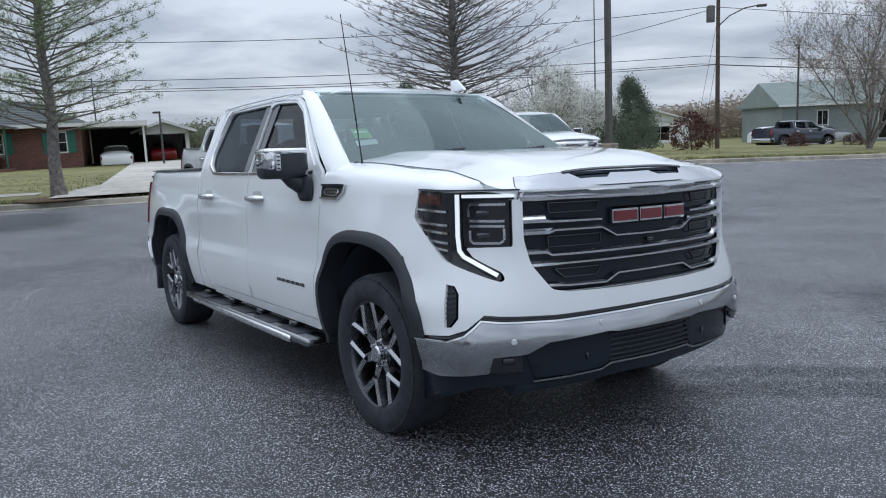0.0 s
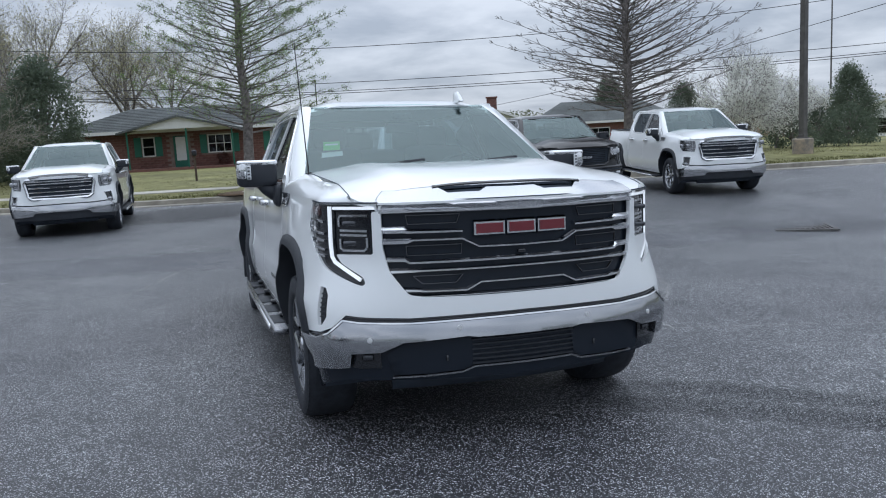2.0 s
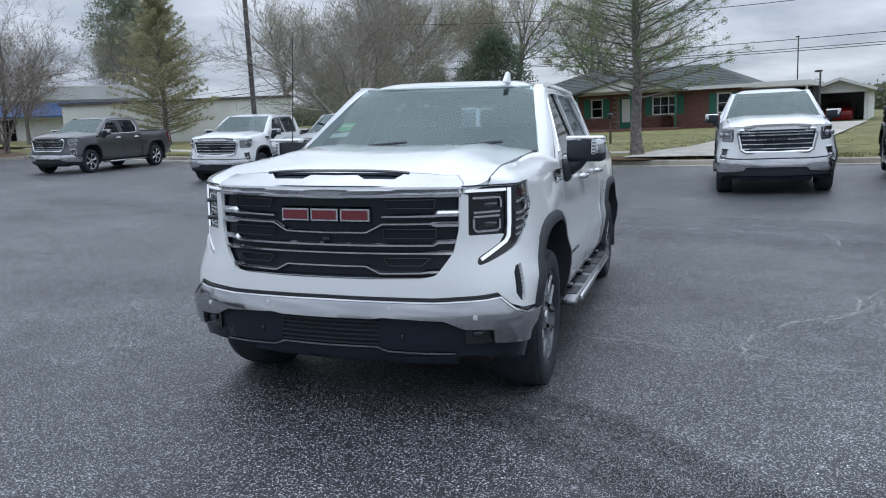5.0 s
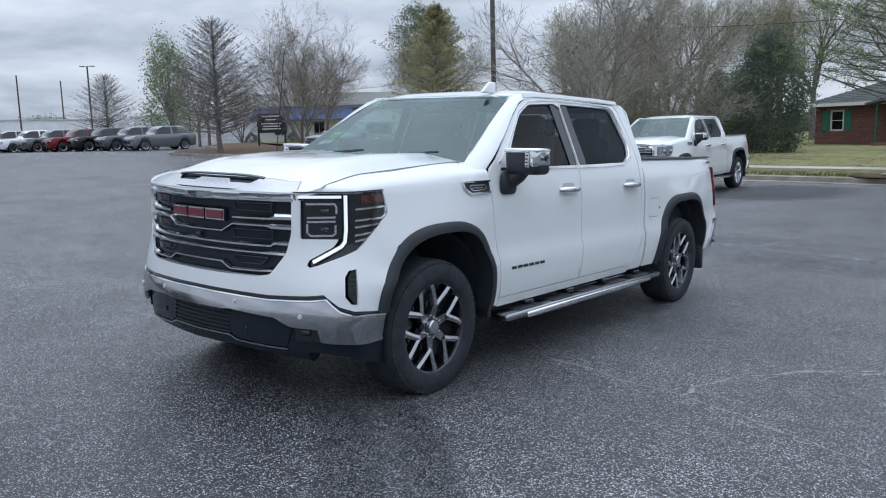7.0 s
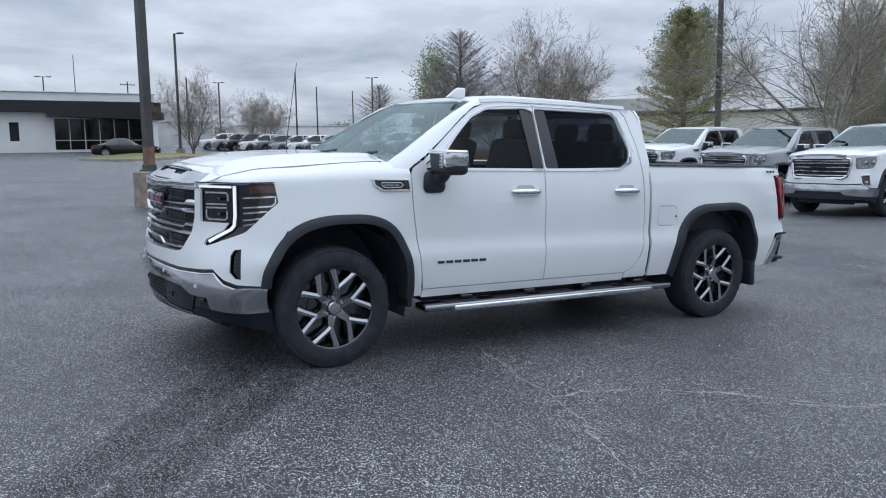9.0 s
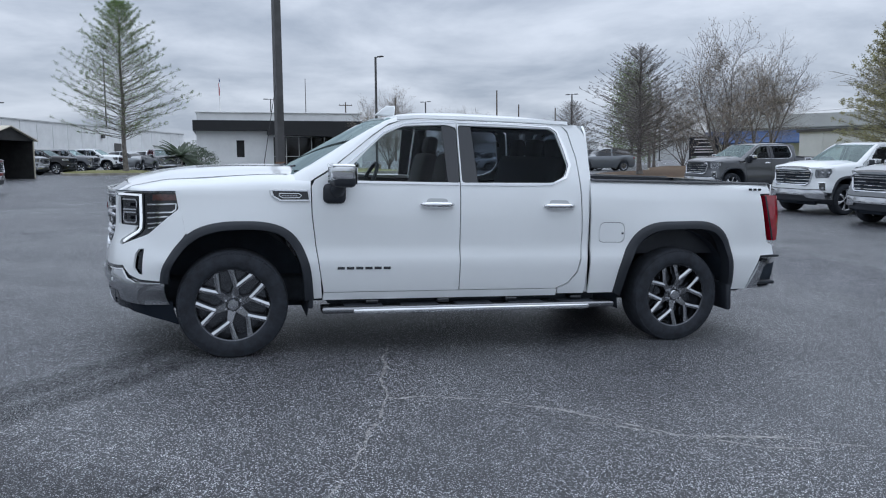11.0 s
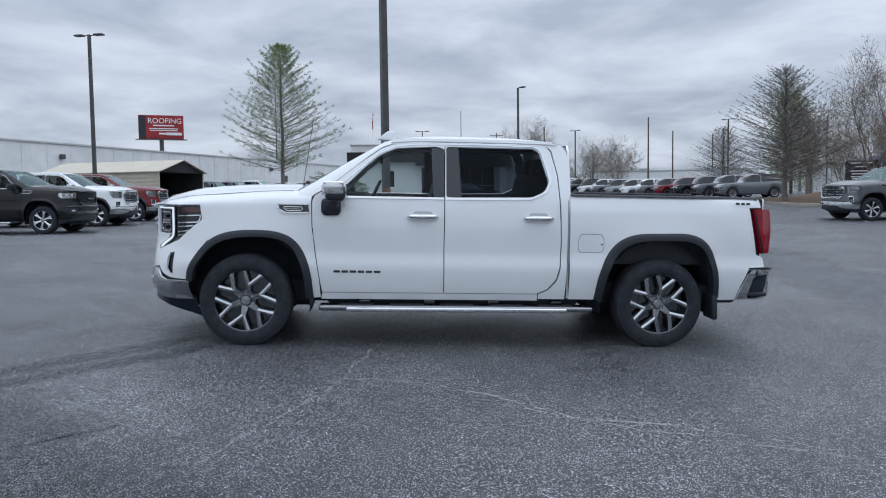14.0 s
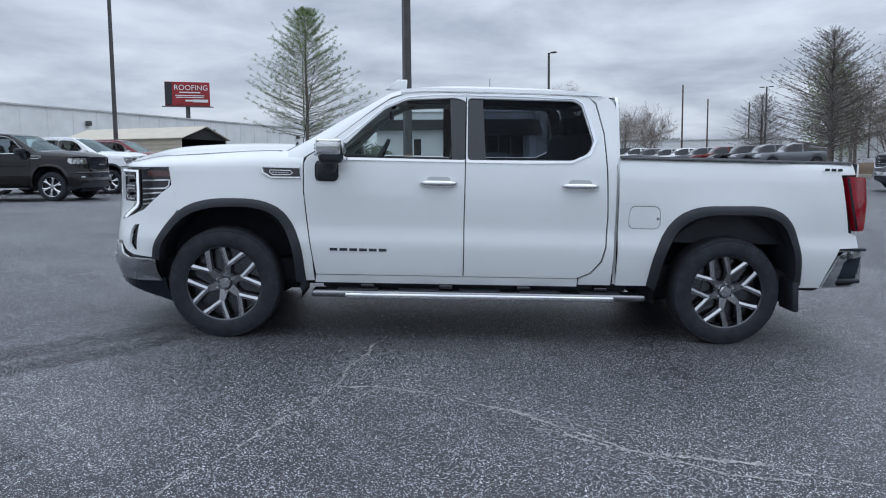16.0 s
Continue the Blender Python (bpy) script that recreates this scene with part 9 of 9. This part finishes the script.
solid("mulch_ring", bm, mulch, "ring of brown mulch round the cypress", "mulch", "", "structure", planted(0.36, 20.5, 0, 1, 0, 0.17), True)

def palm(m, label):
    """A low fan palm: stiff arching fronds from one crown."""
    rng = random.Random(61)
    T = thing("palm_shrub", m, label, "shrub")
    bm = bmesh.new()
    cyl(bm, (0, 0, -0.1), (0, 0, 0.7), 0.16, 0.12, 8)
    part("trunk", bm, bark, T)
    for k in range(46):
        a, lift = rng.uniform(0, 6.28), rng.uniform(-0.1, 1.3)
        out = Vector((math.cos(a), math.sin(a), 0))
        side = Vector((-math.sin(a), math.cos(a), 0))
        L = rng.uniform(1.1, 1.6)
        bm = bmesh.new()
        rows = []
        for i in range(6):
            f = i / 5
            c = Vector((0, 0, 0.7)) + out * L * f * math.cos(lift * (1 - 0.5 * f)) + Vector((0, 0, L * f * math.sin(lift) - 0.5 * f * f))
            w = 0.09 * math.sin(math.pi * min(0.97, 0.12 + 0.88 * f))
            rows.append([bm.verts.new(c - side * w - Vector((0, 0, 0.03))), bm.verts.new(c), bm.verts.new(c + side * w - Vector((0, 0, 0.03)))])
        for p, q in zip(rows, rows[1:]):
            bm.faces.new((p[0], p[1], q[1], q[0]))
            bm.faces.new((p[1], p[2], q[2], q[1]))
        part("frond", bm, leaf_dark, T, "", False)


palm(planted(-63.0, -3.6, 0, 1.75), "low green fan palm in front of the white building")

# distant woods closing the view all round
def woods(name, x0, y0, x1, y1, n, h, seed, mat, label):
    rng = random.Random(seed)
    verts, faces = [], []
    for _ in range(n):
        t = rng.random()
        cx, cy = x0 + (x1 - x0) * t + rng.gauss(0, 3), y0 + (y1 - y0) * t + rng.gauss(0, 3)
        hh = h * (0.6 + 0.5 * noise.noise((cx * 0.05, cy * 0.05, seed)) + 0.25 * rng.random())
        gz = ground_z(cx, cy)
        for _ in range(60):
            f = rng.random() ** 0.7
            c = Vector((cx + rng.gauss(0, 1.6), cy + rng.gauss(0, 1.6), gz + hh * f))
            u = Vector((rng.gauss(0, 1), rng.gauss(0, 1), rng.gauss(0, 1))).normalized()
            w = u.orthogonal().normalized()
            s = rng.uniform(0.12, 0.30)
            o = len(verts)
            verts += [c + u * s, c + w * s * 0.6, c - u * s, c - w * s * 0.6]
            faces.append((o, o + 1, o + 2, o + 3))
    tagged(new(name, mesh_from(name, verts, faces, mat)), label, "woods", kind="stuff")


woods("far_woods", -70, 90, 30, 110, 900, 3.4, 1, leaf_olive, "hazy line of distant spring woods")
woods("far_woods", 30, 112, 150, 60, 900, 5, 2, leaf_olive, "hazy line of distant spring woods")
woods("far_woods", 66, 78, 98, 50, 500, 6.5, 4, leaf_bud, "brown hazy woods behind the metal building")
woods("far_woods", -260, -40, -240, 110, 800, 9, 3, leaf_dark, "dark line of distant woods beyond the town")
woods("far_woods", 150, 60, 170, -120, 900, 10, 5, leaf_olive, "hazy line of distant spring woods")
woods("far_woods", 170, -120, -200, -150, 1500, 12, 6, leaf_dark, "dark line of distant woods behind the lot")
